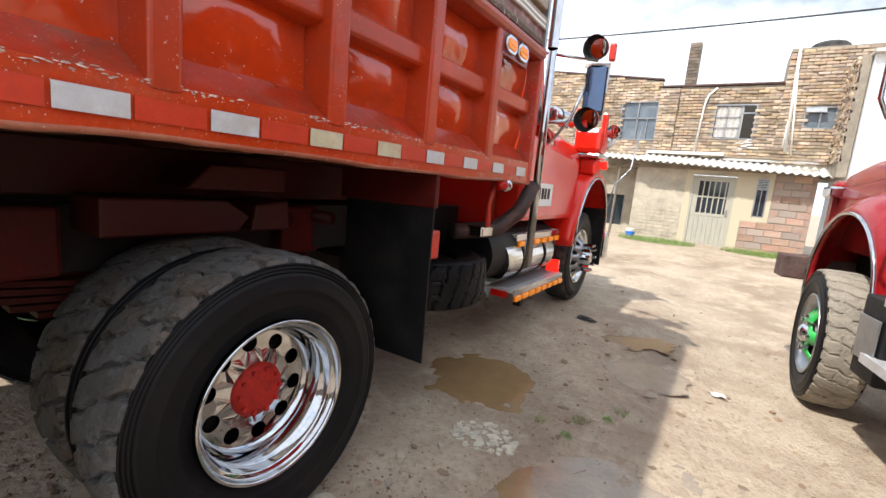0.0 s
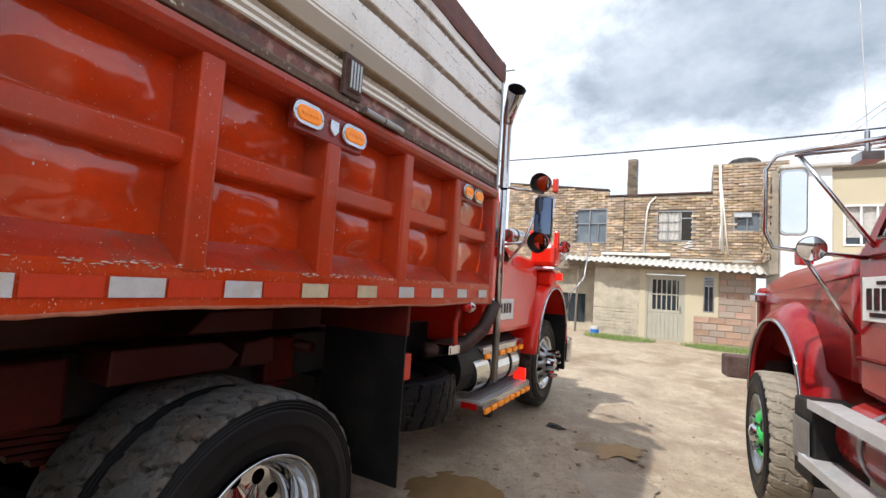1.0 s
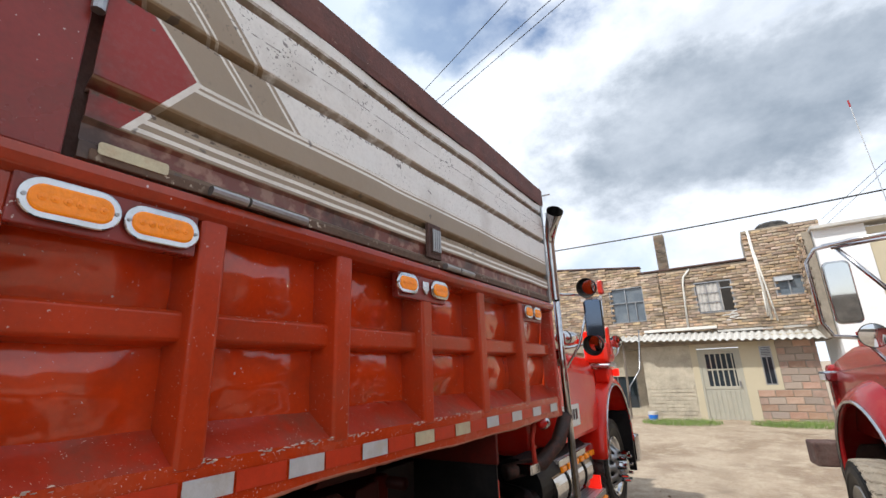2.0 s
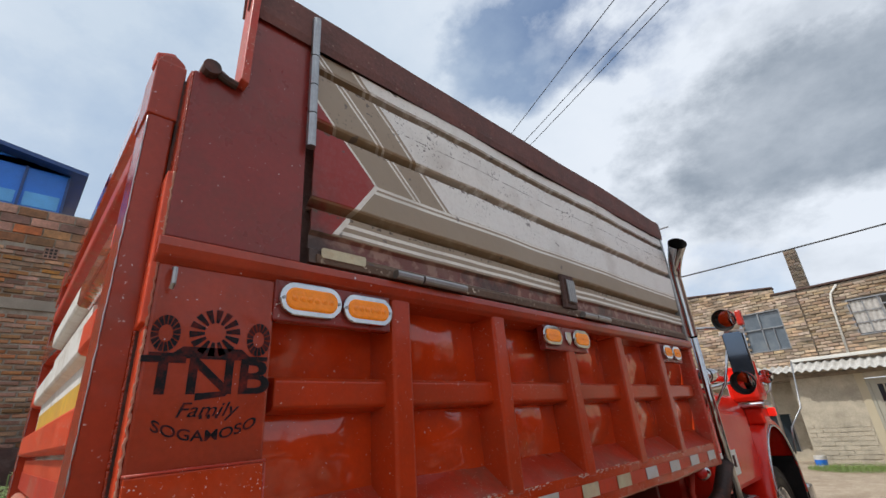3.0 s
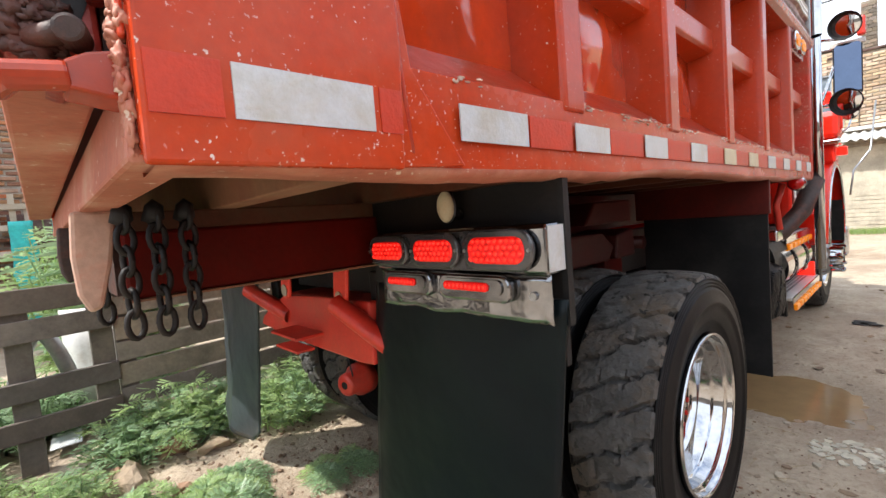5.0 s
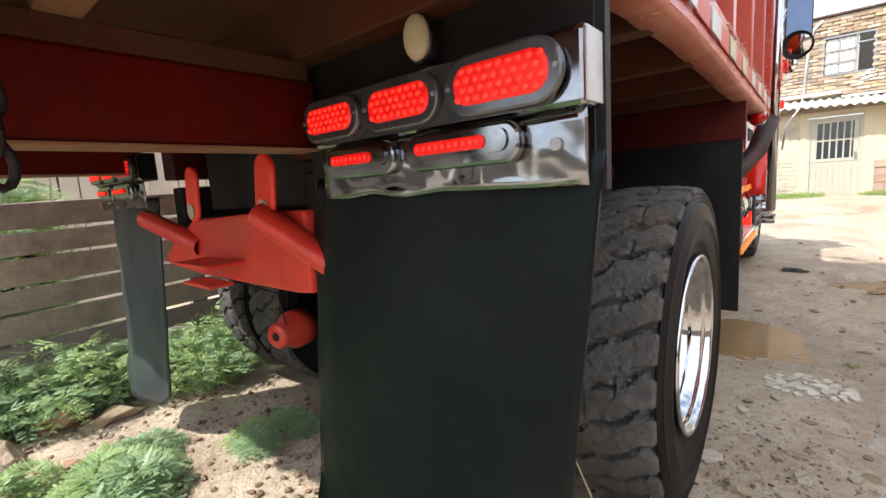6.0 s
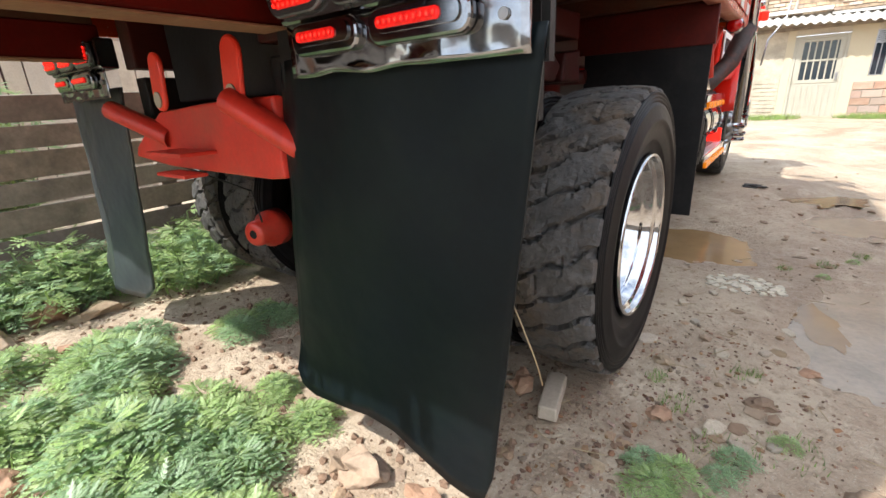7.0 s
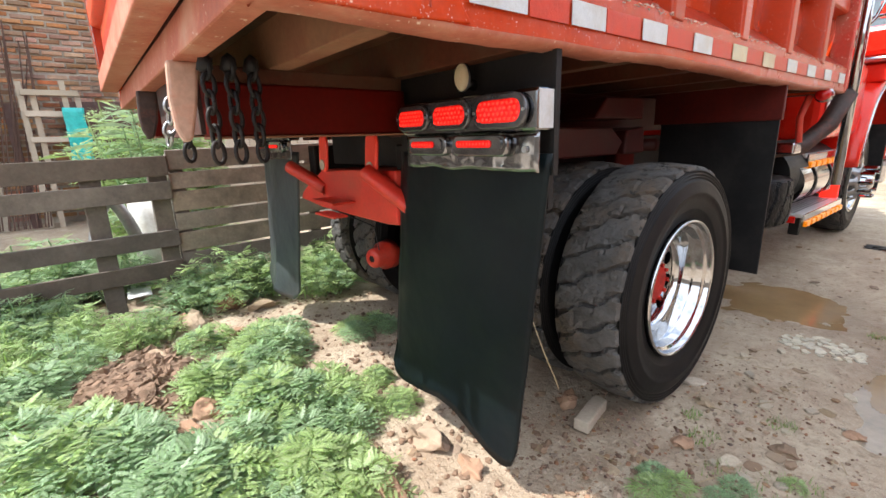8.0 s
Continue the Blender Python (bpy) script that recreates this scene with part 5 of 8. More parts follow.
# rear dual wheels
def dual_wheel(side):
    """side = +1: the wheel pair at the truck's right side; -1: the mirrored pair."""
    w = part("wheel", Geo().tube([(-0.62, 0, 0), (-0.27, 0, 0)], 0.13, 20), "black", truck, "chrome dual wheel with red hub", m=pose(-0.062 if side > 0 else -2.44, AX_R, 0.585, 0, 0, 0 if side > 0 else 180))
    R, W, rim = 0.527, 0.285, 0.292
    add_tyre(w, "rear", R, W, rim, 30, 0.022, -1.3, "tread", "sidewall")
    add_tyre(w, "rear", R, W, rim, 30, 0.022, -1.3, "tread", "sidewall", m=pose(-0.36, 0, 0, 40))
    g = Geo().revolve([(-0.03, 0.284), (-0.004, 0.300), (0.005, 0.297), (0.006, 0.290), (-0.004, 0.285), (-0.018, 0.283), (-0.024, 0.277), (-0.026, 0.268), (-0.032, 0.264), (-0.060, 0.260), (-0.068, 0.252), (-0.074, 0.247), (-0.120, 0.240), (-0.140, 0.233), (-0.148, 0.222)], 72)
    part("rim", g, "chrome", w, "polished chrome rim", smooth=True)
    g = Geo()
    disc_with_holes(g, 0.098, 0.224, 10, 0.031, 0.182, lambda q: -0.150 + 0.016 * ss(0.150, 0.105, q), 0.2, 8)
    part("rim_disc", g, "chrome", w, "chrome disc with round hand holes")
    part("rim_back", Geo().revolve([(-0.26, 0.000), (-0.26, 0.245)], 32), "black", w)
    g = Geo().revolve([(-0.20, 0.106), (-0.132, 0.104), (-0.124, 0.100), (-0.116, 0.088), (-0.110, 0.070), (-0.108, 0.000)], 40)
    hub = part("hub", g, "hub_red", w, "red painted axle hub with bolts", smooth=True)
    for k in range(10):
        a = 2 * math.pi * k / 10
        part("bolt", Geo().tube([(-0.125, 0.082 * math.cos(a), 0.082 * math.sin(a)), (-0.102, 0.082 * math.cos(a), 0.082 * math.sin(a))], 0.010, 6), "hub_red", hub)


dual_wheel(1)
dual_wheel(-1)
g = Geo().tube([(-2.0, AX_R, 0.585), (-0.5, AX_R, 0.585)], 0.11, 20)
g.lump((-1.25, AX_R, 0.585), (0.26, 0.24, 0.24), 0.05, 3)
part("rear_axle", g, "red_dark", truck, "red rear axle housing, darkened for shade", smooth=True)
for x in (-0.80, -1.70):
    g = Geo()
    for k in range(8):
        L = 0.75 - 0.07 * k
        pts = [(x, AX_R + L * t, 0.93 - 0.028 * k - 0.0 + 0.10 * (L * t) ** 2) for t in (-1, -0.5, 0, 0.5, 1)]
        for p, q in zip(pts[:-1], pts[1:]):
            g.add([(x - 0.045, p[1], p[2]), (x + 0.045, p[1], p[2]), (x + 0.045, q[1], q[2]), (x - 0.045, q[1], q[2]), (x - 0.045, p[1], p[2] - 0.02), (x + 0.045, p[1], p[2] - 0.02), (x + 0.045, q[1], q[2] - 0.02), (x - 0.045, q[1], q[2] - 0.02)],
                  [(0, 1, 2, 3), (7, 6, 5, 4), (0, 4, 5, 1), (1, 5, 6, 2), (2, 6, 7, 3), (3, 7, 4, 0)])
    part("leaf_spring", g, "red_dark", truck, "stacked leaf spring, red darkened for shade")
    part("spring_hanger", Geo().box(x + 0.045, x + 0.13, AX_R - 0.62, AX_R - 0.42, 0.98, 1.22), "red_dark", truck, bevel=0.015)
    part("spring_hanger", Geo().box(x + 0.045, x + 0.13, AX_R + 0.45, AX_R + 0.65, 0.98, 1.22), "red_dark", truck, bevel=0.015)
# guard and brackets in near-black red that carries the shade over the wheel
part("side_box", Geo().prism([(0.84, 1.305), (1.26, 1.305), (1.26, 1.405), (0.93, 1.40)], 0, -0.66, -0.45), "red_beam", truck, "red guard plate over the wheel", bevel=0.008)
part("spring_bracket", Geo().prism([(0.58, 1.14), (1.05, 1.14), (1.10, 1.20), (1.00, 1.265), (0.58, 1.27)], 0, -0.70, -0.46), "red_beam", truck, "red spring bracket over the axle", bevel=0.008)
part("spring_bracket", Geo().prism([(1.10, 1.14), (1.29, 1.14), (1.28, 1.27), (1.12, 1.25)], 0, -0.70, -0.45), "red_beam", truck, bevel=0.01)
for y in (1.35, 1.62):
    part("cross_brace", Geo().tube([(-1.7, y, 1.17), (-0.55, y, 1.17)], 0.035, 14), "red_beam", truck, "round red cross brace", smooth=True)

# rear cross member with pipes and hinge lugs
g = Geo().prism([(-1.82, 0.925), (-1.79, 0.965), (-1.66, 1.03), (-1.51, 1.093), (-1.18, 1.113), (-0.80, 1.122), (-0.80, 0.90), (-0.88, 0.893), (-1.115, 0.895), (-1.52, 0.900)], 1, 0.015, 0.05)
g.prism([(-1.60, 1.07), (-0.72, 1.10), (-0.80, 1.12), (-1.52, 1.10)], 1, 0.05, 0.24)
part("tow_plate", g, "red_part", truck, "curved bright red rear cross member", bevel=0.008)
for a, b in (((-1.48, 0.03, 1.00), (-1.79, -0.04, 1.108)), ((-0.70, 0.02, 0.985), (-0.925, -0.04, 1.115))):
    d = Vector(b) - Vector(a)
    g = Geo().tube([a, b], 0.036, 16, False)
    g.tube([b, tuple(Vector(b) - d * 0.5)], 0.029, 16, False)
    part("tow_pipe", g, "red_part", truck, "open red steel pipe stub", smooth=True)
for x, w in ((-1.380, 0.086), (-0.914, 0.092)):
    lug = part("hinge_lug", Geo().rounded_slab(w, 0.185, 0.016, w * 0.48), "lug_red", truck, "rounded red hinge lug with lamp glow in its colour", bevel=0.01, m=pose(x, -0.01, 1.185, 0, 0, -90) @ pose(0, 0, 0, -9))
    part("lug_pin", Geo().tube([(0.014, 0.0, -0.055), (0.020, 0.0, -0.055)], 0.026, 16), "wood_pale", lug, "pale worn pin end")
part("rear_crossmember", Geo().box(-1.55, -0.62, 0.11, 0.15, 1.125, 1.40), "black", truck, "sooty black rear cross member", bevel=0.006)
part("gusset", Geo().box(-1.40, -1.15, -0.10, 0.02, 0.958, 0.970), "red_part", truck, bevel=0.003)
part("gusset", Geo().box(-1.46, -1.25, -0.06, 0.02, 0.880, 0.892), "red_part", truck, bevel=0.003)
g = Geo().revolve([(0.0, 0.022), (0.0, 0.05), (0.012, 0.062), (0.07, 0.066), (0.10, 0.092), (0.17, 0.095), (0.18, 0.0)], 28)
br = part("brake_chamber", g, "red_part", truck, "red brake chamber", smooth=True, m=pose(-1.68, 0.37, 0.515, 0, 0, 105))
part("bore", Geo().revolve([(0.004, 0.0), (0.004, 0.022), (0.0, 0.024)], 20), "black", br)
part("cable_guide", Geo().tube([(-1.58, 0.37, 0.59), (-1.59, 0.35, 0.74), (-1.50, 0.04, 0.90)], 0.004, 5), "cable", truck)


# mud flaps and rear lamps
def flap_sheet(x0, x1, top, y, hem, bend=0.0, left=0.0, right=0.0, fold=0.0, curl=0.0):
    """A hanging rubber sheet whose sides drift by left and right towards the hem; hem lists (across, height)."""
    rows = []
    for i in range(29):
        v = i / 28
        row = []
        for k in range(37):
            u = k / 36
            b = float(np.interp(u, [q[0] for q in hem], [q[1] for q in hem]))
            xx = (x0 + left * v) * (1 - u) + (x1 + right * v) * u
            yy_ = y + bend * (4 * u * (1 - u)) * (0.3 + 0.7 * v) + fold * max(0, 1 - abs(u - 0.45) / 0.45) * v + 0.007 * noise.noise(Vector((u * 3, v * 4, y)))
            yy_ += curl * max(0.0, 0.12 - u) / 0.12 * (1 - v) - 0.02 * max(0.0, v - 0.9) / 0.1 * (1 - u)
            row.append((xx, yy_, top + (b - top) * v))
        rows.append(row)
    return Geo().sheet(rows)


HEM = ((0, 0.31), (0.03, 0.262), (0.12, 0.250), (0.30, 0.268), (0.48, 0.292), (0.60, 0.280), (0.72, 0.232), (0.84, 0.185), (0.92, 0.170), (0.97, 0.182), (1, 0.25))
part("mud_flap", flap_sheet(-0.740, -0.016, 1.195, -0.012, HEM, -0.022, -0.075, -0.105, 0.0, 0.03), "flap", truck, "wide glossy black rubber mud flap", smooth=True, solid=0.010)
part("mud_flap", flap_sheet(-2.35, -1.755, 1.19, 0.0, ((0, 0.36), (0.2, 0.31), (0.55, 0.25), (0.85, 0.24), (1, 0.30)), -0.01, -0.135, -0.23, -0.05), "flap_grey", truck, "folded thin black rubber mud flap, greyed for light shining through", smooth=True, solid=0.010)
g = Geo().box(-0.62, -0.03, 1.80, 1.812, 0.475, 1.31)
part("mud_flap", g, "flap_old", truck, "scuffed black rubber mud flap", bevel=0.002)
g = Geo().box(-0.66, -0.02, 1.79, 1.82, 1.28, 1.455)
part("flap_plate", g, "red_dark", truck, "red flap mounting plate, darkened for shade", bevel=0.004)
part("mud_flap", Geo().box(-2.48, -1.88, 1.80, 1.812, 0.30, 1.31), "flap_old", truck, "scuffed black rubber mud flap", bevel=0.002)
# Added box, reaching low to block the sunlit patch beyond the wheels.
part("tool_box", Geo().box(-2.45, -2.0, 1.95, 3.4, 0.28, 1.15), "black", truck, "black box added to block the bright view underneath", bevel=0.02)
part("flap_bracket", Geo().box(-0.03, -0.016, -0.006, 0.014, 1.14, 1.45), "flap_old", truck)
part("flap_plate", Geo().box(-0.72, -0.035, 0.002, 0.02, 1.05, 1.45), "black", truck)


def rear_lamps(x0, x1, lit):
    """A chrome lamp box with three oval lamps over a crinkled skirt with two slim ones, from x0 to x1."""
    W = x1 - x0
    base = part("lamp_panel", Geo().prism([(-0.062, 0.0), (-0.066, 0.008), (-0.066, 0.093), (-0.058, 0.103), (0.0, 0.103), (0.0, 0.0)], 0, 0.0, W), "lamp_chrome", truck, "dented chrome rear lamp box", bevel=0.006, m=pose(x0, 0.0, 1.252))
    if x1 > -1:
        part("end_plate", Geo().box(W, W + 0.0025, -0.060, -0.004, 0.006, 0.098), "tape", base, "pale sticker on the box end")
    part("face_plate", Geo().rounded_slab(W - 0.045, 0.090, 0.004, 0.030, Matrix.Translation((W / 2 - 0.012, -0.066, 0.050)) @ Matrix.Rotation(radians(-90), 4, "Z")), "bezel", base, "dark glossy lamp face")
    g = Geo()
    rows = []
    for i in range(34):
        u = i / 33
        cr = 0.006 * noise.noise(Vector((u * 9, 1, 1)))
        rows.append([(0.004 + (W - 0.006) * u, -0.052 - cr - 0.005 * noise.noise(Vector((u * 12, zz * 30, 4))) * min(1.0, -zz * 12), zz - 0.008 * noise.noise(Vector((u * 6, 7, 2))) * (zz < -0.09)) for zz in (0.0, -0.016, -0.032, -0.048, -0.064, -0.08, -0.092, -0.103)])
    part("skirt", g.sheet(rows), "lamp_chrome", base, "crinkled chrome skirt", smooth=True, solid=0.003)
    turn = Matrix.Rotation(radians(-90), 4, "Z")
    for cx, w, h in ((W - 0.118, 0.158, 0.060), (W - 0.318, 0.146, 0.056), (W - 0.508, 0.142, 0.052)):
        bz = part("lamp", Geo().rounded_slab(w + 0.036, h + 0.030, 0.014, (h + 0.030) * 0.48, Matrix.Translation((cx, -0.069, 0.052)) @ turn), "bezel", base, "dark glossy rimmed red lamp", bevel=0.005)
        part("lens", Geo().rounded_slab(w, h, 0.017, h * 0.46, Matrix.Translation((cx, -0.069, 0.052)) @ turn), "lamp_lens" if lit else "red_lens", bz, "red lens with lit diodes", bevel=0.006)
        nx = int(w / 0.0165)
        g = Geo()
        for a in range(nx):
            for b in range(4):
                px, pz = (a - (nx - 1) / 2) * 0.0160, (b - 1.5) * 0.0145 * h / 0.066
                if abs(px) < w / 2 - 0.012:
                    g.lump((cx + px + (0.004 if b % 2 else -0.004), -0.0862, 0.052 + pz), (0.0056, 0.003, 0.0047), 0.3, 1, a + 7 * b)
        if lit:
            part("diode_field", g, "led", bz, "lit red diodes", smooth=True)["kind"] = "stuff"
        for sx in (-1, 1):
            part("screw", Geo().tube([(cx + sx * (w / 2 + 0.009), -0.082, 0.052), (cx + sx * (w / 2 + 0.009), -0.086, 0.052)], 0.004, 8), "steel", bz)
    for cx, w in ((W - 0.205, 0.225), (W - 0.445, 0.200)):
        bz = part("lamp", Geo().rounded_slab(w, 0.062, 0.020, 0.026, Matrix.Translation((cx, -0.052, -0.034)) @ turn), "lamp_chrome", base, "slim chrome rimmed red lamp", bevel=0.006)
        part("bulb_mount", Geo().rounded_slab(w - 0.04, 0.034, 0.004, 0.015, Matrix.Translation((cx, -0.0725, -0.030)) @ turn), "lamp_chrome", bz)
        part("lens", Geo().rounded_slab(w - 0.085, 0.020, 0.010, 0.009, Matrix.Translation((cx - 0.014, -0.0725, -0.030)) @ turn), "lamp_lens" if lit else "red_lens", bz, "red bar lens", bevel=0.003)
        g = Geo()
        nx = int((w - 0.09) / 0.0135)
        for a in range(nx):
            g.lump((cx - 0.014 + (a - (nx - 1) / 2) * 0.0135, -0.0825, -0.030), (0.0036, 0.003, 0.0045), 0.0, 1)
        if lit:
            part("diode_field", g, "led", bz, "row of lit red diodes", smooth=True)["kind"] = "stuff"
    for cx in (W - 0.045, 0.06):
        part("screw", Geo().tube([(cx, -0.052, -0.045), (cx, -0.060, -0.045)], 0.009, 12), "steel", base)
    return base


rear_lamps(-0.605, -0.022, True)
rear_lamps(-2.30, -1.715, True)
pl_ = part("plate_lamp", Geo().lump((0, 0, 0), (0.028, 0.013, 0.043), 0.03, 3).tube([(0, 0.01, -0.01), (0.012, 0.05, -0.02)], 0.016, 10), "bezel", truck, "small oval work lamp with glass face", smooth=True, m=pose(-0.315, -0.045, 1.408, 0, 0, 18))
part("lens", Geo().lump((0, -0.006, 0), (0.024, 0.011, 0.038), 0.02, 3), "tape_y", pl_, "cloudy yellowed lens", smooth=True)

# clearance lamp at the front of the body
g = Geo().revolve([(0.0, 0.0), (0.0, 0.045), (-0.06, 0.04), (-0.10, 0.02), (-0.11, 0.0)], 20)
cl = part("clearance_lamp", g, "chrome", truck, "chrome bullet lamp with red lens", smooth=True, m=pose(-0.03, 2.54, 1.425, 0, 0, -90))
g = Geo().lump((0.01, 0, 0), (0.045, 0.04, 0.038), 0.0, 2)
part("lens", g, "red_lens", cl, "domed red lens", smooth=True)
g = Geo()
g.tube([(-0.10, 2.57, 1.43), (-0.14, 2.59, 1.30), (-0.12, 2.57, 1.15)], 0.018, 8)
part("lamp_bracket", g, "red_part", truck, smooth=True)
part("valve_block", Geo().box(-0.25, -0.12, 2.5, 2.66, 1.08, 1.15), "chrome_dull", truck, bevel=0.01)
part("winch_box", Geo().box(-0.30, -0.16, 1.95, 2.08, 0.98, 1.14), "red_part", truck, "small red bracket box", bevel=0.01)

# spare tyre slung under the side
sp = part("spare_wheel", Geo().revolve([(-0.05, 0.0), (-0.05, 0.29)], 32), "black", truck, "spare wheel slung flat under the side", m=pose(-0.58, 2.42, 0.93, 0, -90, 0))
add_tyre(sp, "spare", 0.50, 0.28, 0.30, 30, 0.016, 0.8, "sidewall", "sidewall")
# running gear in shade
part("tank", Geo().tube([(-0.42, 2.85, 0.90), (-0.42, 4.2, 0.90)], 0.22, 28), "black", truck, "black round air tank", smooth=False)
part("gearbox", Geo().box(-1.6, -0.95, 2.4, 4.6, 0.75, 1.15), "black", truck, bevel=0.05)
part("muffler_pipe", Geo().tube([(-0.30, 2.45, 1.10), (-0.15, 2.75, 1.12), (-0.06, 2.9, 1.25), (-0.0, 2.98, 1.45)], 0.055, 14), "grease", truck, "sooty dark exhaust bend", smooth=True)

# running boards, fuel tank
tk = part("fuel_tank", Geo().tube([(-0.34, 3.08, 0.84), (-0.34, 4.08, 0.84)], 0.175, 36), "chrome", truck, "polished round fuel tank with black straps", smooth=False)
for y in (3.38, 3.85):
    part("strap", Geo().revolve([(-0.015, 0.178), (-0.015, 0.184), (0.015, 0.184), (0.015, 0.178)], 36), "black", tk, m=pose(-0.34, y, 0.84, 0, 0, 90))


def running_board(y0, y1, z, x0, x1, lamps):
    bd = part("running_board", Geo().box(x0, x1, y0, y1, z - 0.03, z), "alu", truck, "perforated aluminium step with amber lamps", bevel=0.006)
    g = Geo()
    for i in range(int((y1 - y0) / 0.035)):
        for k in range(6):
            g.tube([(x0 + 0.04 + k * 0.028, y0 + 0.03 + i * 0.035, z), (x0 + 0.04 + k * 0.028, y0 + 0.03 + i * 0.035, z + 0.005)], 0.009, 6)
    part("grip_studs", g, "steel", bd)
    part("edge", Geo().box(x1, x1 + 0.012, y0, y1, z - 0.055, z - 0.0), "chrome", bd, bevel=0.004)
    for i in range(lamps):
        c = y0 + (i + 0.5) * (y1 - y0) / lamps
        part("step_lamp", Geo().box(x1 + 0.004, x1 + 0.03, c - 0.055, c + 0.055, z - 0.10, z - 0.055), "amber", bd, "amber step lamp", bevel=0.008)
    return bd


rb = running_board(3.25, 4.45, 0.60, -0.43, -0.18, 8)
part("end_lamp", Geo().box(-0.37, -0.22, 3.225, 3.245, 0.528, 0.58), "red_lens", rb, "red end lamp", bevel=0.006)
part("end_lamp", Geo().box(-0.32, -0.19, 4.36, 4.39, 0.605, 0.73), "led", rb, "lit red square lamp", bevel=0.006)
part("end_lamp", Geo().box(-0.20, -0.185, 3.85, 4.0, 0.72, 0.78), "red_lens", rb, bevel=0.006)
running_board(3.28, 4.3, 1.045, -0.50, -0.22, 6)
part("step_bracket", Geo().box(-0.36, -0.29, 3.7, 3.76, 0.35, 0.57), "black", truck)

# exhaust stack
g = Geo().tube([(0.02, 2.98, 0.86), (0.02, 2.97, 2.83)], 0.028, 18)
st = part("exhaust_pipe", g, "chrome", truck, "tall chrome exhaust stack with cut elbow", smooth=True)
g = Geo()
pts = [Vector((0.02, 2.97, 2.35)), Vector((0.02, 2.97, 2.84)), Vector((0.028, 2.965, 2.91)), Vector((0.05, 2.945, 2.98)), Vector((0.09, 2.90, 3.04)), Vector((0.135, 2.84, 3.085))]
g.tube(pts, [0.036, 0.036, 0.045, 0.055, 0.062, 0.072], 20, False)
part("elbow", g, "chrome", st, smooth=True)
g = Geo().tube([tuple(p) for p in pts[2:]], [0.040, 0.050, 0.056, 0.068], 20, False)
part("bore", g, "black", st, "sooty inside of the pipe", smooth=True)

# cab, hood, fenders
g = Geo()
g.prism([(3.25, 1.05), (4.35, 1.05), (4.35, 1.95), (4.15, 2.02), (3.95, 2.62), (3.80, 2.70), (3.35, 2.70), (3.25, 2.60)], 0, -2.05, -0.42)
cab = part("cab", g, "cab_red", truck, "glossy red truck cab", bevel=0.05)
part("side_window", Geo().prism([(3.40, 2.02), (4.0, 2.02), (3.85, 2.52), (3.42, 2.52)], 0, -0.425, -0.412), "glass", cab)
part("windscreen", Geo().prism([(4.19, 1.99), (3.99, 2.58), (4.005, 2.585), (4.205, 1.995)], 0, -1.95, -0.52), "glass", cab)
part("cab_stripe", Geo().prism([(3.3, 1.72), (4.3, 1.86), (4.3, 1.92), (3.3, 1.80)], 0, -0.42, -0.415), "tape_y", cab, "cream flash along the door")
g = Geo()
rows = []
for i in range(15):
    t = i / 14
    y = 4.1 + 1.75 * t
    w = 0.80 - 0.16 * t
    zt = 2.05 - 0.14 * t
    row = []
    for k in range(17):
        a = -1 + 2 * k / 16
        row.append((-1.25 + w * (abs(a) ** 0.7) * (1 if a > 0 else -1), y, zt - 0.06 * abs(a) ** 2 - 0.95 * max(0, abs(a) - 0.78) / 0.22 * 0.75))
    rows.append(row)
g.sheet(rows)
part("hood", g, "cab_red", truck, "glossy red bonnet", smooth=True, solid=0.01)
part("grille", Geo().box(-1.85, -0.65, 5.83, 5.88, 1.1, 1.88), "chrome", truck, bevel=0.02)
for x0, x1 in ((-0.55, -0.10), (-2.40, -1.95)):
    g = Geo()
    rows = []
    for i in range(29):
        a = radians(-8 + 196 * i / 28)
        r = 0.66
        y, zz = AX_F - 0.02 - r * math.cos(a), 0.98 + r * math.sin(a) * 1.04
        if i < 4:
            y -= 0.06 * (4 - i) / 4
        s = 1 if x1 > -1.2 else -1
        xo, xi = (x1, x0) if s > 0 else (x0, x1)
        rows.append([(xi, y, zz + 0.05 * math.sin(a)), (xi + s * 0.18, y, zz + 0.045 * math.sin(a)), (xo - s * 0.08, y, zz + 0.02 * math.sin(a)), (xo - s * 0.02, y, zz), (xo, AX_F + (y - AX_F) * 0.97, 0.98 + (zz - 0.98) * 0.97), (xo, AX_F + (y - AX_F) * 0.91, 0.98 + (zz - 0.98) * 0.91)])
    g.sheet(rows)
    fd = part("fender", g, "cab_red", truck, "bulging glossy red front fender", smooth=True, solid=0.012)
    g = Geo().tube([(x1 + 0.002 if x1 > -1.2 else x0 - 0.002, AX_F - 0.595 * math.cos(radians(a)), 0.98 + 0.615 * math.sin(radians(a))) for a in range(-10, 190, 10)], 0.012, 6)
    part("arch_trim", g, "chrome", fd, smooth=True)
part("inner_wing", Geo().box(-1.95, -0.55, 4.35, 5.75, 0.95, 1.65), "black", truck, bevel=0.02)
part("front_bumper", Geo().box(-2.42, -0.08, 5.82, 5.98, 0.62, 0.95), "chrome", truck, "chrome front bumper", bevel=0.03)
part("front_flap", Geo().box(-0.5, -0.10, 5.66, 5.70, 0.55, 1.25), "flap_old", truck, bevel=0.004)


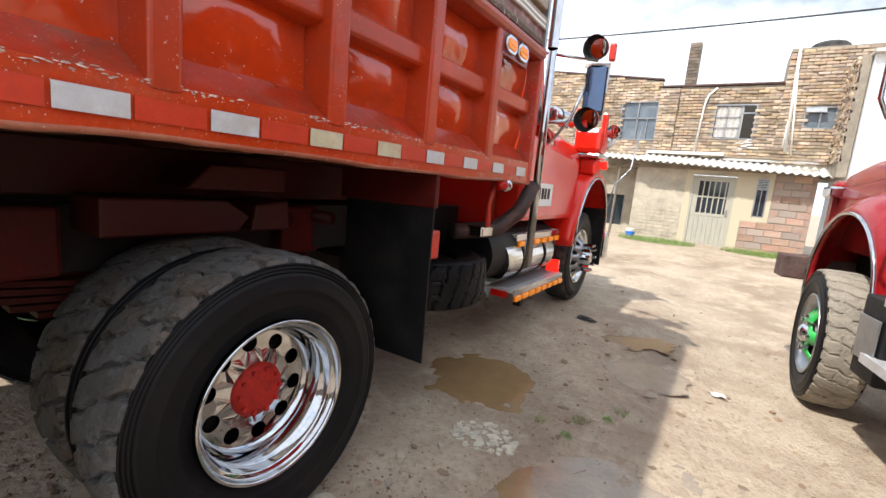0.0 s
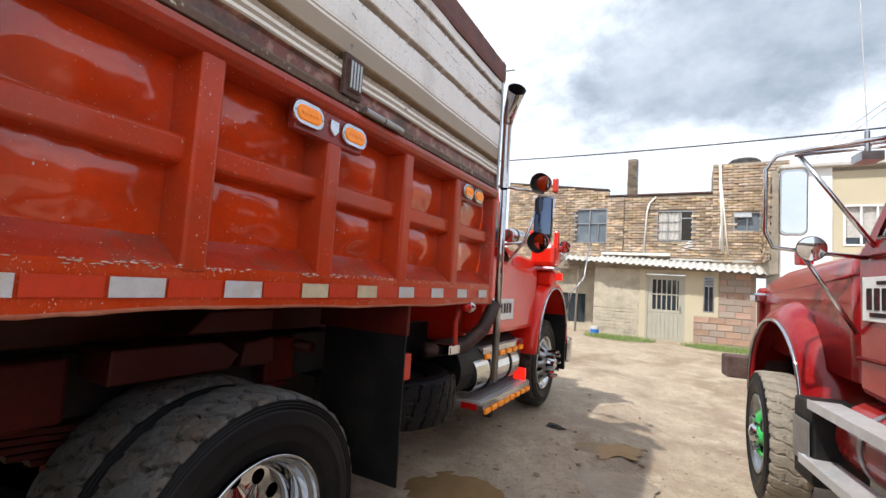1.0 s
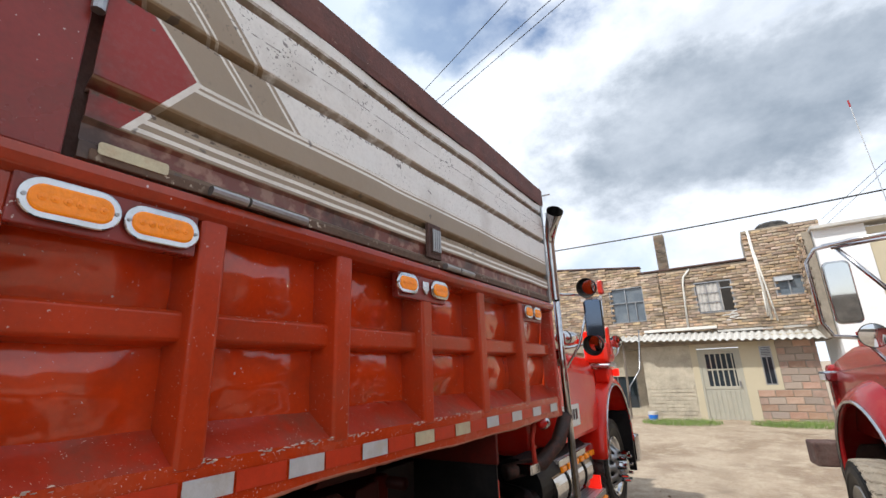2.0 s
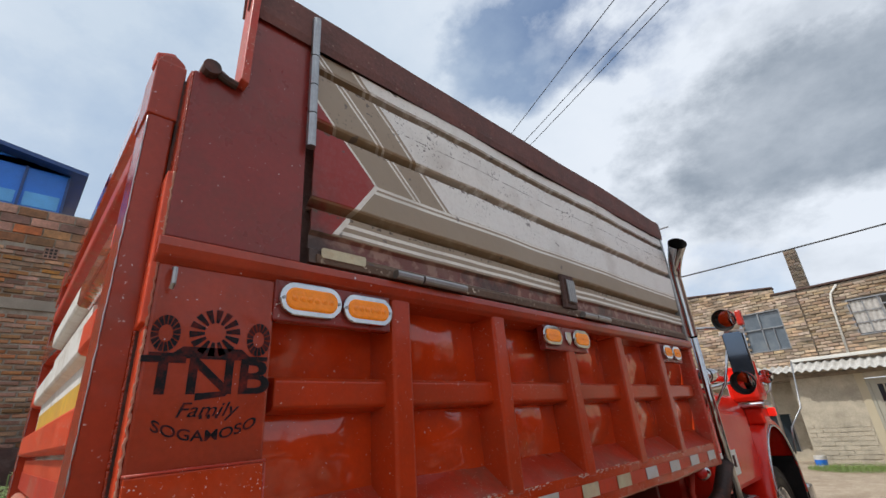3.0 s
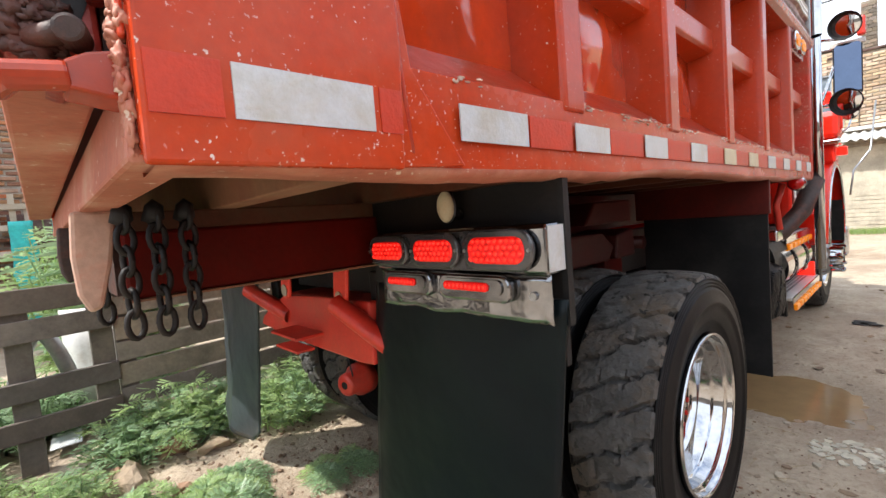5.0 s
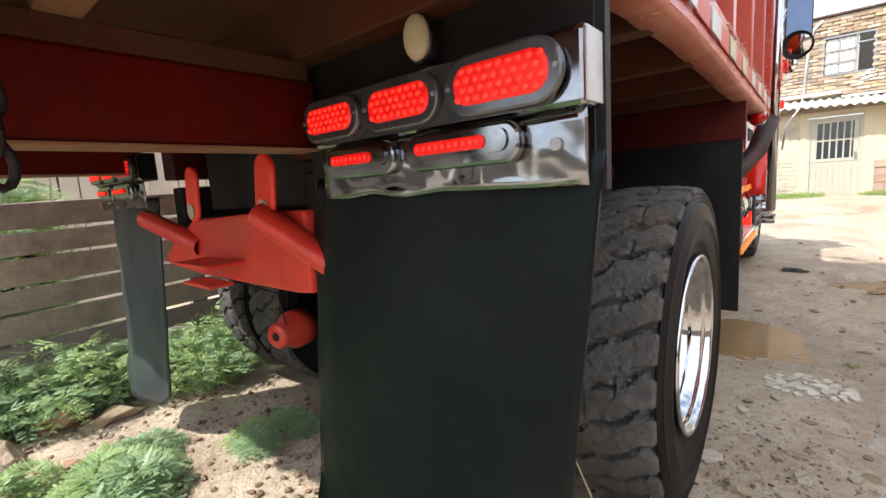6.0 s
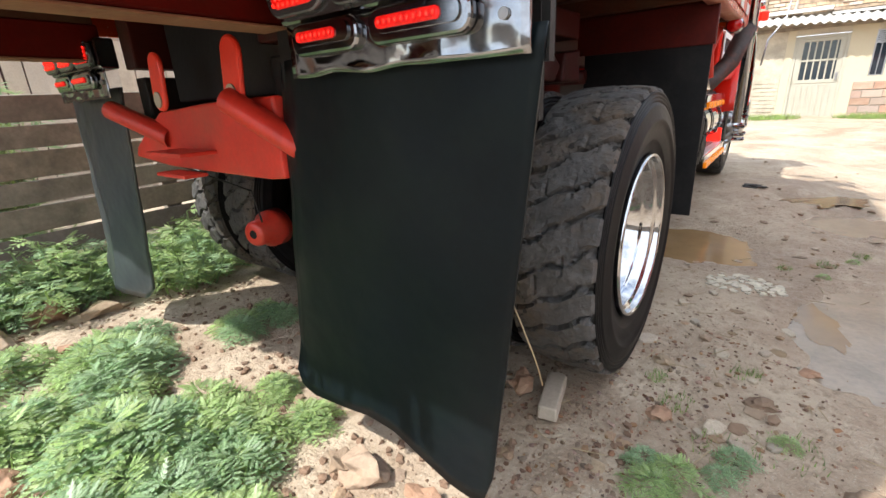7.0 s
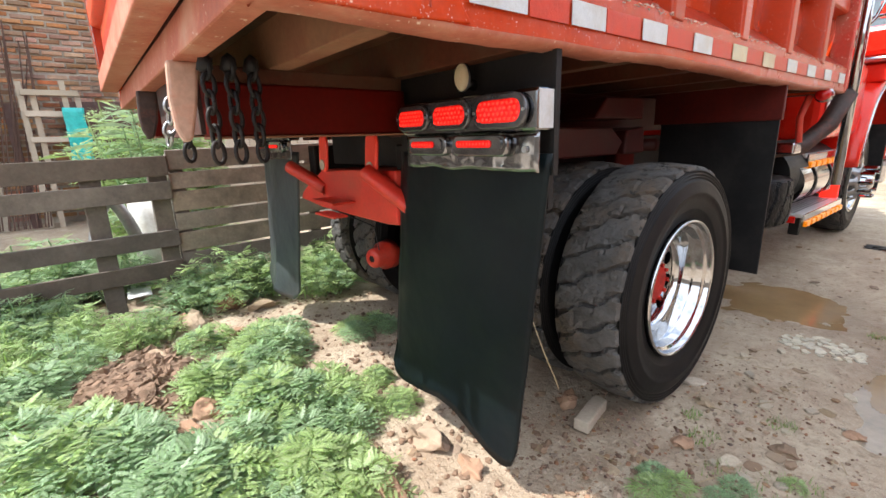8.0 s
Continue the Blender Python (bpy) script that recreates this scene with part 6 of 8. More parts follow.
def front_wheel(x, turn):
    w = part("wheel", Geo().tube([(-0.25, 0, 0), (0.0, 0, 0)], 0.10, 20), "steel", truck, "front wheel with chrome hub and long nut covers", m=pose(x, AX_F, 0.70, 0, 0, turn))
    add_tyre(w, "front", 0.512, 0.27, 0.30, 34, 0.011, 0.9, "rubber", "sidewall")
    g = Geo().revolve([(-0.03, 0.30), (0.0, 0.312), (0.004, 0.304), (-0.03, 0.29), (-0.05, 0.27), (-0.05, 0.24)], 48)
    part("rim", g, "chrome", w, smooth=True)
    g = Geo()
    disc_with_holes(g, 0.10, 0.242, 10, 0.027, 0.195, lambda q: -0.05 + 0.10 * ss(0.24, 0.15, q), 0)
    part("rim_disc", g, "steel", w, "brownish steel wheel disc", smooth=True)
    part("rim_back", Geo().revolve([(-0.12, 0.0), (-0.12, 0.26)], 32), "black", w)
    g = Geo().revolve([(0.05, 0.10), (0.09, 0.095), (0.11, 0.08), (0.135, 0.06), (0.14, 0.0)], 28)
    part("hub", g, "chrome", w, smooth=True)
    for k in range(10):
        a = 2 * math.pi * k / 10
        part("nut_cover", Geo().tube([(0.05, 0.145 * math.cos(a), 0.145 * math.sin(a)), (0.15, 0.145 * math.cos(a), 0.145 * math.sin(a)), (0.155, 0.145 * math.cos(a), 0.145 * math.sin(a))], [0.017, 0.017, 0.012], 10), "chrome", w, "long chrome nut cover")


front_wheel(-0.20, 0)
front_wheel(-2.30, 180)
part("front_axle", Geo().tube([(-2.1, AX_F, 0.66), (-0.4, AX_F, 0.66)], 0.06, 12), "black", truck)
dp = part("door_plate", Geo().box(-0.16, -0.15, 3.28, 3.80, 1.28, 1.47), "plate", truck, "white painted number panel with dark marks", bevel=0.003)
for k, w in enumerate((0.05, 0.06, 0.05, 0.06, 0.05, 0.06)):
    part("mark", Geo().box(-0.15, -0.147, 3.33 + 0.07 * k, 3.33 + 0.07 * k + w * 0.8, 1.34, 1.43), "decal", dp)
part("side_fairing", Geo().prism([(3.2, 1.15), (4.55, 1.15), (4.55, 1.75), (3.2, 1.85)], 0, -0.42, -0.165), "cab_red", truck, "glossy red cab side skirt", bevel=0.05)

# wing mirrors, horns and lamps of the cab
g = Geo().rounded_slab(0.165, 0.40, 0.05, 0.03, pose(0.10, 3.80, 2.25, 0, 0, -82))
mr = part("mirror", g, "black", truck, "tall chrome-backed wing mirror", bevel=0.006)
part("mirror_glass", Geo().rounded_slab(0.148, 0.37, 0.004, 0.025, pose(0.107, 3.7488, 2.25, 0, 2, -82)), "mirror_blue", mr)
part("mirror_trim", Geo().box(-0.01, 0.012, -0.10, 0.10, 0.245, 0.28, m=pose(0.106, 3.757, 2.175, 0, 0, -82)), "white", mr, bevel=0.004)
for z, r in ((2.56, 0.085), (2.02, 0.085)):
    mm = pose(0.12, 3.74, z, 0, 12, -97)
    cm = part("round_mirror", Geo().revolve([(0.0, 0.0), (0.02, r * 0.75), (0.06, r), (0.075, r)], 28), "cab_red", truck, "round red mirror shell with black hood", smooth=True, m=mm)
    part("mirror_hood", Geo().revolve([(0.03, r * 0.9), (0.13, r + 0.012), (0.13, r + 0.006), (0.03, r * 0.88)], 28), "black", cm, smooth=True)
    part("round_glass", Geo().revolve([(0.076, r), (0.084, r * 0.6), (0.087, 0.0)], 28), "mirror", cm, smooth=True)
for pts in ([(-0.42, 3.60, 2.55), (0.10, 3.78, 2.48)], [(-0.42, 3.62, 1.95), (0.10, 3.79, 2.03)], [(-0.40, 3.55, 1.45), (-0.05, 3.7, 2.0), (0.08, 3.78, 2.45)], [(0.16, 3.84, 2.02), (0.17, 3.86, 2.48)]):
    part("mirror_arm", Geo().tube(pts, 0.013, 8), "chrome", truck, smooth=True)
for x0, y0, z0, w, d, h, mk in ((0.15, 3.86, 2.50, 0.05, 0.06, 0.14, "red_part"), (-0.08, 3.95, 2.03, 0.07, 0.06, 0.12, "led"), (-0.075, 4.80, 1.92, 0.055, 0.07, 0.33, "cab_red"), (-0.075, 4.98, 1.69, 0.07, 0.05, 0.085, "led")):
    part("cab_lamp", Geo().box(x0, x0 + w, y0, y0 + d, z0, z0 + h), mk, truck, "bright red cab lamp", bevel=0.014)
g = Geo().tube([(-0.34, 4.05, 2.115), (-0.34, 4.07, 2.115), (-0.31, 4.50, 2.12), (-0.31, 4.52, 2.12)], [0.055, 0.075, 0.075, 0.055], 22)
part("air_cleaner", g, "chrome_dull", truck, "chrome air cleaner canister", smooth=True)
for y in (4.14, 4.40):
    part("strap", Geo().tube([(-0.335, y, 2.1165), (-0.333, y + 0.025, 2.117)], 0.079, 22), "black", truck)
# rounded bonnet shoulder beside the cab
rows = []
for i in range(13):
    t = i / 12
    y = 3.92 + 0.86 * t
    rows.append([(-0.62, y, 2.02 - 0.05 * t), (-0.45, y, 2.01 - 0.06 * t), (-0.34, y, 1.985 - 0.07 * t), (-0.27, y, 1.93 - 0.08 * t), (-0.235, y, 1.84 - 0.07 * t), (-0.225, y, 1.70 - 0.05 * t), (-0.235, y, 1.52)])
part("cowl_shoulder", Geo().sheet(rows), "cab_red", truck, "rounded glossy red bonnet shoulder", smooth=True, solid=0.01)
g = Geo().box(-0.33, -0.035, 4.74, 5.04, 1.84, 2.10)
pod = part("lamp_housing", g, "cab_red", truck, "red lamp housing on the fender", bevel=0.05)
part("lamp_bar", Geo().box(-0.34, -0.03, 4.73, 5.05, 1.785, 1.838), "chrome_dull", pod, "polished lamp base", bevel=0.018)
part("lamp_foot", Geo().box(-0.30, -0.07, 4.78, 5.0, 1.62, 1.784), "cab_red", pod, bevel=0.02)
part("headlamp", Geo().revolve([(0, 0.0), (0.03, 0.07), (0.10, 0.10), (0.14, 0.10), (0.15, 0.0)], 24), "chrome", truck, smooth=True, m=pose(-0.14, 5.05, 2.00, 0, 0, 90))
fm = part("round_mirror", Geo().revolve([(0.0, 0.0), (0.02, 0.055), (0.05, 0.072), (0.06, 0.072)], 28), "chrome", truck, "small round chrome fender mirror", smooth=True, m=pose(0.02, 5.02, 2.09, 0, 6, -95))
part("round_glass", Geo().revolve([(0.061, 0.068), (0.068, 0.04), (0.070, 0.0)], 28), "mirror", fm, smooth=True)
part("mirror_arm", Geo().tube([(0.02, 5.06, 2.03), (0.0, 5.05, 1.95), (-0.05, 5.0, 1.90)], 0.010, 8), "chrome", truck, smooth=True)
part("mirror_pole", Geo().tube([(-0.02, 5.35, 1.30), (0.0, 5.45, 1.55), (0.12, 5.6, 1.75), (0.16, 5.7, 2.25)], 0.009, 6), "steel", truck, smooth=True)
part("aerial", Geo().tube([(-0.36, 3.9, 2.6), (-0.33, 3.95, 3.5)], 0.006, 6), "steel", truck)


# ---- the second truck, parked beside it ----
wine = thing("parked_truck", "wine-red bonneted truck with a green front wheel", "truck", m=pose(1.815, 4.35, 0.0, 0, 0, 9))
w2 = part("wheel", Geo().tube([(-0.25, 0, 0), (-0.03, 0, 0)], 0.10, 20), "steel", wine, "muddy front wheel with green disc", m=pose(0.0, 0, 0.51, 0, 0, 174))
add_tyre(w2, "front", 0.512, 0.27, 0.30, 34, 0.011, 0.9, "tyre_mud", "sidewall", m=pose(0, 0, 0))
part("rim", Geo().revolve([(-0.03, 0.30), (0.0, 0.312), (0.004, 0.304), (-0.03, 0.29), (-0.06, 0.27), (-0.06, 0.25)], 48), "steel", w2, "scuffed steel rim", smooth=True)
g = Geo()
disc_with_holes(g, 0.09, 0.252, 5, 0.058, 0.175, lambda q: -0.06 + 0.07 * ss(0.25, 0.12, q), 0)
part("rim_disc", g, "green", w2, "bright green wheel disc", smooth=True)
part("rim_back", Geo().revolve([(-0.14, 0.0), (-0.14, 0.27)], 32), "black", w2)
part("hub", Geo().revolve([(0.0, 0.075), (0.03, 0.068), (0.045, 0.05), (0.055, 0.0)], 24), "chrome_dull", w2, smooth=True)
for k in range(8):
    a = 2 * math.pi * k / 8
    part("wheel_nut", Geo().tube([(-0.01, 0.125 * math.cos(a), 0.125 * math.sin(a)), (0.03, 0.125 * math.cos(a), 0.125 * math.sin(a))], 0.015, 6), "chrome_dull", w2)
# fender with open arch
AC, AR = 0.85, 0.60
g = Geo()
rows = []
for i in range(33):
    a = radians(-28 + 226 * i / 32)
    cy_, cz_ = -math.cos(a), math.sin(a)
    y_in, z_in = AR * cy_, AC + AR * cz_
    row = [(0.14, y_in * 0.97, AC + (z_in - AC) * 0.97), (0.10, y_in, z_in), (0.11, y_in * 1.06, AC + (z_in - AC) * 1.05), (0.17, y_in * 1.15, AC + (z_in - AC) * 1.14 + 0.02 * cz_), (0.30, y_in * 1.22, AC + (z_in - AC) * 1.20 + 0.06 * max(0, cz_)), (0.50, y_in * 1.24, AC + (z_in - AC) * 1.22 + 0.09 * max(0, cz_))]
    rows.append(row)
g.sheet(rows)
fd2 = part("fender", g, "cab_wine", wine, "glossy wine-red front fender", smooth=True, solid=0.012)
part("arch_trim", Geo().tube([(0.095, -AR * math.cos(radians(a)), AC + AR * math.sin(radians(a))) for a in range(-28, 199, 8)], 0.014, 8), "chrome", fd2, "chrome wheel arch trim", smooth=True)
part("wheel_well", Geo().box(0.45, 1.9, -0.75, 0.75, 0.55, 1.45), "black", wine, bevel=0.02)
# bonnet
g = Geo()
rows = []
for i in range(15):
    t = i / 14
    y = -1.15 + 2.26 * t
    xl = 0.22 + 0.10 * t
    zt = 1.985 - 0.12 * t - 0.16 * ss(0.82, 1.0, t)
    row = []
    for k in range(15):
        u = k / 14
        x = xl + (2.2 - 2 * xl) * u
        e = abs(2 * u - 1)
        row.append((x, y, zt + 0.10 * (1 - e ** 2) - 0.10 * e ** 6))
    rows.append([(xl - 0.01, y, 1.15)] + row + [(2.2 - xl + 0.01, y, 1.15)])
g.sheet(rows)
part("hood", g, "cab_wine", wine, "glossy wine-red bonnet", smooth=True, solid=0.012)
part("hood_seam", Geo().tube([(0.215 + 0.10 * t, -1.15 + 2.12 * t, 1.80 - 0.14 * t) for t in (0, 0.25, 0.5, 0.75, 1)], 0.010, 6), "cab_wine", wine, smooth=True)
part("front_mask", Geo().box(0.28, 1.92, 0.94, 1.10, 1.0, 1.74), "cab_wine", wine, bevel=0.04)
hl = part("headlamp", Geo().box(0.20, 0.42, 0.84, 1.02, 1.58, 1.68), "chrome", wine, "chrome headlamp bezel", bevel=0.02)
part("lens", Geo().box(0.19, 0.20, 0.86, 1.0, 1.60, 1.66), "tape", hl)
part("front_bumper", Geo().box(-0.06, 2.2, 0.70, 0.94, 0.83, 1.04), "board", wine, "heavy dark red bumper", bevel=0.015)
# cab with door
g = Geo()
g.prism([(-3.2, 0.95), (-1.12, 1.10), (-1.10, 1.93), (-1.16, 1.97), (-1.78, 2.62), (-1.95, 2.70), (-3.1, 2.72), (-3.2, 2.62)], 0, 0.20, 2.0)
cab2 = part("cab", g, "cab_wine", wine, "wine-red cab with dark glass", bevel=0.04)
part("side_window", Geo().prism([(-2.95, 2.0), (-1.42, 2.0), (-1.88, 2.52), (-2.95, 2.54)], 0, 0.192, 0.2), "glass", cab2, "dark side window")
part("windscreen", Geo().prism([(-1.19, 2.01), (-1.755, 2.60), (-1.74, 2.61), (-1.175, 2.02)], 0, 0.32, 1.88), "glass", cab2, "slanted windscreen")
part("window_frame", Geo().tube([(0.185, -2.98, 1.98), (0.185, -1.38, 1.98), (0.185, -1.86, 2.55), (0.185, -2.98, 2.57)], 0.014, 6), "chrome_dull", cab2, smooth=True)
part("door_bead", Geo().tube([(0.193, -3.1, 1.90), (0.193, -1.14, 1.89)], 0.012, 6), "cab_wine", cab2, smooth=True)
part("door_bead", Geo().tube([(0.193, -3.1, 1.32), (0.193, -1.14, 1.30)], 0.012, 6), "cab_wine", cab2, smooth=True)
part("roof_visor", Geo().prism([(-1.95, 2.62), (-1.45, 2.72), (-1.42, 2.86), (-1.95, 2.90)], 0, 0.22, 1.98), "black", cab2, "dark roof visor", bevel=0.01)
np_ = part("number_panel", Geo().box(0.185, 0.194, -1.76, -1.20, 1.52, 1.77), "plate", cab2, "white number panel with dark marks", bevel=0.003)
for k in range(6):
    part("mark", Geo().box(0.181, 0.186, -1.30 - 0.075 * k, -1.25 - 0.075 * k, 1.585, 1.705), "decal", np_)
part("mark", Geo().box(0.181, 0.186, -1.68, -1.28, 1.545, 1.57), "decal", np_)
part("mark", Geo().box(0.181, 0.186, -1.61, -1.35, 1.725, 1.745), "decal", np_)
# steps and tank
for z, y1 in ((1.01, -1.06), (0.65, -0.93)):
    stp = part("step", Geo().box(-0.02, 0.14, -2.5, y1, z - 0.035, z), "alu", wine, "silver tread-plate step", bevel=0.004)
    part("step_edge", Geo().box(-0.026, -0.02, -2.5, y1, z - 0.05, z + 0.004), "alu", stp)
tk2 = part("tank", Geo().tube([(0.33, -2.6, 0.83), (0.33, -1.05, 0.83)], 0.22, 32), "cab_wine", wine, "dark red round fuel tank", bevel=0.02)
for y in (-1.35, -2.0):
    part("strap", Geo().revolve([(-0.02, 0.223), (-0.02, 0.230), (0.02, 0.230), (0.02, 0.223)], 32), "steel", tk2, m=pose(0.33, y, 0.83, 0, 0, 90))
part("step_box", Geo().box(0.02, 0.30, -1.02, -0.72, 0.48, 0.98), "black", wine, "dark battery box", bevel=0.015)
part("step_plate", Geo().box(0.0, 0.012, -1.0, -0.76, 0.60, 0.86), "steel", wine, bevel=0.004)
part("frame_rail", Geo().box(0.60, 0.72, -5.5, 0.7, 0.70, 0.95), "black", wine)
for y in (-4.4, -5.5):
    rw = part("wheel", Geo().tube([(-0.5, 0, 0), (-0.05, 0, 0)], 0.12, 16), "black", wine, m=pose(0.1, y, 0.53, 0, 0, 180))
    add_tyre(rw, "rear", 0.528, 0.285, 0.302, 30, 0.022, -1.3, "tread", "sidewall")
# mirror
part("mirror_arm", Geo().tube([(0.22, -1.55, 2.50), (-0.06, -1.30, 2.52), (-0.24, -1.22, 2.50), (-0.29, -1.20, 2.42), (-0.29, -1.20, 2.02), (-0.25, -1.20, 1.93), (-0.10, -1.22, 1.91), (0.19, -1.25, 1.88)], 0.013, 8), "chrome_dull", wine, "bent steel mirror bracket", smooth=True)
part("mirror_arm", Geo().tube([(-0.14, -1.25, 2.50), (0.20, -1.30, 1.94)], 0.014, 8), "chrome_dull", wine, smooth=True)
part("mirror_arm", Geo().tube([(-0.12, -1.22, 1.91), (0.19, -1.13, 1.44)], 0.013, 8), "chrome_dull", wine, smooth=True)
part("mirror_arm", Geo().tube([(-0.20, -1.24, 2.51), (1.0, -1.32, 2.62)], 0.013, 8), "chrome_dull", wine, smooth=True)
part("mirror_arm", Geo().tube([(-0.16, -1.26, 2.49), (1.0, -1.35, 2.57)], 0.012, 8), "chrome_dull", wine, smooth=True)
mr2 = part("mirror", Geo().rounded_slab(0.14, 0.40, 0.035, 0.035, pose(-0.165, -1.24, 2.20, 0, 2.5, -98)), "chrome", wine, "tall chrome framed mirror", bevel=0.006)
part("mirror_glass", Geo().rounded_slab(0.118, 0.37, 0.004, 0.03, pose(-0.170, -1.276, 2.199, 0, 2.5, -98)), "mirror", mr2)
cm2 = part("round_mirror", Geo().revolve([(0.0, 0.0), (0.02, 0.06), (0.05, 0.075)], 24), "chrome", wine, "round convex mirror", smooth=True, m=pose(-0.08, -1.24, 1.93, 0, 12, -98))
part("round_glass", Geo().revolve([(0.05, 0.07), (0.06, 0.04), (0.062, 0.0)], 24), "mirror", cm2, smooth=True)
part("turn_lamp", Geo().box(0.06, 0.14, -0.70, -0.58, 1.87, 1.98), "red_lens", wine, "red fender lamp", bevel=0.01)
an = part("aerial", Geo().tube([(0.16, -1.32, 2.42), (0.16, -1.32, 2.60)], 0.014, 8), "steel", wine, "tall whip aerial with coil base")
part("whip", Geo().tube([(0.16, -1.32, 2.60), (0.13, -1.32, 3.43)], 0.0028, 6), "tape", an)
part("tip", Geo().tube([(0.13, -1.32, 3.42), (0.128, -1.32, 3.47)], 0.005, 6), "red_lens", an, "red aerial tip")
part("clamp", Geo().box(0.11, 0.21, -1.38, -1.26, 2.42, 2.47), "steel", an)


# ---- brick walls ----
def brick_field(parent, x0, x1, z0, z1, bl, bh, joint, put, mats, holes=(), singles=None, depth=0.04, jitter=0.006, top=None, seed=1):
    """Bricks in running bond over a wall's face: put(u, out, z) gives the place. Bricks in the singles window are objects of their own."""
    rnd = random.Random(seed)
    rest = Geo()
    count = 0
    shared = {}
    row = 0
    z = z0
    while z + bh < z1 + 0.001:
        u = x0 - (bl / 2 if row % 2 else 0)
        while u < x1:
            a, b = max(u, x0), min(u + bl - joint, x1)
            u += bl
            c = (a + b) / 2
            if b - a < 0.04 or any(h[0] < c < h[1] and h[2] < z + bh / 2 < h[3] for h in holes) or (top and z + bh > top(c)):
                continue
            o = rnd.uniform(-jitter, jitter)
            dz = rnd.uniform(-0.004, 0.004) - jitter * rnd.uniform(-0.35, 0.35)
            grey = len(mats) > 2 and rnd.random() < mats[3]
            whole = abs(b - a - (bl - joint)) < 1e-6
            if singles and whole and count < 300 and singles[0] < c < singles[1] and singles[2] < z < singles[3]:
                if grey not in shared:
                    q = Geo()
                    e = 0.008
                    hw, hh = (bl - joint) / 2, (bh - joint) / 2
                    vs = [put(s * hw, -0.02, t * hh) for s, t in ((-1, -1), (1, -1), (1, 1), (-1, 1))] + [put(s * (hw - e), depth, t * (hh - e)) for s, t in ((-1, -1), (1, -1), (1, 1), (-1, 1))] + [put(s * hw, depth - e, t * hh) for s, t in ((-1, -1), (1, -1), (1, 1), (-1, 1))]
                    base = Vector(put(0, 0, 0))
                    q.add([Vector(v) - base for v in vs], [(0, 1, 9, 8), (1, 2, 10, 9), (2, 3, 11, 10), (3, 0, 8, 11), (8, 9, 5, 4), (9, 10, 6, 5), (10, 11, 7, 6), (11, 8, 4, 7), (4, 5, 6, 7)])
                    shared[grey] = mesh_of("brick", q)
                    shared[grey].materials.append(M[mats[2 if grey else 1]])
                ob = new("brick", shared[grey])
                ob.parent = parent
                ob.location = put(c, o, z + bh / 2 + dz)
                count += 1
            else:
                vs = [put(uu, d + o, zz + dz) for d in (-0.02, depth) for uu, zz in ((a, z), (b, z), (b, z + bh - joint), (a, z + bh - joint))]
                rest.add(vs, [(0, 1, 5, 4), (1, 2, 6, 5), (2, 3, 7, 6), (3, 0, 4, 7), (4, 5, 6, 7)])
        z += bh
        row += 1
    if rest.v:
        r = part("brickwork", rest, mats[0], parent, "coursed clay bricks")
        r["kind"] = "stuff"


# ---- house across the yard ----
YF, YU = 14.0, 14.55
house = thing("brick_house", "two-storey house of bare yellow brick with tin porch roof", "house", m=pose(0.16, 0, -0.01))
LOW = [(0.0, 1.02, 0.2, 2.22), (1.46, 1.72, 1.22, 2.2)]


def wall_with_holes(x0, x1, z0, z1, y0, y1, holes):
    """One closed wall body with openings right through it."""
    xs = sorted({x0, x1} | {v for h in holes for v in h[:2] if x0 < v < x1})
    zs = sorted({z0, z1} | {v for h in holes for v in h[2:] if z0 < v < z1})
    nx, nz = len(xs) - 1, len(zs) - 1

    def solid(i, k):
        return 0 <= i < nx and 0 <= k < nz and not any(h[0] < (xs[i] + xs[i + 1]) / 2 < h[1] and h[2] < (zs[k] + zs[k + 1]) / 2 < h[3] for h in holes)

    at = lambda i, k, s: (i * (nz + 1) + k) * 2 + s
    vs = [(xs[i], (y0, y1)[s], zs[k]) for i in range(nx + 1) for k in range(nz + 1) for s in (0, 1)]
    fs = []
    for i in range(nx):
        for k in range(nz):
            if solid(i, k):
                for s in (0, 1):
                    fs.append((at(i, k, s), at(i + 1, k, s), at(i + 1, k + 1, s), at(i, k + 1, s)))
                for di, dk, p, q in ((-1, 0, (i, k), (i, k + 1)), (1, 0, (i + 1, k), (i + 1, k + 1)), (0, -1, (i, k), (i + 1, k)), (0, 1, (i, k + 1), (i + 1, k + 1))):
                    if not solid(i + di, k + dk):
                        fs.append((at(*p, 0), at(*q, 0), at(*q, 1), at(*p, 1)))
    return Geo().add(vs, fs)


part("porch_wall", wall_with_holes(-1.45, 0.95 + 1.7, 0.1, 2.5, YF, YF + 0.14, LOW), "stucco", house, "rough cream rendered porch wall")
part("door_surround", Geo().box(-0.16, 0.0, YF - 0.01, YF, 0.2, 2.34).box(1.02, 1.46, YF - 0.012, YF, 0.2, 2.34).box(1.46, 1.82, YF - 0.011, YF - 0.0005, 1.10, 1.22).box(1.72, 1.82, YF - 0.0115, YF, 1.22, 2.34), "cream", house, "smooth cream band round door and window")
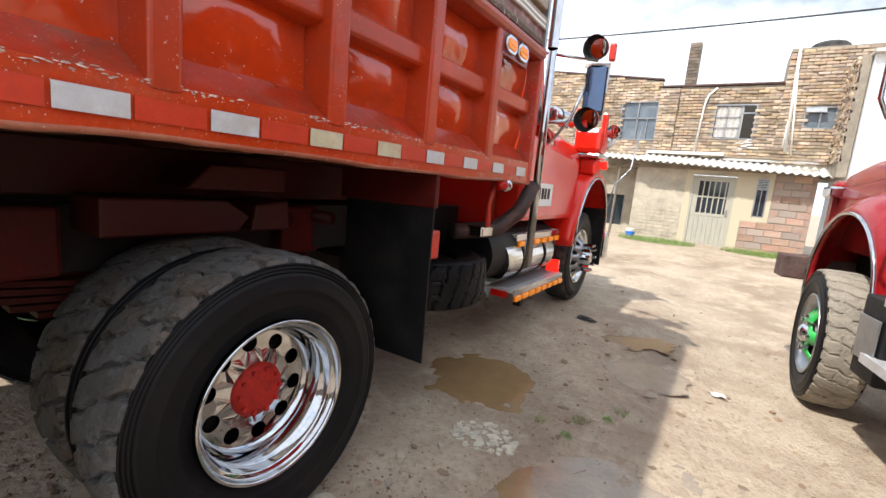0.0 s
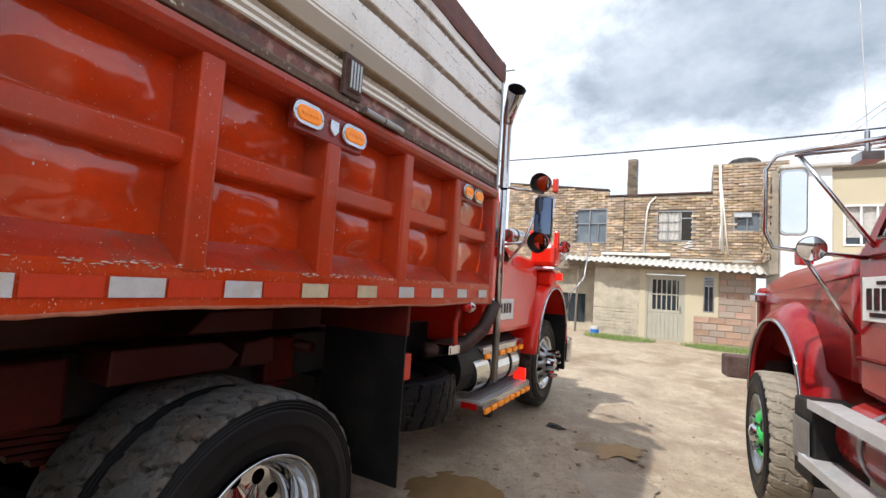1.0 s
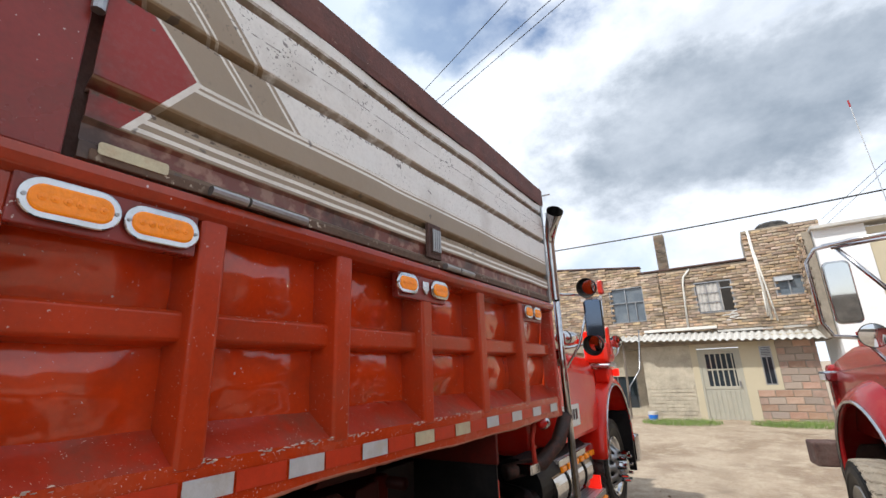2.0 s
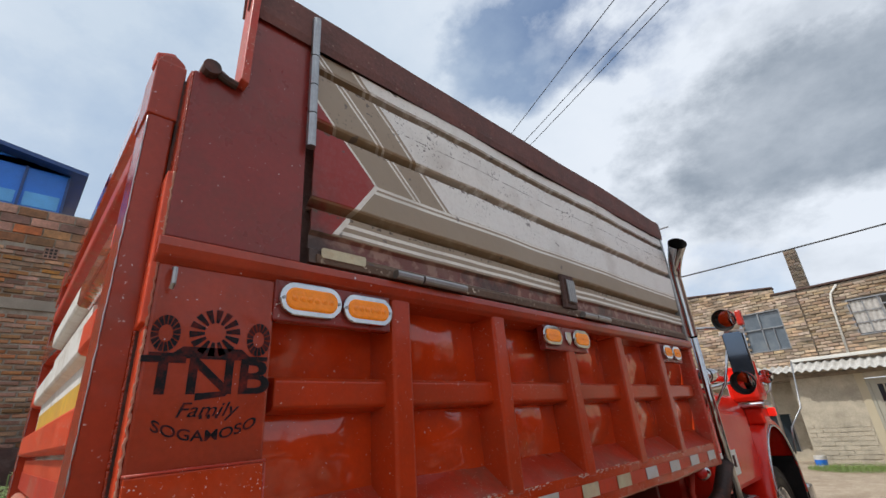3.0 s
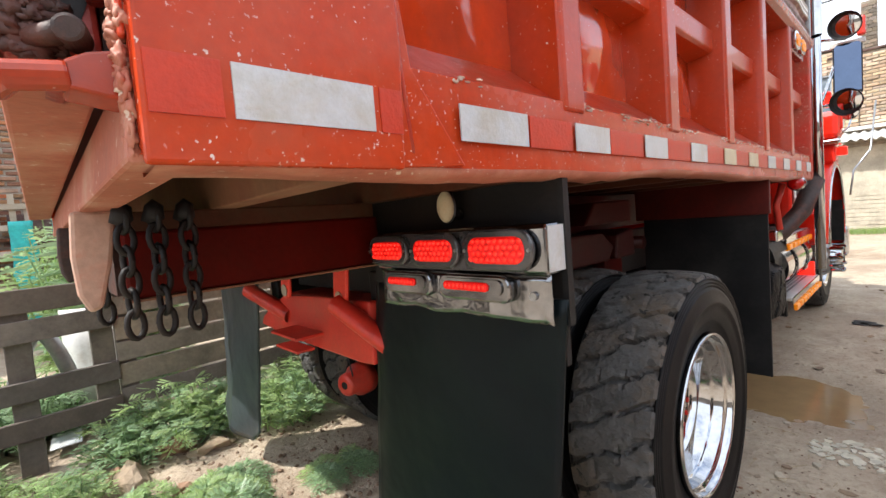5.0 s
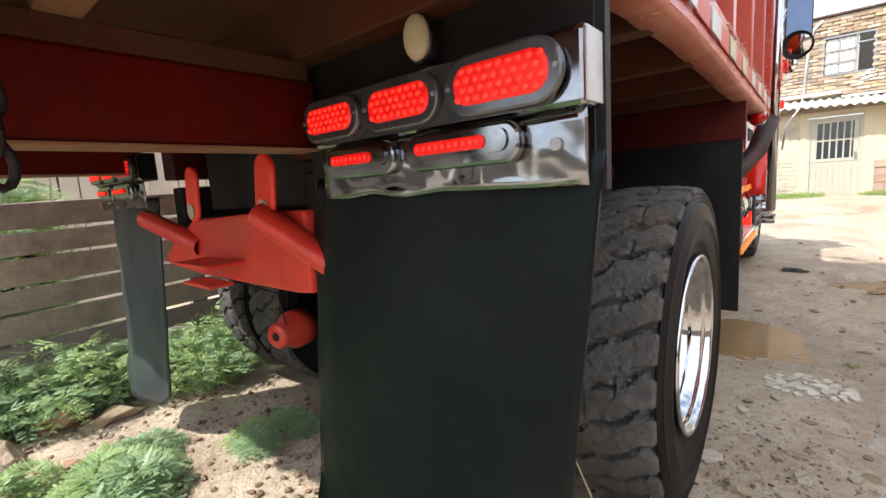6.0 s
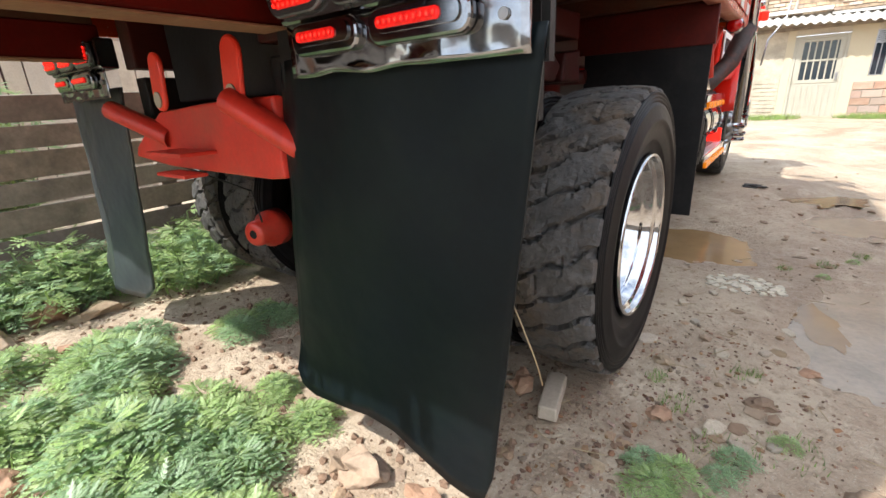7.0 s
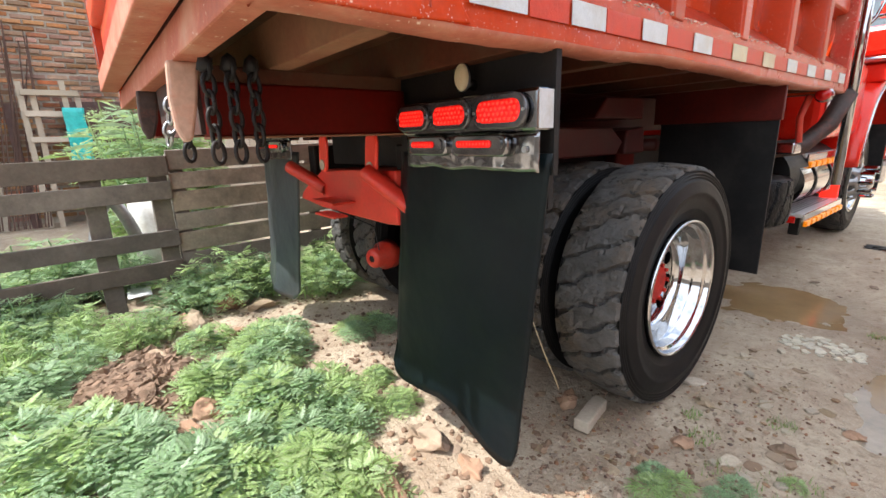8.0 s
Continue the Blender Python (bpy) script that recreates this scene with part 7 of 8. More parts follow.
# hollow block panel
blk = part("block_panel", Geo().box(1.24, 2.66, YF - 0.015, YF - 0.001, 0.2, 1.10).box(1.82, 2.66, YF - 0.015, YF - 0.001, 1.10, 2.34), "mortar", house, "panel of red hollow clay blocks")
brick_field(blk, 1.25, 2.65, 0.22, 1.10, 0.37, 0.174, 0.016, lambda u, o, z: (u, YF - 0.015 - o, z), ("block", "block", "block_grey", 0.3), singles=(0, 9, 0, 9), depth=0.016, jitter=0.003, seed=5)
brick_field(blk, 1.83, 2.65, 1.105, 2.34, 0.37, 0.174, 0.016, lambda u, o, z: (u, YF - 0.015 - o, z), ("block", "block", "block_grey", 0.6), singles=(0, 9, 0, 9), depth=0.016, jitter=0.003, seed=6)
# rough block work left of the door
blk2 = part("rough_panel", Geo().box(-1.44, -0.18, YF - 0.012, YF - 0.001, 0.2, 1.35), "stucco", house, "unrendered whitish stone patch")
brick_field(blk2, -1.42, -0.2, 0.25, 1.3, 0.30, 0.10, 0.012, lambda u, o, z: (u, YF - 0.012 - o, z), ("stucco", "stucco"), depth=0.014, jitter=0.008, seed=8)
# door
dr = part("door", Geo().box(0.02, 1.0, YF + 0.03, YF + 0.07, 0.27, 1.15), "door", house, "beige steel door with barred glass top")
part("door_frame", Geo().box(0.0, 0.06, YF - 0.005, YF + 0.10, 0.25, 2.2).box(0.96, 1.02, YF - 0.005, YF + 0.10, 0.25, 2.2).box(0.06, 0.96, YF - 0.005, YF + 0.10, 2.14, 2.2), "door", dr, bevel=0.006)
part("door_rail", Geo().box(0.06, 0.96, YF + 0.02, YF + 0.06, 1.12, 1.20).box(0.06, 0.16, YF + 0.02, YF + 0.06, 1.20, 2.14).box(0.86, 0.96, YF + 0.02, YF + 0.06, 1.20, 2.14).box(0.16, 0.86, YF + 0.02, YF + 0.06, 2.06, 2.14), "door", dr, bevel=0.006)
for k in range(6):
    part("door_bar", Geo().box(0.155 + 0.128 * k, 0.185 + 0.128 * k, YF + 0.025, YF + 0.045, 1.20, 2.06), "door", dr)
part("door_bar", Geo().box(0.16, 0.86, YF + 0.022, YF + 0.045, 1.62, 1.66), "door", dr)
part("glass_pane", Geo().box(0.14, 0.88, YF + 0.055, YF + 0.06, 1.18, 2.08), "glass", dr)
for k in range(7):
    part("door_flute", Geo().box(0.14 + 0.11 * k, 0.19 + 0.11 * k, YF + 0.015, YF + 0.03, 0.34, 1.08), "door", dr, bevel=0.005)
part("door_handle", Geo().box(0.88, 0.92, YF - 0.01, YF + 0.02, 1.18, 1.34), "steel", dr, bevel=0.004)
nw = part("narrow_window", Geo().box(1.30, 1.33, YF + 0.0, YF + 0.08, 1.22, 2.2).box(1.53, 1.56, YF, YF + 0.08, 1.22, 2.2).box(1.33, 1.53, YF, YF + 0.08, 1.22, 1.25).box(1.33, 1.53, YF, YF + 0.08, 2.17, 2.2).box(1.33, 1.53, YF + 0.01, YF + 0.05, 1.92, 1.95), "steel", house, "narrow barred window", m=pose(0.16, 0, 0))
part("glass_pane", Geo().box(1.33, 1.53, YF + 0.05, YF + 0.055, 1.25, 2.17), "glass", nw)
part("window_bar", Geo().box(1.42, 1.44, YF + 0.02, YF + 0.04, 1.25, 1.92), "steel", nw)
for k in range(5):
    part("vent_slat", Geo().box(1.33, 1.53, YF + 0.01, YF + 0.04, 1.96 + 0.042 * k, 1.985 + 0.042 * k), "steel", nw)
# recess at the left with window
part("recess_wall", wall_with_holes(-4.6, -1.45, 0.1, 2.9, YF + 0.9, YF + 1.0, [(-2.75, -1.85, 0.55, 1.5)]), "stucco", house, "shaded recess wall under the roof")
part("recess_window", Geo().box(-2.75, -1.85, YF + 0.96, YF + 0.97, 0.55, 1.5), "glass", house, "dark barred window in the recess")
for k in range(4):
    part("window_bar", Geo().box(-2.72 + 0.28 * k, -2.70 + 0.28 * k, YF + 0.90, YF + 0.92, 0.55, 1.5), "steel", house)
part("recess_side", Geo().box(-1.45, -1.35, YF + 0.14, YF + 0.9, 0.1, 2.6), "stucco", house)
part("lean_post", Geo().tube([(-1.95, YF - 0.15, 0.3), (-1.9, YF - 0.2, 2.5)], 0.035, 8), "wood", house, "weathered porch post")
part("floor_slab", Geo().box(-1.6, 2.9, YF - 0.25, YF + 0.2, 0.1, 0.29), "mortar", house, "low cement door step", bevel=0.01)


# corrugated porch roof
def corrugated(x0, x1, y0, y1, z0f, z1f, zb, amp=0.025, pitch=0.17):
    g = Geo()
    n = int((x1 - x0) / pitch * 10)
    rows = []
    for j in range(5):
        t = j / 4
        row = []
        for i in range(n + 1):
            x = x0 + (x1 - x0) * i / n
            zf = z0f + (z1f - z0f) * (x - x0) / (x1 - x0)
            row.append((x, y0 + (y1 - y0) * t, zf + zb * t + amp * math.sin(2 * math.pi * x / pitch)))
        rows.append(row)
    return g.sheet(rows)


part("porch_roof", corrugated(-1.35, 2.98, YF - 0.50, YU, 2.50, 2.30, 0.27), "roofing", house, "grey corrugated fibre-cement porch roof", smooth=True, solid=0.012)
part("porch_roof", corrugated(-2.5, -1.2, YF - 0.42, YU + 0.3, 2.56, 2.50, 0.25), "roofing", house, smooth=True, solid=0.012)
part("roof_batten", Geo().box(-1.35, 0.6, YU - 0.14, YU - 0.02, 2.78, 2.86), "pvc", house, "pale ridge board", bevel=0.01)
part("roof_batten", Geo().box(0.6, 2.9, YU - 0.12, YU - 0.02, 2.66, 2.72), "roofing", house, bevel=0.01)
part("roof_beam", Geo().box(-2.4, 2.6, YF - 0.05, YF + 0.05, 2.34, 2.42), "wood", house)


def roof_line(x):
    if x < -1.2:
        return 5.25 - 0.13 * (x + 4.2) if x > -4.2 else 5.25
    if x < 1.66:
        return 4.66
    return 5.52


UPH = [(0.21, 1.18, 3.24, 4.16), (-2.26, -1.22, 3.16, 4.28), (2.16, 2.80, 3.52, 4.06)]
g = wall_with_holes(-4.6, -1.2, 2.3, 4.80, YU, YU + 0.2, UPH)
g.v = [(x, y, z if z < 4.7 else roof_line(x) - 0.02) for x, y, z in g.v]
up = part("upper_wall", g, "mortar_dark", house, "bare yellow brick upper wall")
g = wall_with_holes(-1.2, 1.66, 2.3, 4.64, YU + 0.001, YU + 0.2, UPH)
up2 = part("upper_wall", g, "mortar_dark", house, "bare yellow brick upper wall")
g = wall_with_holes(1.66, 3.42, 2.3, 5.48, YU - 0.10, YU + 1.4, UPH[2:])
up3 = part("stair_tower", g, "mortar_dark", house, "brick stair tower with water tank on top")
BW = dict(bl=0.245, bh=0.080, joint=0.017, mats=("brick_y", "brick_y_ob"), depth=0.03, jitter=0.021)
brick_field(up, -4.6, -1.2, 2.6, 5.3, put=lambda u, o, z: (u, YU - o, z), holes=UPH, top=roof_line, seed=11, **BW)
brick_field(up2, -1.2, 1.66, 2.75, 4.68, put=lambda u, o, z: (u, YU - o, z), holes=UPH, singles=(-1.2, 1.66, 3.0, 4.7), top=roof_line, seed=12, **BW)
brick_field(up3, 1.66, 3.42, 2.65, 5.52, put=lambda u, o, z: (u, YU - 0.10 - o, z), holes=UPH, singles=(1.6, 3.5, 3.2, 5.5), top=roof_line, seed=13, **BW)
side_w = part("return_wall", Geo().box(2.84, 3.02, 13.2, YU - 0.1, 2.3, 4.9), "mortar_dark", house, "brick return wall")
brick_field(side_w, 13.2, YU - 0.12, 2.65, 4.9, put=lambda u, o, z: (2.84 - o, u, z), seed=14, **BW)
part("wall_cap", Geo().box(-1.3, 1.7, YU - 0.05, YU + 0.25, 4.66, 4.71), "board", house, "dark uneven wall cap", bevel=0.01)
part("wall_cap", Geo().prism([(-4.6, 5.26), (-1.2, 4.87), (-1.2, 4.91), (-4.6, 5.31)], 1, YU - 0.04, YU + 0.24), "board", house)
ch = part("chimney", Geo().box(-0.66, -0.38, YU + 0.0, YU + 0.3, 4.5, 5.85), "mortar_dark", house, "slim sooty brick chimney")
brick_field(ch, -0.66, -0.38, 4.66, 5.84, 0.14, 0.088, 0.012, lambda u, o, z: (u, YU - o, z), ("brick_g", "brick_g"), depth=0.02, seed=15)
pr = part("pier", Geo().box(-1.22, -0.72, YU - 0.07, YU, 2.8, 4.62), "mortar_dark", house, "shallow brick pier")
brick_field(pr, -1.215, -0.725, 2.82, 4.6, put=lambda u, o, z: (u, YU - 0.07 - o, z), seed=16, **BW)
tank = part("water_tank", Geo().tube([(2.46, YU + 0.55, 5.47), (2.46, YU + 0.55, 5.66), (2.46, YU + 0.55, 5.72), (2.46, YU + 0.55, 5.76)], [0.40, 0.40, 0.33, 0.14], 28), "rubber", house, "black roof water tank")
for pts, r in (([(1.92, YU - 0.14, 2.9), (1.82, YU - 0.15, 5.45)], 0.035), ([(2.05, YU - 0.14, 2.85), (1.98, YU - 0.14, 3.6), (1.80, YU - 0.14, 5.5)], 0.022), ([(-0.13, YU - 0.05, 2.85), (-0.06, YU - 0.06, 4.15), (0.0, YU - 0.05, 4.4), (0.18, YU - 0.04, 4.6)], 0.028), ([(1.86, YU - 0.13, 3.75), (1.85, YU - 0.13, 3.0)], 0.02)):
    part("drain_pipe", Geo().tube(pts, r, 8), "pvc", house, "white drain pipe", smooth=True)
g = Geo()
rs = random.Random(41)
for k in range(9):
    sx, sz, sw = rs.uniform(0.72, 1.1), 2.98 + 0.03 * k, rs.uniform(0.08, 0.3)
    g.prism([(sx, sz), (sx + sw, sz + rs.uniform(-0.01, 0.01)), (sx + sw * 0.9, sz + 0.022), (sx + sw * 0.3, sz + 0.028)], 1, YU - 0.056 - 0.001 * (k % 3), YU - 0.03)
part("sill_stain", g, "white", house, "white paint smear under the window")
for (x0, x1, z0, z1), kind in zip(UPH, ("open", "blue", "vent")):
    f = Geo().box(x0, x0 + 0.03, YU - 0.02, YU + 0.08, z0, z1).box(x1 - 0.03, x1, YU - 0.02, YU + 0.08, z0, z1).box(x0 + 0.03, x1 - 0.03, YU - 0.02, YU + 0.08, z0, z0 + 0.03).box(x0 + 0.03, x1 - 0.03, YU - 0.02, YU + 0.08, z1 - 0.03, z1)
    yo = -0.10 if kind == "vent" else 0.0
    wd = part("window", f, "steel", house, "steel window frame, %s" % {"open": "one leaf open with curtain", "blue": "dark bluish glass", "vent": "top vent open"}[kind], m=pose(0, yo, 0))
    if kind == "open":
        part("glass_pane", Geo().box(x0 + 0.03, x0 + 0.60, YU + 0.05, YU + 0.055, z0 + 0.03, z1 - 0.03), "glass", wd)
        g = Geo()
        g.sheet([[(x0 + 0.05 + 0.62 * i / 40, YU + 0.03 + 0.012 * math.sin(i * 0.9), zz) for zz in (z0 + 0.05, z1 - 0.05)] for i in range(41)])
        part("curtain", g, "curtain", wd, "grey lace curtain", smooth=True)
        part("mullion", Geo().box(x0 + 0.61, x0 + 0.64, YU, YU + 0.06, z0, z1).box(x0 + 0.30, x0 + 0.32, YU, YU + 0.02, z0, z1).box(x0, x0 + 0.62, YU, YU + 0.02, z0 + 0.3, z0 + 0.32).box(x0, x0 + 0.62, YU, YU + 0.02, z0 + 0.58, z0 + 0.60).box(x0 + 0.64, x1, YU, YU + 0.05, z1 - 0.24, z1 - 0.21), "steel", wd)
        part("room_back", Geo().box(x0 - 0.3, x1 + 0.3, YU + 1.2, YU + 1.25, z0 - 0.3, z1 + 0.3), "dark_room", wd)
    elif kind == "blue":
        part("glass_pane", Geo().box(x0 + 0.03, x1 - 0.03, YU + 0.04, YU + 0.045, z0 + 0.03, z1 - 0.03), "glass_old", wd)
        part("mullion", Geo().box(x0 + 0.48, x0 + 0.51, YU - 0.01, YU + 0.05, z0, z1).box(x0, x1, YU - 0.01, YU + 0.05, z0 + 0.62, z0 + 0.65).box(x0 + 0.76, x0 + 0.78, YU - 0.01, YU + 0.05, z0, z0 + 0.62), "steel", wd)
    else:
        part("glass_pane", Geo().box(x0 + 0.03, x1 - 0.03, YU + 0.04, YU + 0.045, z0 + 0.03, z1 - 0.03), "glass_old", wd)
        part("mullion", Geo().box(x0 + 0.31, x0 + 0.34, YU - 0.01, YU + 0.05, z0, z1), "steel", wd)
        part("vent_leaf", Geo().box(x0 + 0.02, x0 + 0.42, -0.01, 0.01, -0.16, 0.0, m=pose(0, YU - 0.01, z1 - 0.02, -35)), "steel", wd)
bk = tagged(part("bucket", Geo().tube([(-1.15, 13.55, 0.29), (-1.15, 13.55, 0.56)], [0.11, 0.13], 20), "white"), "white plastic bucket with blue label by the porch", "bucket")
part("label", Geo().tube([(-1.15, 13.55, 0.36), (-1.15, 13.55, 0.48)], [0.1165, 0.1255], 20, False), "blue", bk)

nb = thing("white_house", "white and cream rendered neighbouring house", "house", m=pose(-0.20, 0, 0))
part("white_wall", Geo().box(3.40, 4.35, 13.0, 13.3, 0.1, 4.85), "whitewall", nb, "white rendered wall")
part("white_wall", Geo().box(3.40, 3.55, 13.3, 15.5, 0.1, 4.85), "whitewall", nb)
part("cream_wall", wall_with_holes(4.35, 9.5, 0.1, 4.75, 13.05, 13.3, [(4.55, 5.45, 3.0, 3.95)]), "cream", nb, "cream rendered upper wall")
part("roof_edge", Geo().box(3.35, 9.6, 12.85, 13.5, 4.85, 4.93), "roofing", nb, bevel=0.01)
wd = part("window", Geo().box(4.55, 4.59, 13.03, 13.12, 3.0, 3.95).box(5.41, 5.45, 13.03, 13.12, 3.0, 3.95).box(4.59, 5.41, 13.03, 13.12, 3.0, 3.04).box(4.59, 5.41, 13.03, 13.12, 3.91, 3.95), "whitewall", nb, "white framed window with curtain")
for x in (4.85, 5.13):
    part("mullion", Geo().box(x, x + 0.03, 13.03, 13.1, 3.04, 3.91), "whitewall", wd)
part("glass_pane", Geo().box(4.59, 5.41, 13.13, 13.135, 3.04, 3.91), "glass", wd)
part("curtain", Geo().sheet([[(4.6 + 0.8 * i / 30, 13.12 + 0.006 * math.sin(i), zz) for zz in (3.2, 3.9)] for i in range(31)]), "curtain", wd)

# ---- brick building behind the fence ----
XL = -9.0
lb = thing("brick_building", "tall bare red brick wall with blue roof room", "building")
wl_ = part("side_wall", Geo().box(XL - 0.3, XL, -12, 9, 0.0, 6.05), "mortar_pale", lb, "bare brick side wall with cement band")
band = lambda u: 4.26
brick_field(wl_, -5.2, 2.5, 0.15, 4.18, 0.27, 0.084, 0.028, lambda u, o, z: (XL + o, u, z), ("brick", "brick_ob"), singles=(-2.6, -0.4, 2.4, 4.2), depth=0.03, jitter=0.02, seed=21)
brick_field(wl_, -5.2, 2.5, 4.36, 5.35, 0.27, 0.084, 0.028, lambda u, o, z: (XL + o, u, z), ("brick", "brick_ob"), depth=0.03, jitter=0.022, seed=22)
brick_field(wl_, -5.2, 2.5, 5.36, 6.05, 0.40, 0.17, 0.025, lambda u, o, z: (XL + o, u, z), ("brick", "brick_ob"), depth=0.03, jitter=0.010, seed=23)
part("cement_band", Geo().box(XL, XL + 0.045, -12, 9, 4.17, 4.36), "mortar", lb, "grey cement band", bevel=0.01)
part("vent_brick", Geo().box(XL + 0.02, XL + 0.05, -0.93, -0.72, 5.12, 5.34), "brick", lb)
# black boxes on the brick's face stand for the shade inside its holes
for i in range(3):
    for k in range(3):
        part("vent_hole", Geo().box(XL + 0.05, XL + 0.054, -0.91 + 0.062 * i, -0.87 + 0.062 * i, 5.145 + 0.062 * k, 5.185 + 0.062 * k), "black", lb)
rm = part("roof_room", Geo().box(XL - 2.0, XL - 0.15, -9, -0.75, 6.05, 6.10), "blue_dark", lb, "blue sheeted roof-top room")
part("sheet_wall", Geo().box(XL - 0.14, XL - 0.12, -9, -0.85, 6.10, 7.02), "blue", rm, "translucent blue plastic sheet wall")
part("sheet_wall", Geo().box(XL - 2.0, XL - 0.14, -0.87, -0.85, 6.10, 6.85), "blue", rm)
for k in range(13):
    y = -0.86 - 0.62 * k
    part("room_post", Geo().box(XL - 0.12, XL - 0.08, y - 0.02, y + 0.02, 6.05, 6.85 + 0.22 * min(k, 8) / 4), "blue_dark", rm)
    if k < 12:
        part("pale_pane", Geo().box(XL - 0.119, XL - 0.11, y - 0.56, y - 0.06, 6.12, 6.40 - 0.03 * (k % 3)), "blue_light", rm, "pale sheet showing the sky")
g = Geo().prism([(-9.2, 8.35), (-0.60, 6.86), (-0.60, 6.94), (-9.2, 8.43)], 0, XL - 2.2, XL + 0.15)
part("room_roof", g, "blue_dark", rm, "dark blue sloping roof sheet")
g = Geo().prism([(-9.0, 7.02), (-0.86, 7.02), (-0.86, 6.88), (-9.0, 8.33)], 0, XL - 0.14, XL - 0.12)
part("sheet_gable", g, "blue", rm)

# things leaning on the wall
fr = thing("wooden_ladder", "pale wooden frame leaning with a teal sheet", "ladder")
for y, z1 in ((-1.50, 2.2), (-1.36, 2.1), (-0.98, 2.25), (-0.82, 2.1)):
    part("upright", Geo().box(-8.42, -8.36, y - 0.035, y + 0.035, 0.05, z1), "wood_pale", fr, m=pose(0, 0, 0, 1.5 * (y + 1.2)))
for z in (0.55, 0.85, 1.35, 1.72, 2.02):
    part("rung", Geo().box(-8.36, -8.31, -1.48, -0.82, z, z + 0.08), "wood_pale", fr, bevel=0.004)
g = Geo()
rows = []
for i in range(20):
    t = i / 19
    rows.append([(-8.28 + 0.03 * noise.noise(Vector((k * 0.8, t * 6, 1))), -1.05 + 0.26 * k / 8 + 0.05 * noise.noise(Vector((t * 5, k, 2))), 1.85 - 1.5 * t) for k in range(9)])
part("sheet", g.sheet(rows), "tarp", fr, "crumpled teal plastic sheet", smooth=True, solid=0.004)
for k in range(14):
    y = -1.95 + 0.045 * k + rand(-0.02, 0.02)
    tp = rand(2.4, 3.4)
    g = Geo().tube([(-8.3 + rand(0, 0.1), y - 0.12, 0.1), (-8.7, y + rand(-0.05, 0.1), tp * 0.6), (-8.9, y + rand(0, 0.2), tp)], 0.010, 5)
    tagged(part("steel_rod", g, "rust"), "rusty reinforcing rod leaning on brick wall", "steel rod", "rods leaning on the wall")
for y, w, h, mt, lab in ((-2.05, 0.16, 2.35, "wood", "grey weathered plank leaning on the wall"), (-2.45, 0.40, 2.0, "wood_pale", "pale board leaning on the wall"), (-1.68, 0.10, 1.9, "board", "dark plank leaning on the wall"), (-0.6, 0.9, 1.95, "board", "dark sheet leaning on the brick wall")):
    tagged(part("plank", Geo().box(-0.02, 0.02, -w / 2, w / 2, 0, h), mt, bevel=0.004, m=pose(-8.55, y, 0.05, rand(-2, 2), -8, 0)), lab, "plank", "planks on the wall")

# ---- fence ----
XF = -3.1
fence = thing("rail_fence", "weathered grey timber rail fence along the yard", "fence", m=pose(0, 0, 0.035))
for y in (-0.54, -0.93, -1.55, -2.4, -3.2):
    part("post", Geo().box(XF - 0.09, XF - 0.02, y - 0.06, y + 0.06, -0.1, 1.0), "wood_backlit", fence, bevel=0.006)
for z0, z1, s in ((0.97, 1.11, 0.02), (0.77, 0.90, 0.05), (0.44, 0.56, 0.03), (0.22, 0.34, 0.02)):
    g = Geo().add([(XF + dx, y, z + (s if y > -1 else 0) + 0.01 * k) for k, y in enumerate((-3.6, -0.47)) for dx in (-0.02, 0.02) for z in (z0, z1)], [(0, 1, 3, 2), (4, 6, 7, 5), (0, 4, 5, 1), (2, 3, 7, 6), (0, 2, 6, 4), (1, 5, 7, 3)])
    part("rail", g, "wood_backlit", fence, bevel=0.004)
pl = thing("plank_fence", "grey horizontal plank fence with gaps", "fence", m=pose(0, 0, 0.035))
zz = 0.28
k = 0
while zz < 1.15:
    h = 0.125 + 0.02 * (k % 2)
    g = Geo().add([(XF - 0.02 + dx, y, z + 0.05 * (i == 1) + rand(-0.004, 0.004)) for i, y in enumerate((-0.47, 3.0)) for dx in (-0.015, 0.015) for z in (zz, zz + h)], [(0, 1, 3, 2), (4, 6, 7, 5), (0, 4, 5, 1), (2, 3, 7, 6), (0, 2, 6, 4), (1, 5, 7, 3)])
    part("plank", g, "wood", pl, bevel=0.003)
    zz += h + 0.018
    k += 1
for y in (-0.42, 0.62, 1.7, 2.8):
    part("post", Geo().box(XF - 0.10, XF - 0.04, y - 0.05, y + 0.05, -0.1, 1.15), "wood", pl)
tagged(part("pale_sheet", Geo().sheet([[(-3.75 + 0.25 * u + 0.03 * noise.noise(Vector((u * 3, v * 3, 5))), -0.72 + 0.35 * u, 0.25 + 0.7 * v) for u in (0, 0.3, 0.6, 1)] for v in (0, 0.3, 0.6, 1)]), "white", solid=0.01, smooth=True), "pale grey panel leaning behind the fence", "panel")
tagged(part("plastic_sheet", Geo().sheet([[(-3.85 + 0.60 * u, -0.83 + 0.16 * v - 0.03 * u, 0.10 + 0.012 * noise.noise(Vector((u * 4, v * 4, 3))) + 0.03 * u) for u in (0, 0.2, 0.4, 0.6, 0.8, 1)] for v in (0, 0.3, 0.6, 1)]), "tape", solid=0.004, smooth=True), "pale grey plastic sheet lying among the weeds", "sheet")
tagged(part("grey_hose", Geo().tube([(-3.5, -1.0 + 0.3 * t, 0.45 + 0.4 * math.sin(3 * t)) for t in [i / 12 for i in range(13)]], 0.045, 10), "steel", smooth=True), "grey pipe bend among weeds", "pipe")
shed = thing("board_shed", "grey weathered vertical board shed behind the fence", "shed")
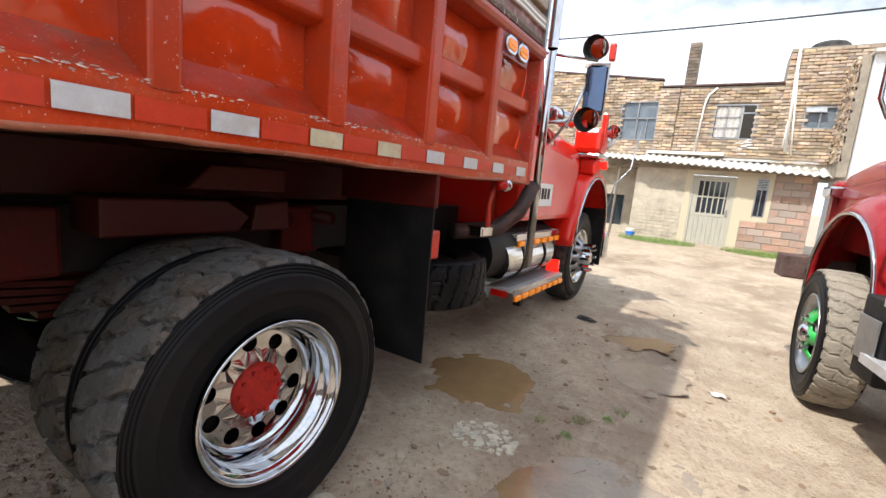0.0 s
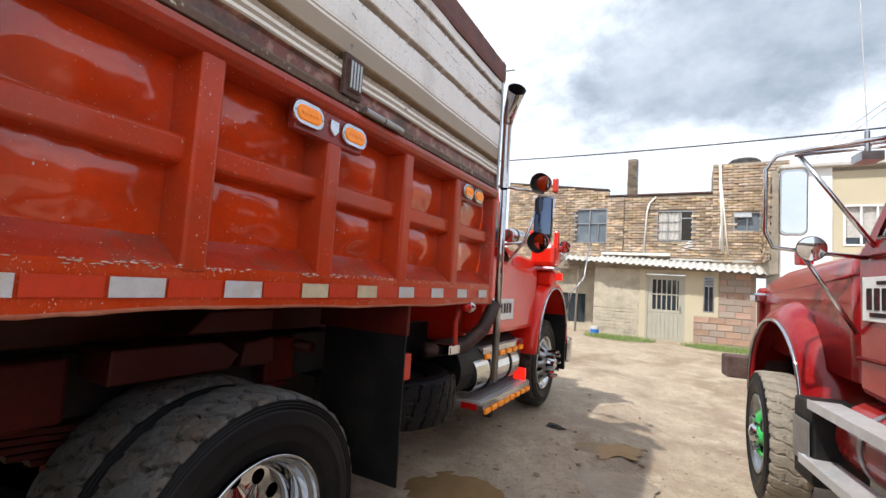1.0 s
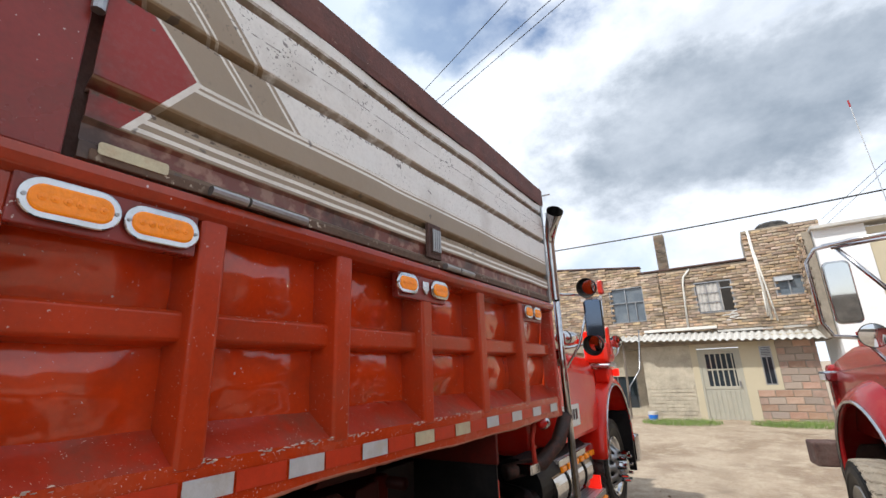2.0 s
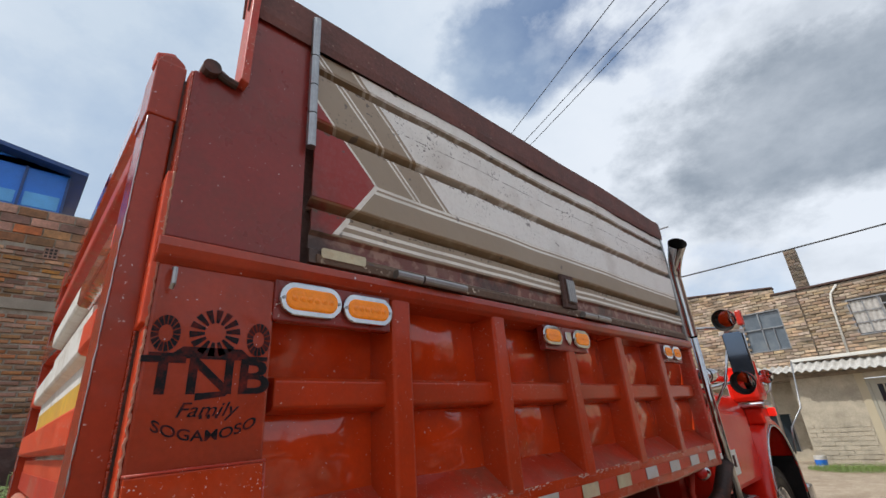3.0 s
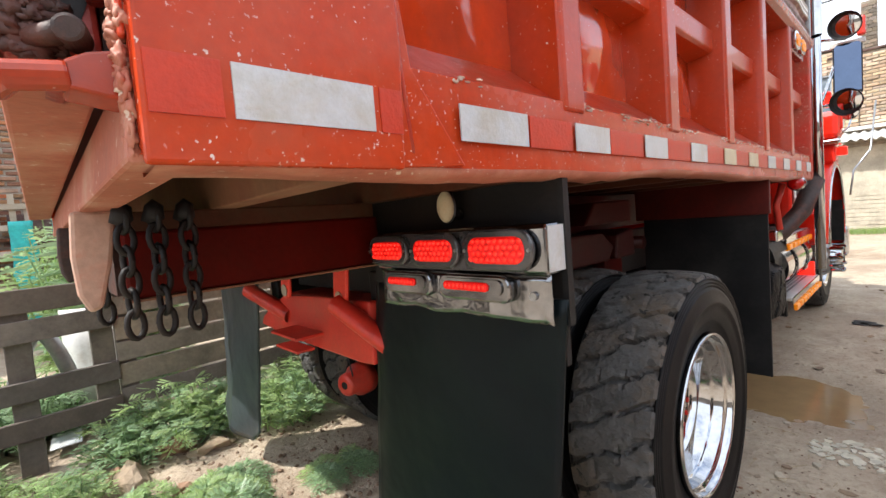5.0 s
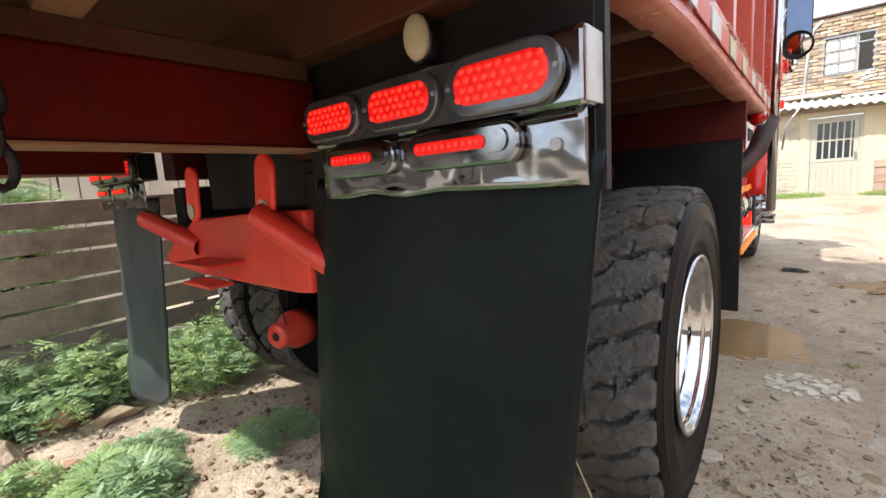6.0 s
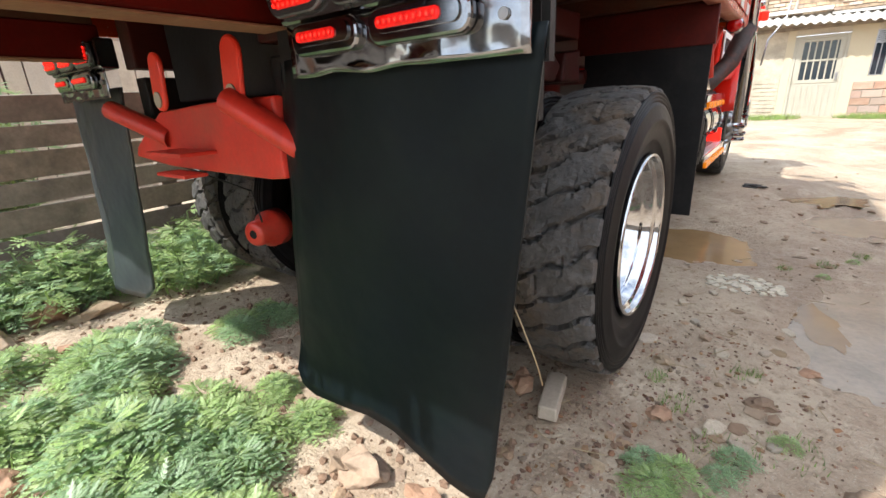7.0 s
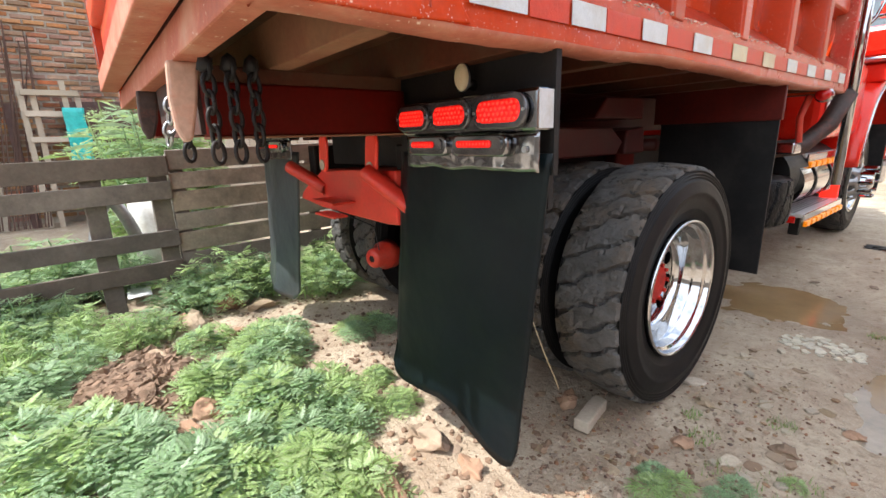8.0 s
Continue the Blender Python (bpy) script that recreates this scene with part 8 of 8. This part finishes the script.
part("wall", Geo().box(-7.4, -7.2, 0.25, 12, 0.0, 2.9), "board", shed, "dark backing wall")
for k in range(26):
    y, w = 0.27 + 0.20 * k, rand(0.188, 0.199)
    part("board", Geo().box(-7.195 + rand(0, 0.02), -7.165 + rand(0, 0.02), y, y + w, 0.05, 2.7 + rand(0, 0.2)), "wood_pale", shed, m=pose(0, 0, 0, rand(-0.4, 0.4)))

# ---- plain unseen walls added to close the yard; the east one darkens reflections ----
tagged(part("wall_south", Geo().box(-9.3, 16.0, -14.3, -14.0, -0.1, 2.5), "mortar_pale"), "unseen plain cement wall closing the yard", "wall", kind="structure")
tagged(part("wall_east", Geo().box(15.7, 16.0, -14.0, 30.0, -0.1, 5.6), "brick"), "unseen brick wall, tall to darken low reflections", "wall", kind="structure")

# ---- cables ----
for i, (a, b, sag) in enumerate((((-9, 9, 4.75), (12, 9, 4.95), 0.45), ((-20, 14.55, 9.1), (12, 0.2, 9.1), 0.1), ((-20, 14.05, 9.1), (12, 1.9, 9.1), 0.1), ((-20, 14.4, 9.1), (12, 2.1, 9.1), 0.1), ((3.9, 44, 9.1), (9.2, 7, 9.1), 0.1), ((4.6, 46, 9.1), (9.0, 8, 9.1), 0.1))):
    pts = []
    for k in range(25):
        t = k / 24
        p = Vector(a).lerp(Vector(b), t)
        p.z -= sag * 4 * t * (1 - t)
        pts.append(tuple(p))
    tagged(part("overhead_cable", Geo().tube(pts, 0.014 if i == 0 else 0.009, 5), "cable"), "thin black overhead cable", "cable", "overhead cables")


# ---- stones and litter ----
def stone(x, y, size, material, label, name="stone", seed=1, rz=0):
    ob = part(name, Geo().lump((0, 0, 0), size, 0.62, 2, seed), material, bevel=0.16 * size[2], m=pose(x, y, lift(x, y) + size[2] * 0.45, 0, 0, rz))
    tagged(ob, label, name, "loose stones")


stone(0.72, 0.20, (0.035, 0.045, 0.02), "stone", "flat pale stone beside the wheel", seed=2, rz=20)
stone(-0.55, -0.05, (0.085, 0.06, 0.05), "stone", "pale stone on bare earth", seed=3, rz=20)
stone(-0.63, -0.06, (0.05, 0.035, 0.03), "stone", "pale stone on bare earth", seed=4)
stone(-2.50, -0.53, (0.13, 0.08, 0.07), "stone", "pale stone among weeds", seed=5)
stone(-2.75, -0.27, (0.13, 0.10, 0.08), "rock_red", "reddish lump of rubble among weeds", seed=6)
stone(-3.0, -0.55, (0.14, 0.10, 0.07), "rock_red", "reddish lump of rubble among weeds", seed=7)
stone(-1.29, -0.11, (0.035, 0.03, 0.028), "stone", "small pale stone on bare earth", seed=8)
stone(-0.33, -0.02, (0.05, 0.04, 0.03), "rock_red", "reddish stone beside the flap", seed=9)
stone(-0.35, 0.58, (0.04, 0.05, 0.045), "rock_red", "broken brick lump under the wheel", seed=10)
stone(0.62, 0.35, (0.045, 0.035, 0.018), "stone", "flat pale stone on the yard", seed=11)
stone(0.37, 0.92, (0.04, 0.03, 0.02), "stone", "flat pale stone on the yard", seed=12)
stone(0.70, 0.55, (0.04, 0.03, 0.016), "stone", "flat pale stone on the yard", seed=13)
stone(0.05, 1.05, (0.035, 0.03, 0.016), "stone", "flat pale stone on the yard", seed=14)
stone(-2.62, -0.58, (0.09, 0.07, 0.05), "rock_red", "reddish lump of rubble among weeds", seed=15)
stone(-2.2, -0.35, (0.06, 0.05, 0.035), "rock_red", "reddish lump of rubble among weeds", seed=16)
stone(-2.60, -0.12, (0.12, 0.07, 0.05), "stone", "flat pale stone at the foot of the weeds", seed=21, rz=70)
stone(-2.10, -0.80, (0.07, 0.05, 0.05), "stone", "pale earthy stone among clods", seed=22, rz=30)
stone(-1.37, -0.70, (0.060, 0.045, 0.045), "rock_red", "earthy broken stone among weeds", seed=23, rz=50)
stone(-1.21, -0.78, (0.075, 0.045, 0.05), "rock_red", "earthy broken stone among weeds", seed=24, rz=20)
stone(-1.20, -0.58, (0.06, 0.035, 0.03), "stone", "pale flat stone among weeds", seed=25, rz=75)
stone(0.62, 0.62, (0.05, 0.035, 0.02), "stone", "flat pale stone on the yard", seed=17)
stone(0.52, 1.28, (0.04, 0.03, 0.015), "rock_red", "reddish stone on the yard", seed=18)
stone(0.10, 0.70, (0.04, 0.035, 0.02), "rock_red", "reddish stone on the yard", seed=19)
stone(-0.42, -0.30, (0.05, 0.04, 0.03), "rock_red", "reddish stone by the flap", seed=20)
g = Geo().prism([(-0.125, -0.032), (0.11, -0.036), (0.13, 0.0), (0.11, 0.033), (-0.12, 0.034)], 2, 0.0, 0.05)
tagged(part("wooden_chock", g, "wood_pale", bevel=0.008, m=pose(-0.22, 0.57, lift(-0.22, 0.57) + 0.002, 0, 4, 105)), "pale wooden block wedged behind the tyre", "wheel chock")
# flat broken slabs lying about
rnd = random.Random(14)
SLABS = []
for i in range(6):
    k = rnd.randint(5, 7)
    ring = [(rnd.uniform(0.75, 1.15) * math.cos(2 * math.pi * j / k + 0.3), rnd.uniform(0.5, 0.85) * math.sin(2 * math.pi * j / k + 0.3)) for j in range(k)]
    g = Geo().add([(x, y, -0.25) for x, y in ring] + [(x, y, 0.12) for x, y in ring] + [(x * 0.86, y * 0.86, 0.25) for x, y in ring],
                  [tuple(range(2 * k, 3 * k))] + [(j, (j + 1) % k, k + (j + 1) % k, k + j) for j in range(k)] + [(k + j, k + (j + 1) % k, 2 * k + (j + 1) % k, 2 * k + j) for j in range(k)])
    me = mesh_of("flat_stone", g)
    me.materials.append(M["slab"])
    SLABS.append(me)
spots = [(0.264, 0.723, 0.045), (0.231, 1.214, 0.042), (0.373, 1.301, 0.034), (0.448, 1.62, 0.036), (-0.053, 1.198, 0.06), (0.33, 0.66, 0.03), (0.02, 1.62, 0.035), (0.10, 1.44, 0.03)]
while len(spots) < 60:
    x, y = rnd.uniform(-0.25, 1.5), rnd.uniform(-0.4, 3.4)
    if y < 0.3 and x < 0.1 or -0.05 < y < 1.3 and x < -0.02:
        continue
    spots.append((x, y, 0.012 + 0.026 * rnd.random() ** 2))
for x, y, s in spots:
    ob = new("flat_stone", rnd.choice(SLABS))
    ob.matrix_basis = pose(x, y, lift(x, y) + 0.004, rnd.uniform(-6, 6), rnd.uniform(-6, 6), rnd.uniform(0, 360)) @ Matrix.Diagonal((s, s, min(s, 0.03), 1))
    tagged(ob, "flat pale broken stone pressed in mud", "stone", "flat stones on the yard")
g = Geo()
for i in range(520):
    x, y = rnd.gauss(0.0, 0.20), rnd.gauss(0.45, 0.35)
    s = 0.002 + 0.009 * rnd.random() ** 3
    g.lump((x, y, lift(x, y) + s * 0.3), (s * rnd.uniform(0.8, 1.5), s * rnd.uniform(0.8, 1.5), s * 0.7), 0.5, 1, i)
for i in range(1500):
    a, q = rnd.uniform(0, 6.3), rnd.random() ** 0.55
    x, y = 0.06 + 0.55 * q * math.cos(a), 0.72 + 0.85 * q * math.sin(a)
    s = 0.0015 + 0.006 * rnd.random() ** 3
    g.lump((x, y, lift(x, y) + s * 0.3), (s * rnd.uniform(0.8, 1.8), s * rnd.uniform(0.8, 1.8), s * 0.6), 0.5, 1, i)
tagged(part("brick_rubble", g, "rubble_dark"), "crumbled reddish brick bits on the earth", "rubble", kind="stuff")
rnd = random.Random(4)
g = Geo()
for i in range(110):
    a, q = rnd.uniform(0, 6.3), rnd.uniform(0, 1) ** 0.6
    x, y = 0.23 + 0.20 * q * math.cos(a), 2.07 + 0.15 * q * math.sin(a)
    k = rnd.randint(4, 6)
    s = rnd.uniform(0.009, 0.024)
    poly = [(x + s * rnd.uniform(0.7, 1.2) * math.cos(2 * math.pi * j / k), y + s * rnd.uniform(0.7, 1.2) * math.sin(2 * math.pi * j / k)) for j in range(k)]
    g.prism(poly, 2, lift(x, y) - 0.004, lift(x, y) + 0.007)
tagged(part("tile_shards", g, "chip"), "scatter of broken pale tile pieces pressed in mud", "rubble", kind="stuff")
g = Geo()
for i in range(1300):
    x, y = rnd.uniform(-3.0, 2.2), rnd.uniform(-1.4, 6.5)
    if rnd.random() > math.exp(-0.25 * max(0, y)) + 0.12:
        continue
    s = 0.004 + 0.018 * rnd.random() ** 3
    g.lump((x, y, lift(x, y) + s * 0.35), (s * rnd.uniform(0.8, 1.5), s * rnd.uniform(0.8, 1.5), s * 0.7), 0.35, 1, i)
for i in range(900):
    x, y = rnd.uniform(-0.5, 2.0), rnd.uniform(-0.9, 4.5)
    if rnd.random() > math.exp(-0.22 * max(0, y)):
        continue
    s = 0.006 + 0.026 * rnd.random() ** 3.5
    g.lump((x, y, lift(x, y) + s * 0.02), (s * rnd.uniform(0.7, 1.4), s * rnd.uniform(0.7, 1.4), s * 0.3), 0.4, 1, i)
tagged(part("gravel", g, "stone"), "small loose gravel and grit on the earth", "gravel", kind="stuff")
g = Geo()
for i in range(560):
    a, q = rnd.uniform(0, 6.3), rnd.random() ** 0.6
    x, y = -1.85 + 0.42 * q * math.cos(a), -0.93 + 0.25 * q * math.sin(a)
    s = 0.008 + 0.036 * rnd.random() ** 2
    g.lump((x, y, lift(x, y) + 0.06 * (1 - q) + rnd.uniform(0, 0.025)), (s, s * 1.2, s * 0.85), 0.8, 2, i)
for i in range(3200):
    x, y = rnd.uniform(-2.7, 0.1), rnd.uniform(-1.2, 0.6)
    s = 0.0025 + 0.014 * rnd.random() ** 3
    g.lump((x, y, lift(x, y) + s * 0.3), (s, s, s * 0.8), 0.5, 1, i)
for i in range(500):
    x, y = rnd.uniform(-0.45, 1.2), rnd.uniform(-0.7, 2.4)
    s = rnd.uniform(0.002, 0.007)
    g.lump((x, y, lift(x, y) + 0.002), (s, s, s * 0.7), 0.45, 1, i)
tagged(part("soil_clods", g, "clod"), "crumbly brown soil clods among weeds", "soil", kind="stuff")
tagged(part("paper_scrap", Geo().sheet([[(1.28 + 0.09 * u - 0.02 * v, 3.74 + 0.07 * v + 0.02 * u, lift(1.28, 3.74) + 0.012 + 0.014 * noise.noise(Vector((u * 9, v * 9, 1)))) for u in (0, 0.3, 0.6, 1)] for v in (0, 0.4, 0.7, 1)]), "white", solid=0.002), "crumpled white paper scrap on the ground", "litter")
tagged(part("dark_rag", Geo().lump((0.14, 4.41, lift(0.14, 4.41) + 0.010), (0.09, 0.05, 0.016), 0.7, 3, 3), "rubber"), "dark rag lying on the mud", "litter")
tagged(part("rope_scrap", Geo().tube([(-0.098, 0.02, 0.714), (-0.074, 0.03, 0.648), (-0.056, 0.05, 0.575), (-0.060, 0.09, 0.51), (-0.063, 0.12, 0.452)], 0.0018, 5), "twig", smooth=True), "frayed pale cord hanging beside the flap", "cord")


# ---- plants ----
def frond(geo, base, yaw, length, lean, wid, rnd):
    """A feathery compound leaf: a bowed rib with paired pinnae, each cut into narrow lobes."""
    d = Vector((math.cos(yaw), math.sin(yaw), 0))
    n = 4
    pts = []
    for i in range(n + 1):
        t = 0.26 + 0.74 * i / n
        pts.append(Vector(base) + d * length * (math.sin(lean) * t + 0.28 * t * t) + Vector((0, 0, length * (math.cos(lean) * t - 0.58 * t * t))))
    sidev = Vector((-d.y, d.x, rnd.uniform(-0.25, 0.25))).normalized()
    up = d.cross(sidev)
    geo.add([Vector(base), Vector(base) + sidev * 0.0025, pts[n // 2], pts[-1]], [(0, 1, 2), (1, 3, 2)])
    for i in range(n + 1):
        t = i / n
        w = wid * (0.95 - 0.15 * t - 0.55 * t * t)
        fwd = (pts[min(i + 1, n)] - pts[max(i - 1, 0)]).normalized()
        for s in (-1, 1):
            p = pts[i]
            ax = sidev * s * w * rnd.uniform(0.8, 1.2) + fwd * w * 0.55 + up * w * rnd.uniform(-0.25, 0.35)
            for h, k in ((0.16, 0.17), (0.36, 0.19), (0.56, 0.18), (0.76, 0.14)):
                o = p + ax * h
                for f in (-1, 1):
                    tip = o + fwd * f * w * k * 1.25 + ax * 0.17
                    geo.add([o - ax * 0.05, (o + tip) / 2 + ax * 0.07, tip, (o + tip) / 2 - ax * 0.08], [(0, 1, 2, 3)])
            geo.add([p, p + ax * 0.75 + fwd * w * 0.10, p + ax * 1.1, p + ax * 0.75 - fwd * w * 0.10], [(0, 1, 2, 3)])


def weed_mesh(kind, seed):
    """low: a spreading rosette; tall: several leafy stems in one clump; bush: the same, head high."""
    rnd = random.Random(seed)
    g = Geo()
    if kind == "low":
        for i in range(28):
            a = i * 2.4 + rnd.uniform(-0.4, 0.4)
            t = i / 27
            r = 0.075 * (1 - t)
            frond(g, (r * math.cos(a), r * math.sin(a), 0.02 + 0.075 * t), a, rnd.uniform(0.080, 0.115) * (1 - 0.2 * t), 1.30 - 0.55 * t + rnd.uniform(-0.25, 0.25), rnd.uniform(0.040, 0.053), rnd)
    elif kind == "bush":
        for s in range(12):
            a = s * 2.4
            lean = 0.05 + 0.30 * (s / 11)
            H = rnd.uniform(1.05, 1.4) - 0.9 * lean
            for i in range(13):
                z = H * (0.25 + 0.75 * i / 12)
                q = lean * (0.2 + 0.9 * z / H)
                frond(g, (q * math.cos(a), q * math.sin(a), z), i * 2.4 + rnd.uniform(-0.4, 0.4), rnd.uniform(0.14, 0.21), rnd.uniform(0.7, 1.4), rnd.uniform(0.06, 0.085), rnd)
            g.tube([(lean * 0.2 * math.cos(a), lean * 0.2 * math.sin(a), -0.02), (lean * 1.1 * math.cos(a), lean * 1.1 * math.sin(a), H)], [0.010, 0.004], 5)
    else:
        for s in range(10):
            a = s * 2.4 + rnd.uniform(-0.3, 0.3)
            lean = 0.02 + 0.17 * (s / 9) ** 0.7
            H = rnd.uniform(0.32, 0.38) - 1.0 * lean
            for i in range(6):
                z = H * (0.35 + 0.65 * i / 5)
                q = lean * (0.4 + z / H)
                frond(g, (q * math.cos(a), q * math.sin(a), z), i * 2.4 + rnd.uniform(-0.4, 0.4), rnd.uniform(0.085, 0.115) * (1.1 - 0.25 * i / 5), rnd.uniform(0.85, 1.35), rnd.uniform(0.042, 0.054), rnd)
            g.tube([(lean * 0.4 * math.cos(a), lean * 0.4 * math.sin(a), -0.02), (lean * 1.4 * math.cos(a), lean * 1.4 * math.sin(a), H)], [0.006, 0.003], 5)
    me = mesh_of("weed_%s" % kind, g)
    return me


WEEDS = {k: [weed_mesh(k, 30 + i) for i in range(4)] for k in ("low", "tall", "bush")}
for k in WEEDS:
    for i, me in enumerate(WEEDS[k]):
        me.materials.append(M["leaf" if i % 2 == 0 else "leaf_d"])
rnd = random.Random(9)


def plant(x, y, kind, s, label):
    ob = new("weed", rnd.choice(WEEDS[kind]))
    ob.matrix_basis = pose(x, y, lift(x, y) - 0.005, rnd.uniform(-8, 8), rnd.uniform(-8, 8), rnd.uniform(0, 360)) @ Matrix.Scale(s, 4)
    tagged(ob, label, "weed", "weeds behind the truck")


# clumps: centre, half widths, count, kind, size
patches = [(-2.88, 0.00, 0.20, 0.24, 10, "tall", 1.1), (-2.72, 0.42, 0.22, 0.26, 10, "tall", 1.05), (-3.05, 0.75, 0.2, 0.2, 5, "tall", 0.9), (-2.93, -0.46, 0.14, 0.16, 5, "tall", 1.0), (-2.62, 0.95, 0.14, 0.3, 4, "tall", 0.75),
           (-3.95, -1.40, 0.45, 0.45, 9, "tall", 1.3), (-3.90, -0.95, 0.35, 0.30, 7, "tall", 1.2), (-3.05, -1.50, 0.35, 0.30, 9, "tall", 1.05), (-4.5, -0.6, 0.5, 0.8, 8, "tall", 1.2),
           (-2.34, -1.13, 0.22, 0.16, 5, "tall", 0.62), (-2.53, -0.86, 0.20, 0.14, 4, "tall", 0.62), (-2.75, -1.15, 0.2, 0.2, 4, "tall", 0.7), (-2.15, -0.52, 0.14, 0.10, 3, "low", 0.9), (-2.55, -1.55, 0.3, 0.25, 6, "tall", 0.75),
           (-1.95, -0.33, 0.16, 0.10, 5, "low", 1.0), (-1.92, -0.16, 0.16, 0.08, 4, "low", 0.85), (-2.12, -0.10, 0.12, 0.08, 3, "low", 0.7), (-1.62, -0.26, 0.16, 0.10, 5, "low", 1.05), (-1.60, -0.62, 0.14, 0.10, 4, "low", 1.1), (-1.55, -0.60, 0.1, 0.1, 2, "low", 1.0),
           (-1.12, -0.22, 0.16, 0.09, 6, "low", 1.15), (-0.95, -0.22, 0.12, 0.08, 4, "low", 1.0), (-1.16, -0.40, 0.16, 0.10, 6, "low", 1.25), (-1.00, -0.42, 0.14, 0.08, 4, "low", 1.2), (-1.35, -0.45, 0.10, 0.08, 3, "low", 1.0),
           (-0.85, 0.03, 0.06, 0.05, 3, "low", 0.65), (-1.08, 0.04, 0.08, 0.04, 3, "low", 0.6), (-1.72, 0.22, 0.12, 0.05, 4, "low", 0.65), (-1.65, 0.37, 0.12, 0.05, 4, "low", 0.65),
           (-0.92, -0.72, 0.16, 0.10, 5, "low", 1.2), (-0.96, -0.86, 0.18, 0.10, 5, "low", 1.2), (-1.36, -1.05, 0.22, 0.10, 6, "low", 1.25), (-1.42, -1.24, 0.26, 0.12, 7, "low", 1.3), (-0.56, -0.42, 0.14, 0.10, 4, "low", 1.0), (-0.72, -0.55, 0.10, 0.08, 3, "low", 1.1), (-1.9, -1.45, 0.3, 0.18, 7, "low", 1.4), (-0.9, -1.15, 0.3, 0.15, 6, "low", 1.2), (-2.2, -1.35, 0.2, 0.15, 4, "low", 1.3)]
for cx, cy, rx, ry, cnt, kind, big in patches:
    for i in range(cnt):
        a, q = rnd.uniform(0, 6.3), rnd.uniform(0, 1) ** 0.5
        plant(cx + rx * q * math.cos(a), cy + ry * q * math.sin(a), kind, rnd.uniform(0.75, 1.25) * big, "feathery green weed growing on bare earth")
for x, y, s in ((0.15, 0.36, 0.55), (0.20, 0.42, 0.6), (0.12, 0.44, 0.45), (0.33, 0.58, 0.4), (0.30, 0.50, 0.35), (0.45, 0.75, 0.3), (0.6, 2.4, 0.25), (0.75, 2.75, 0.25)):
    plant(x, y, "low", s, "small green weed on the yard")
for i in range(8):
    x, y = -4.9 + rnd.uniform(-0.7, 0.7), -0.33 + rnd.uniform(-0.35, 0.35)
    ob = new("weed", rnd.choice(WEEDS["bush"]))
    ob.matrix_basis = pose(x, y, 0.0, 0, 0, rnd.uniform(0, 360)) @ Matrix.Scale(rnd.uniform(1.1, 1.4), 4)
    tagged(ob, "tall green weed beyond the fence", "weed", "tall weeds beyond the fence")


def grass_patch(cx, cy, rx, ry, cnt, h, label):
    g = Geo()
    for i in range(cnt):
        a, q = rnd.uniform(0, 6.3), rnd.uniform(0, 1) ** 0.5
        x, y = cx + rx * q * math.cos(a), cy + ry * q * math.sin(a)
        z = lift(x, y)
        b = rnd.uniform(0, 6.3)
        hh = h * rnd.uniform(0.5, 1.2)
        w = 0.0015 + 0.012 * h
        dx, dy = math.cos(b), math.sin(b)
        g.add([(x - dy * w, y + dx * w, z), (x + dy * w, y - dx * w, z), (x + dx * hh * 0.4, y + dy * hh * 0.4, z + hh)], [(0, 1, 2)])
    tagged(part("grass", g, "grass"), label, "grass", kind="stuff")


grass_patch(-0.4, 13.0, 0.95, 0.6, 3000, 0.12, "patch of short grass before the porch")
grass_patch(2.1, 13.1, 1.0, 0.55, 2800, 0.13, "patch of short grass before the porch")
for gx, gy, gr in ((0.32, 1.10, 0.05), (0.30, 0.62, 0.09), (0.14, 0.80, 0.06), (0.45, 0.72, 0.10), (0.05, 0.92, 0.04), (0.62, 2.62, 0.05), (0.80, 2.9, 0.05), (0.42, 2.45, 0.04)):
    grass_patch(gx, gy, gr, gr, 70, 0.028, "thin tuft of short grass on the yard")
g = Geo()
for i in range(70):
    x, y = rnd.uniform(-0.3, 1.0), rnd.uniform(0.2, 2.6)
    a, s = rnd.uniform(0, 6.3), rnd.uniform(0.03, 0.10)
    z = lift(x, y) + 0.012
    g.tube([(x, y, z), (x + s * math.cos(a), y + s * math.sin(a), z + rnd.uniform(0, 0.012))], 0.0016, 4)
tagged(part("dry_stalks", g, "twig"), "dry straw stalks scattered on the mud", "straw", kind="stuff")
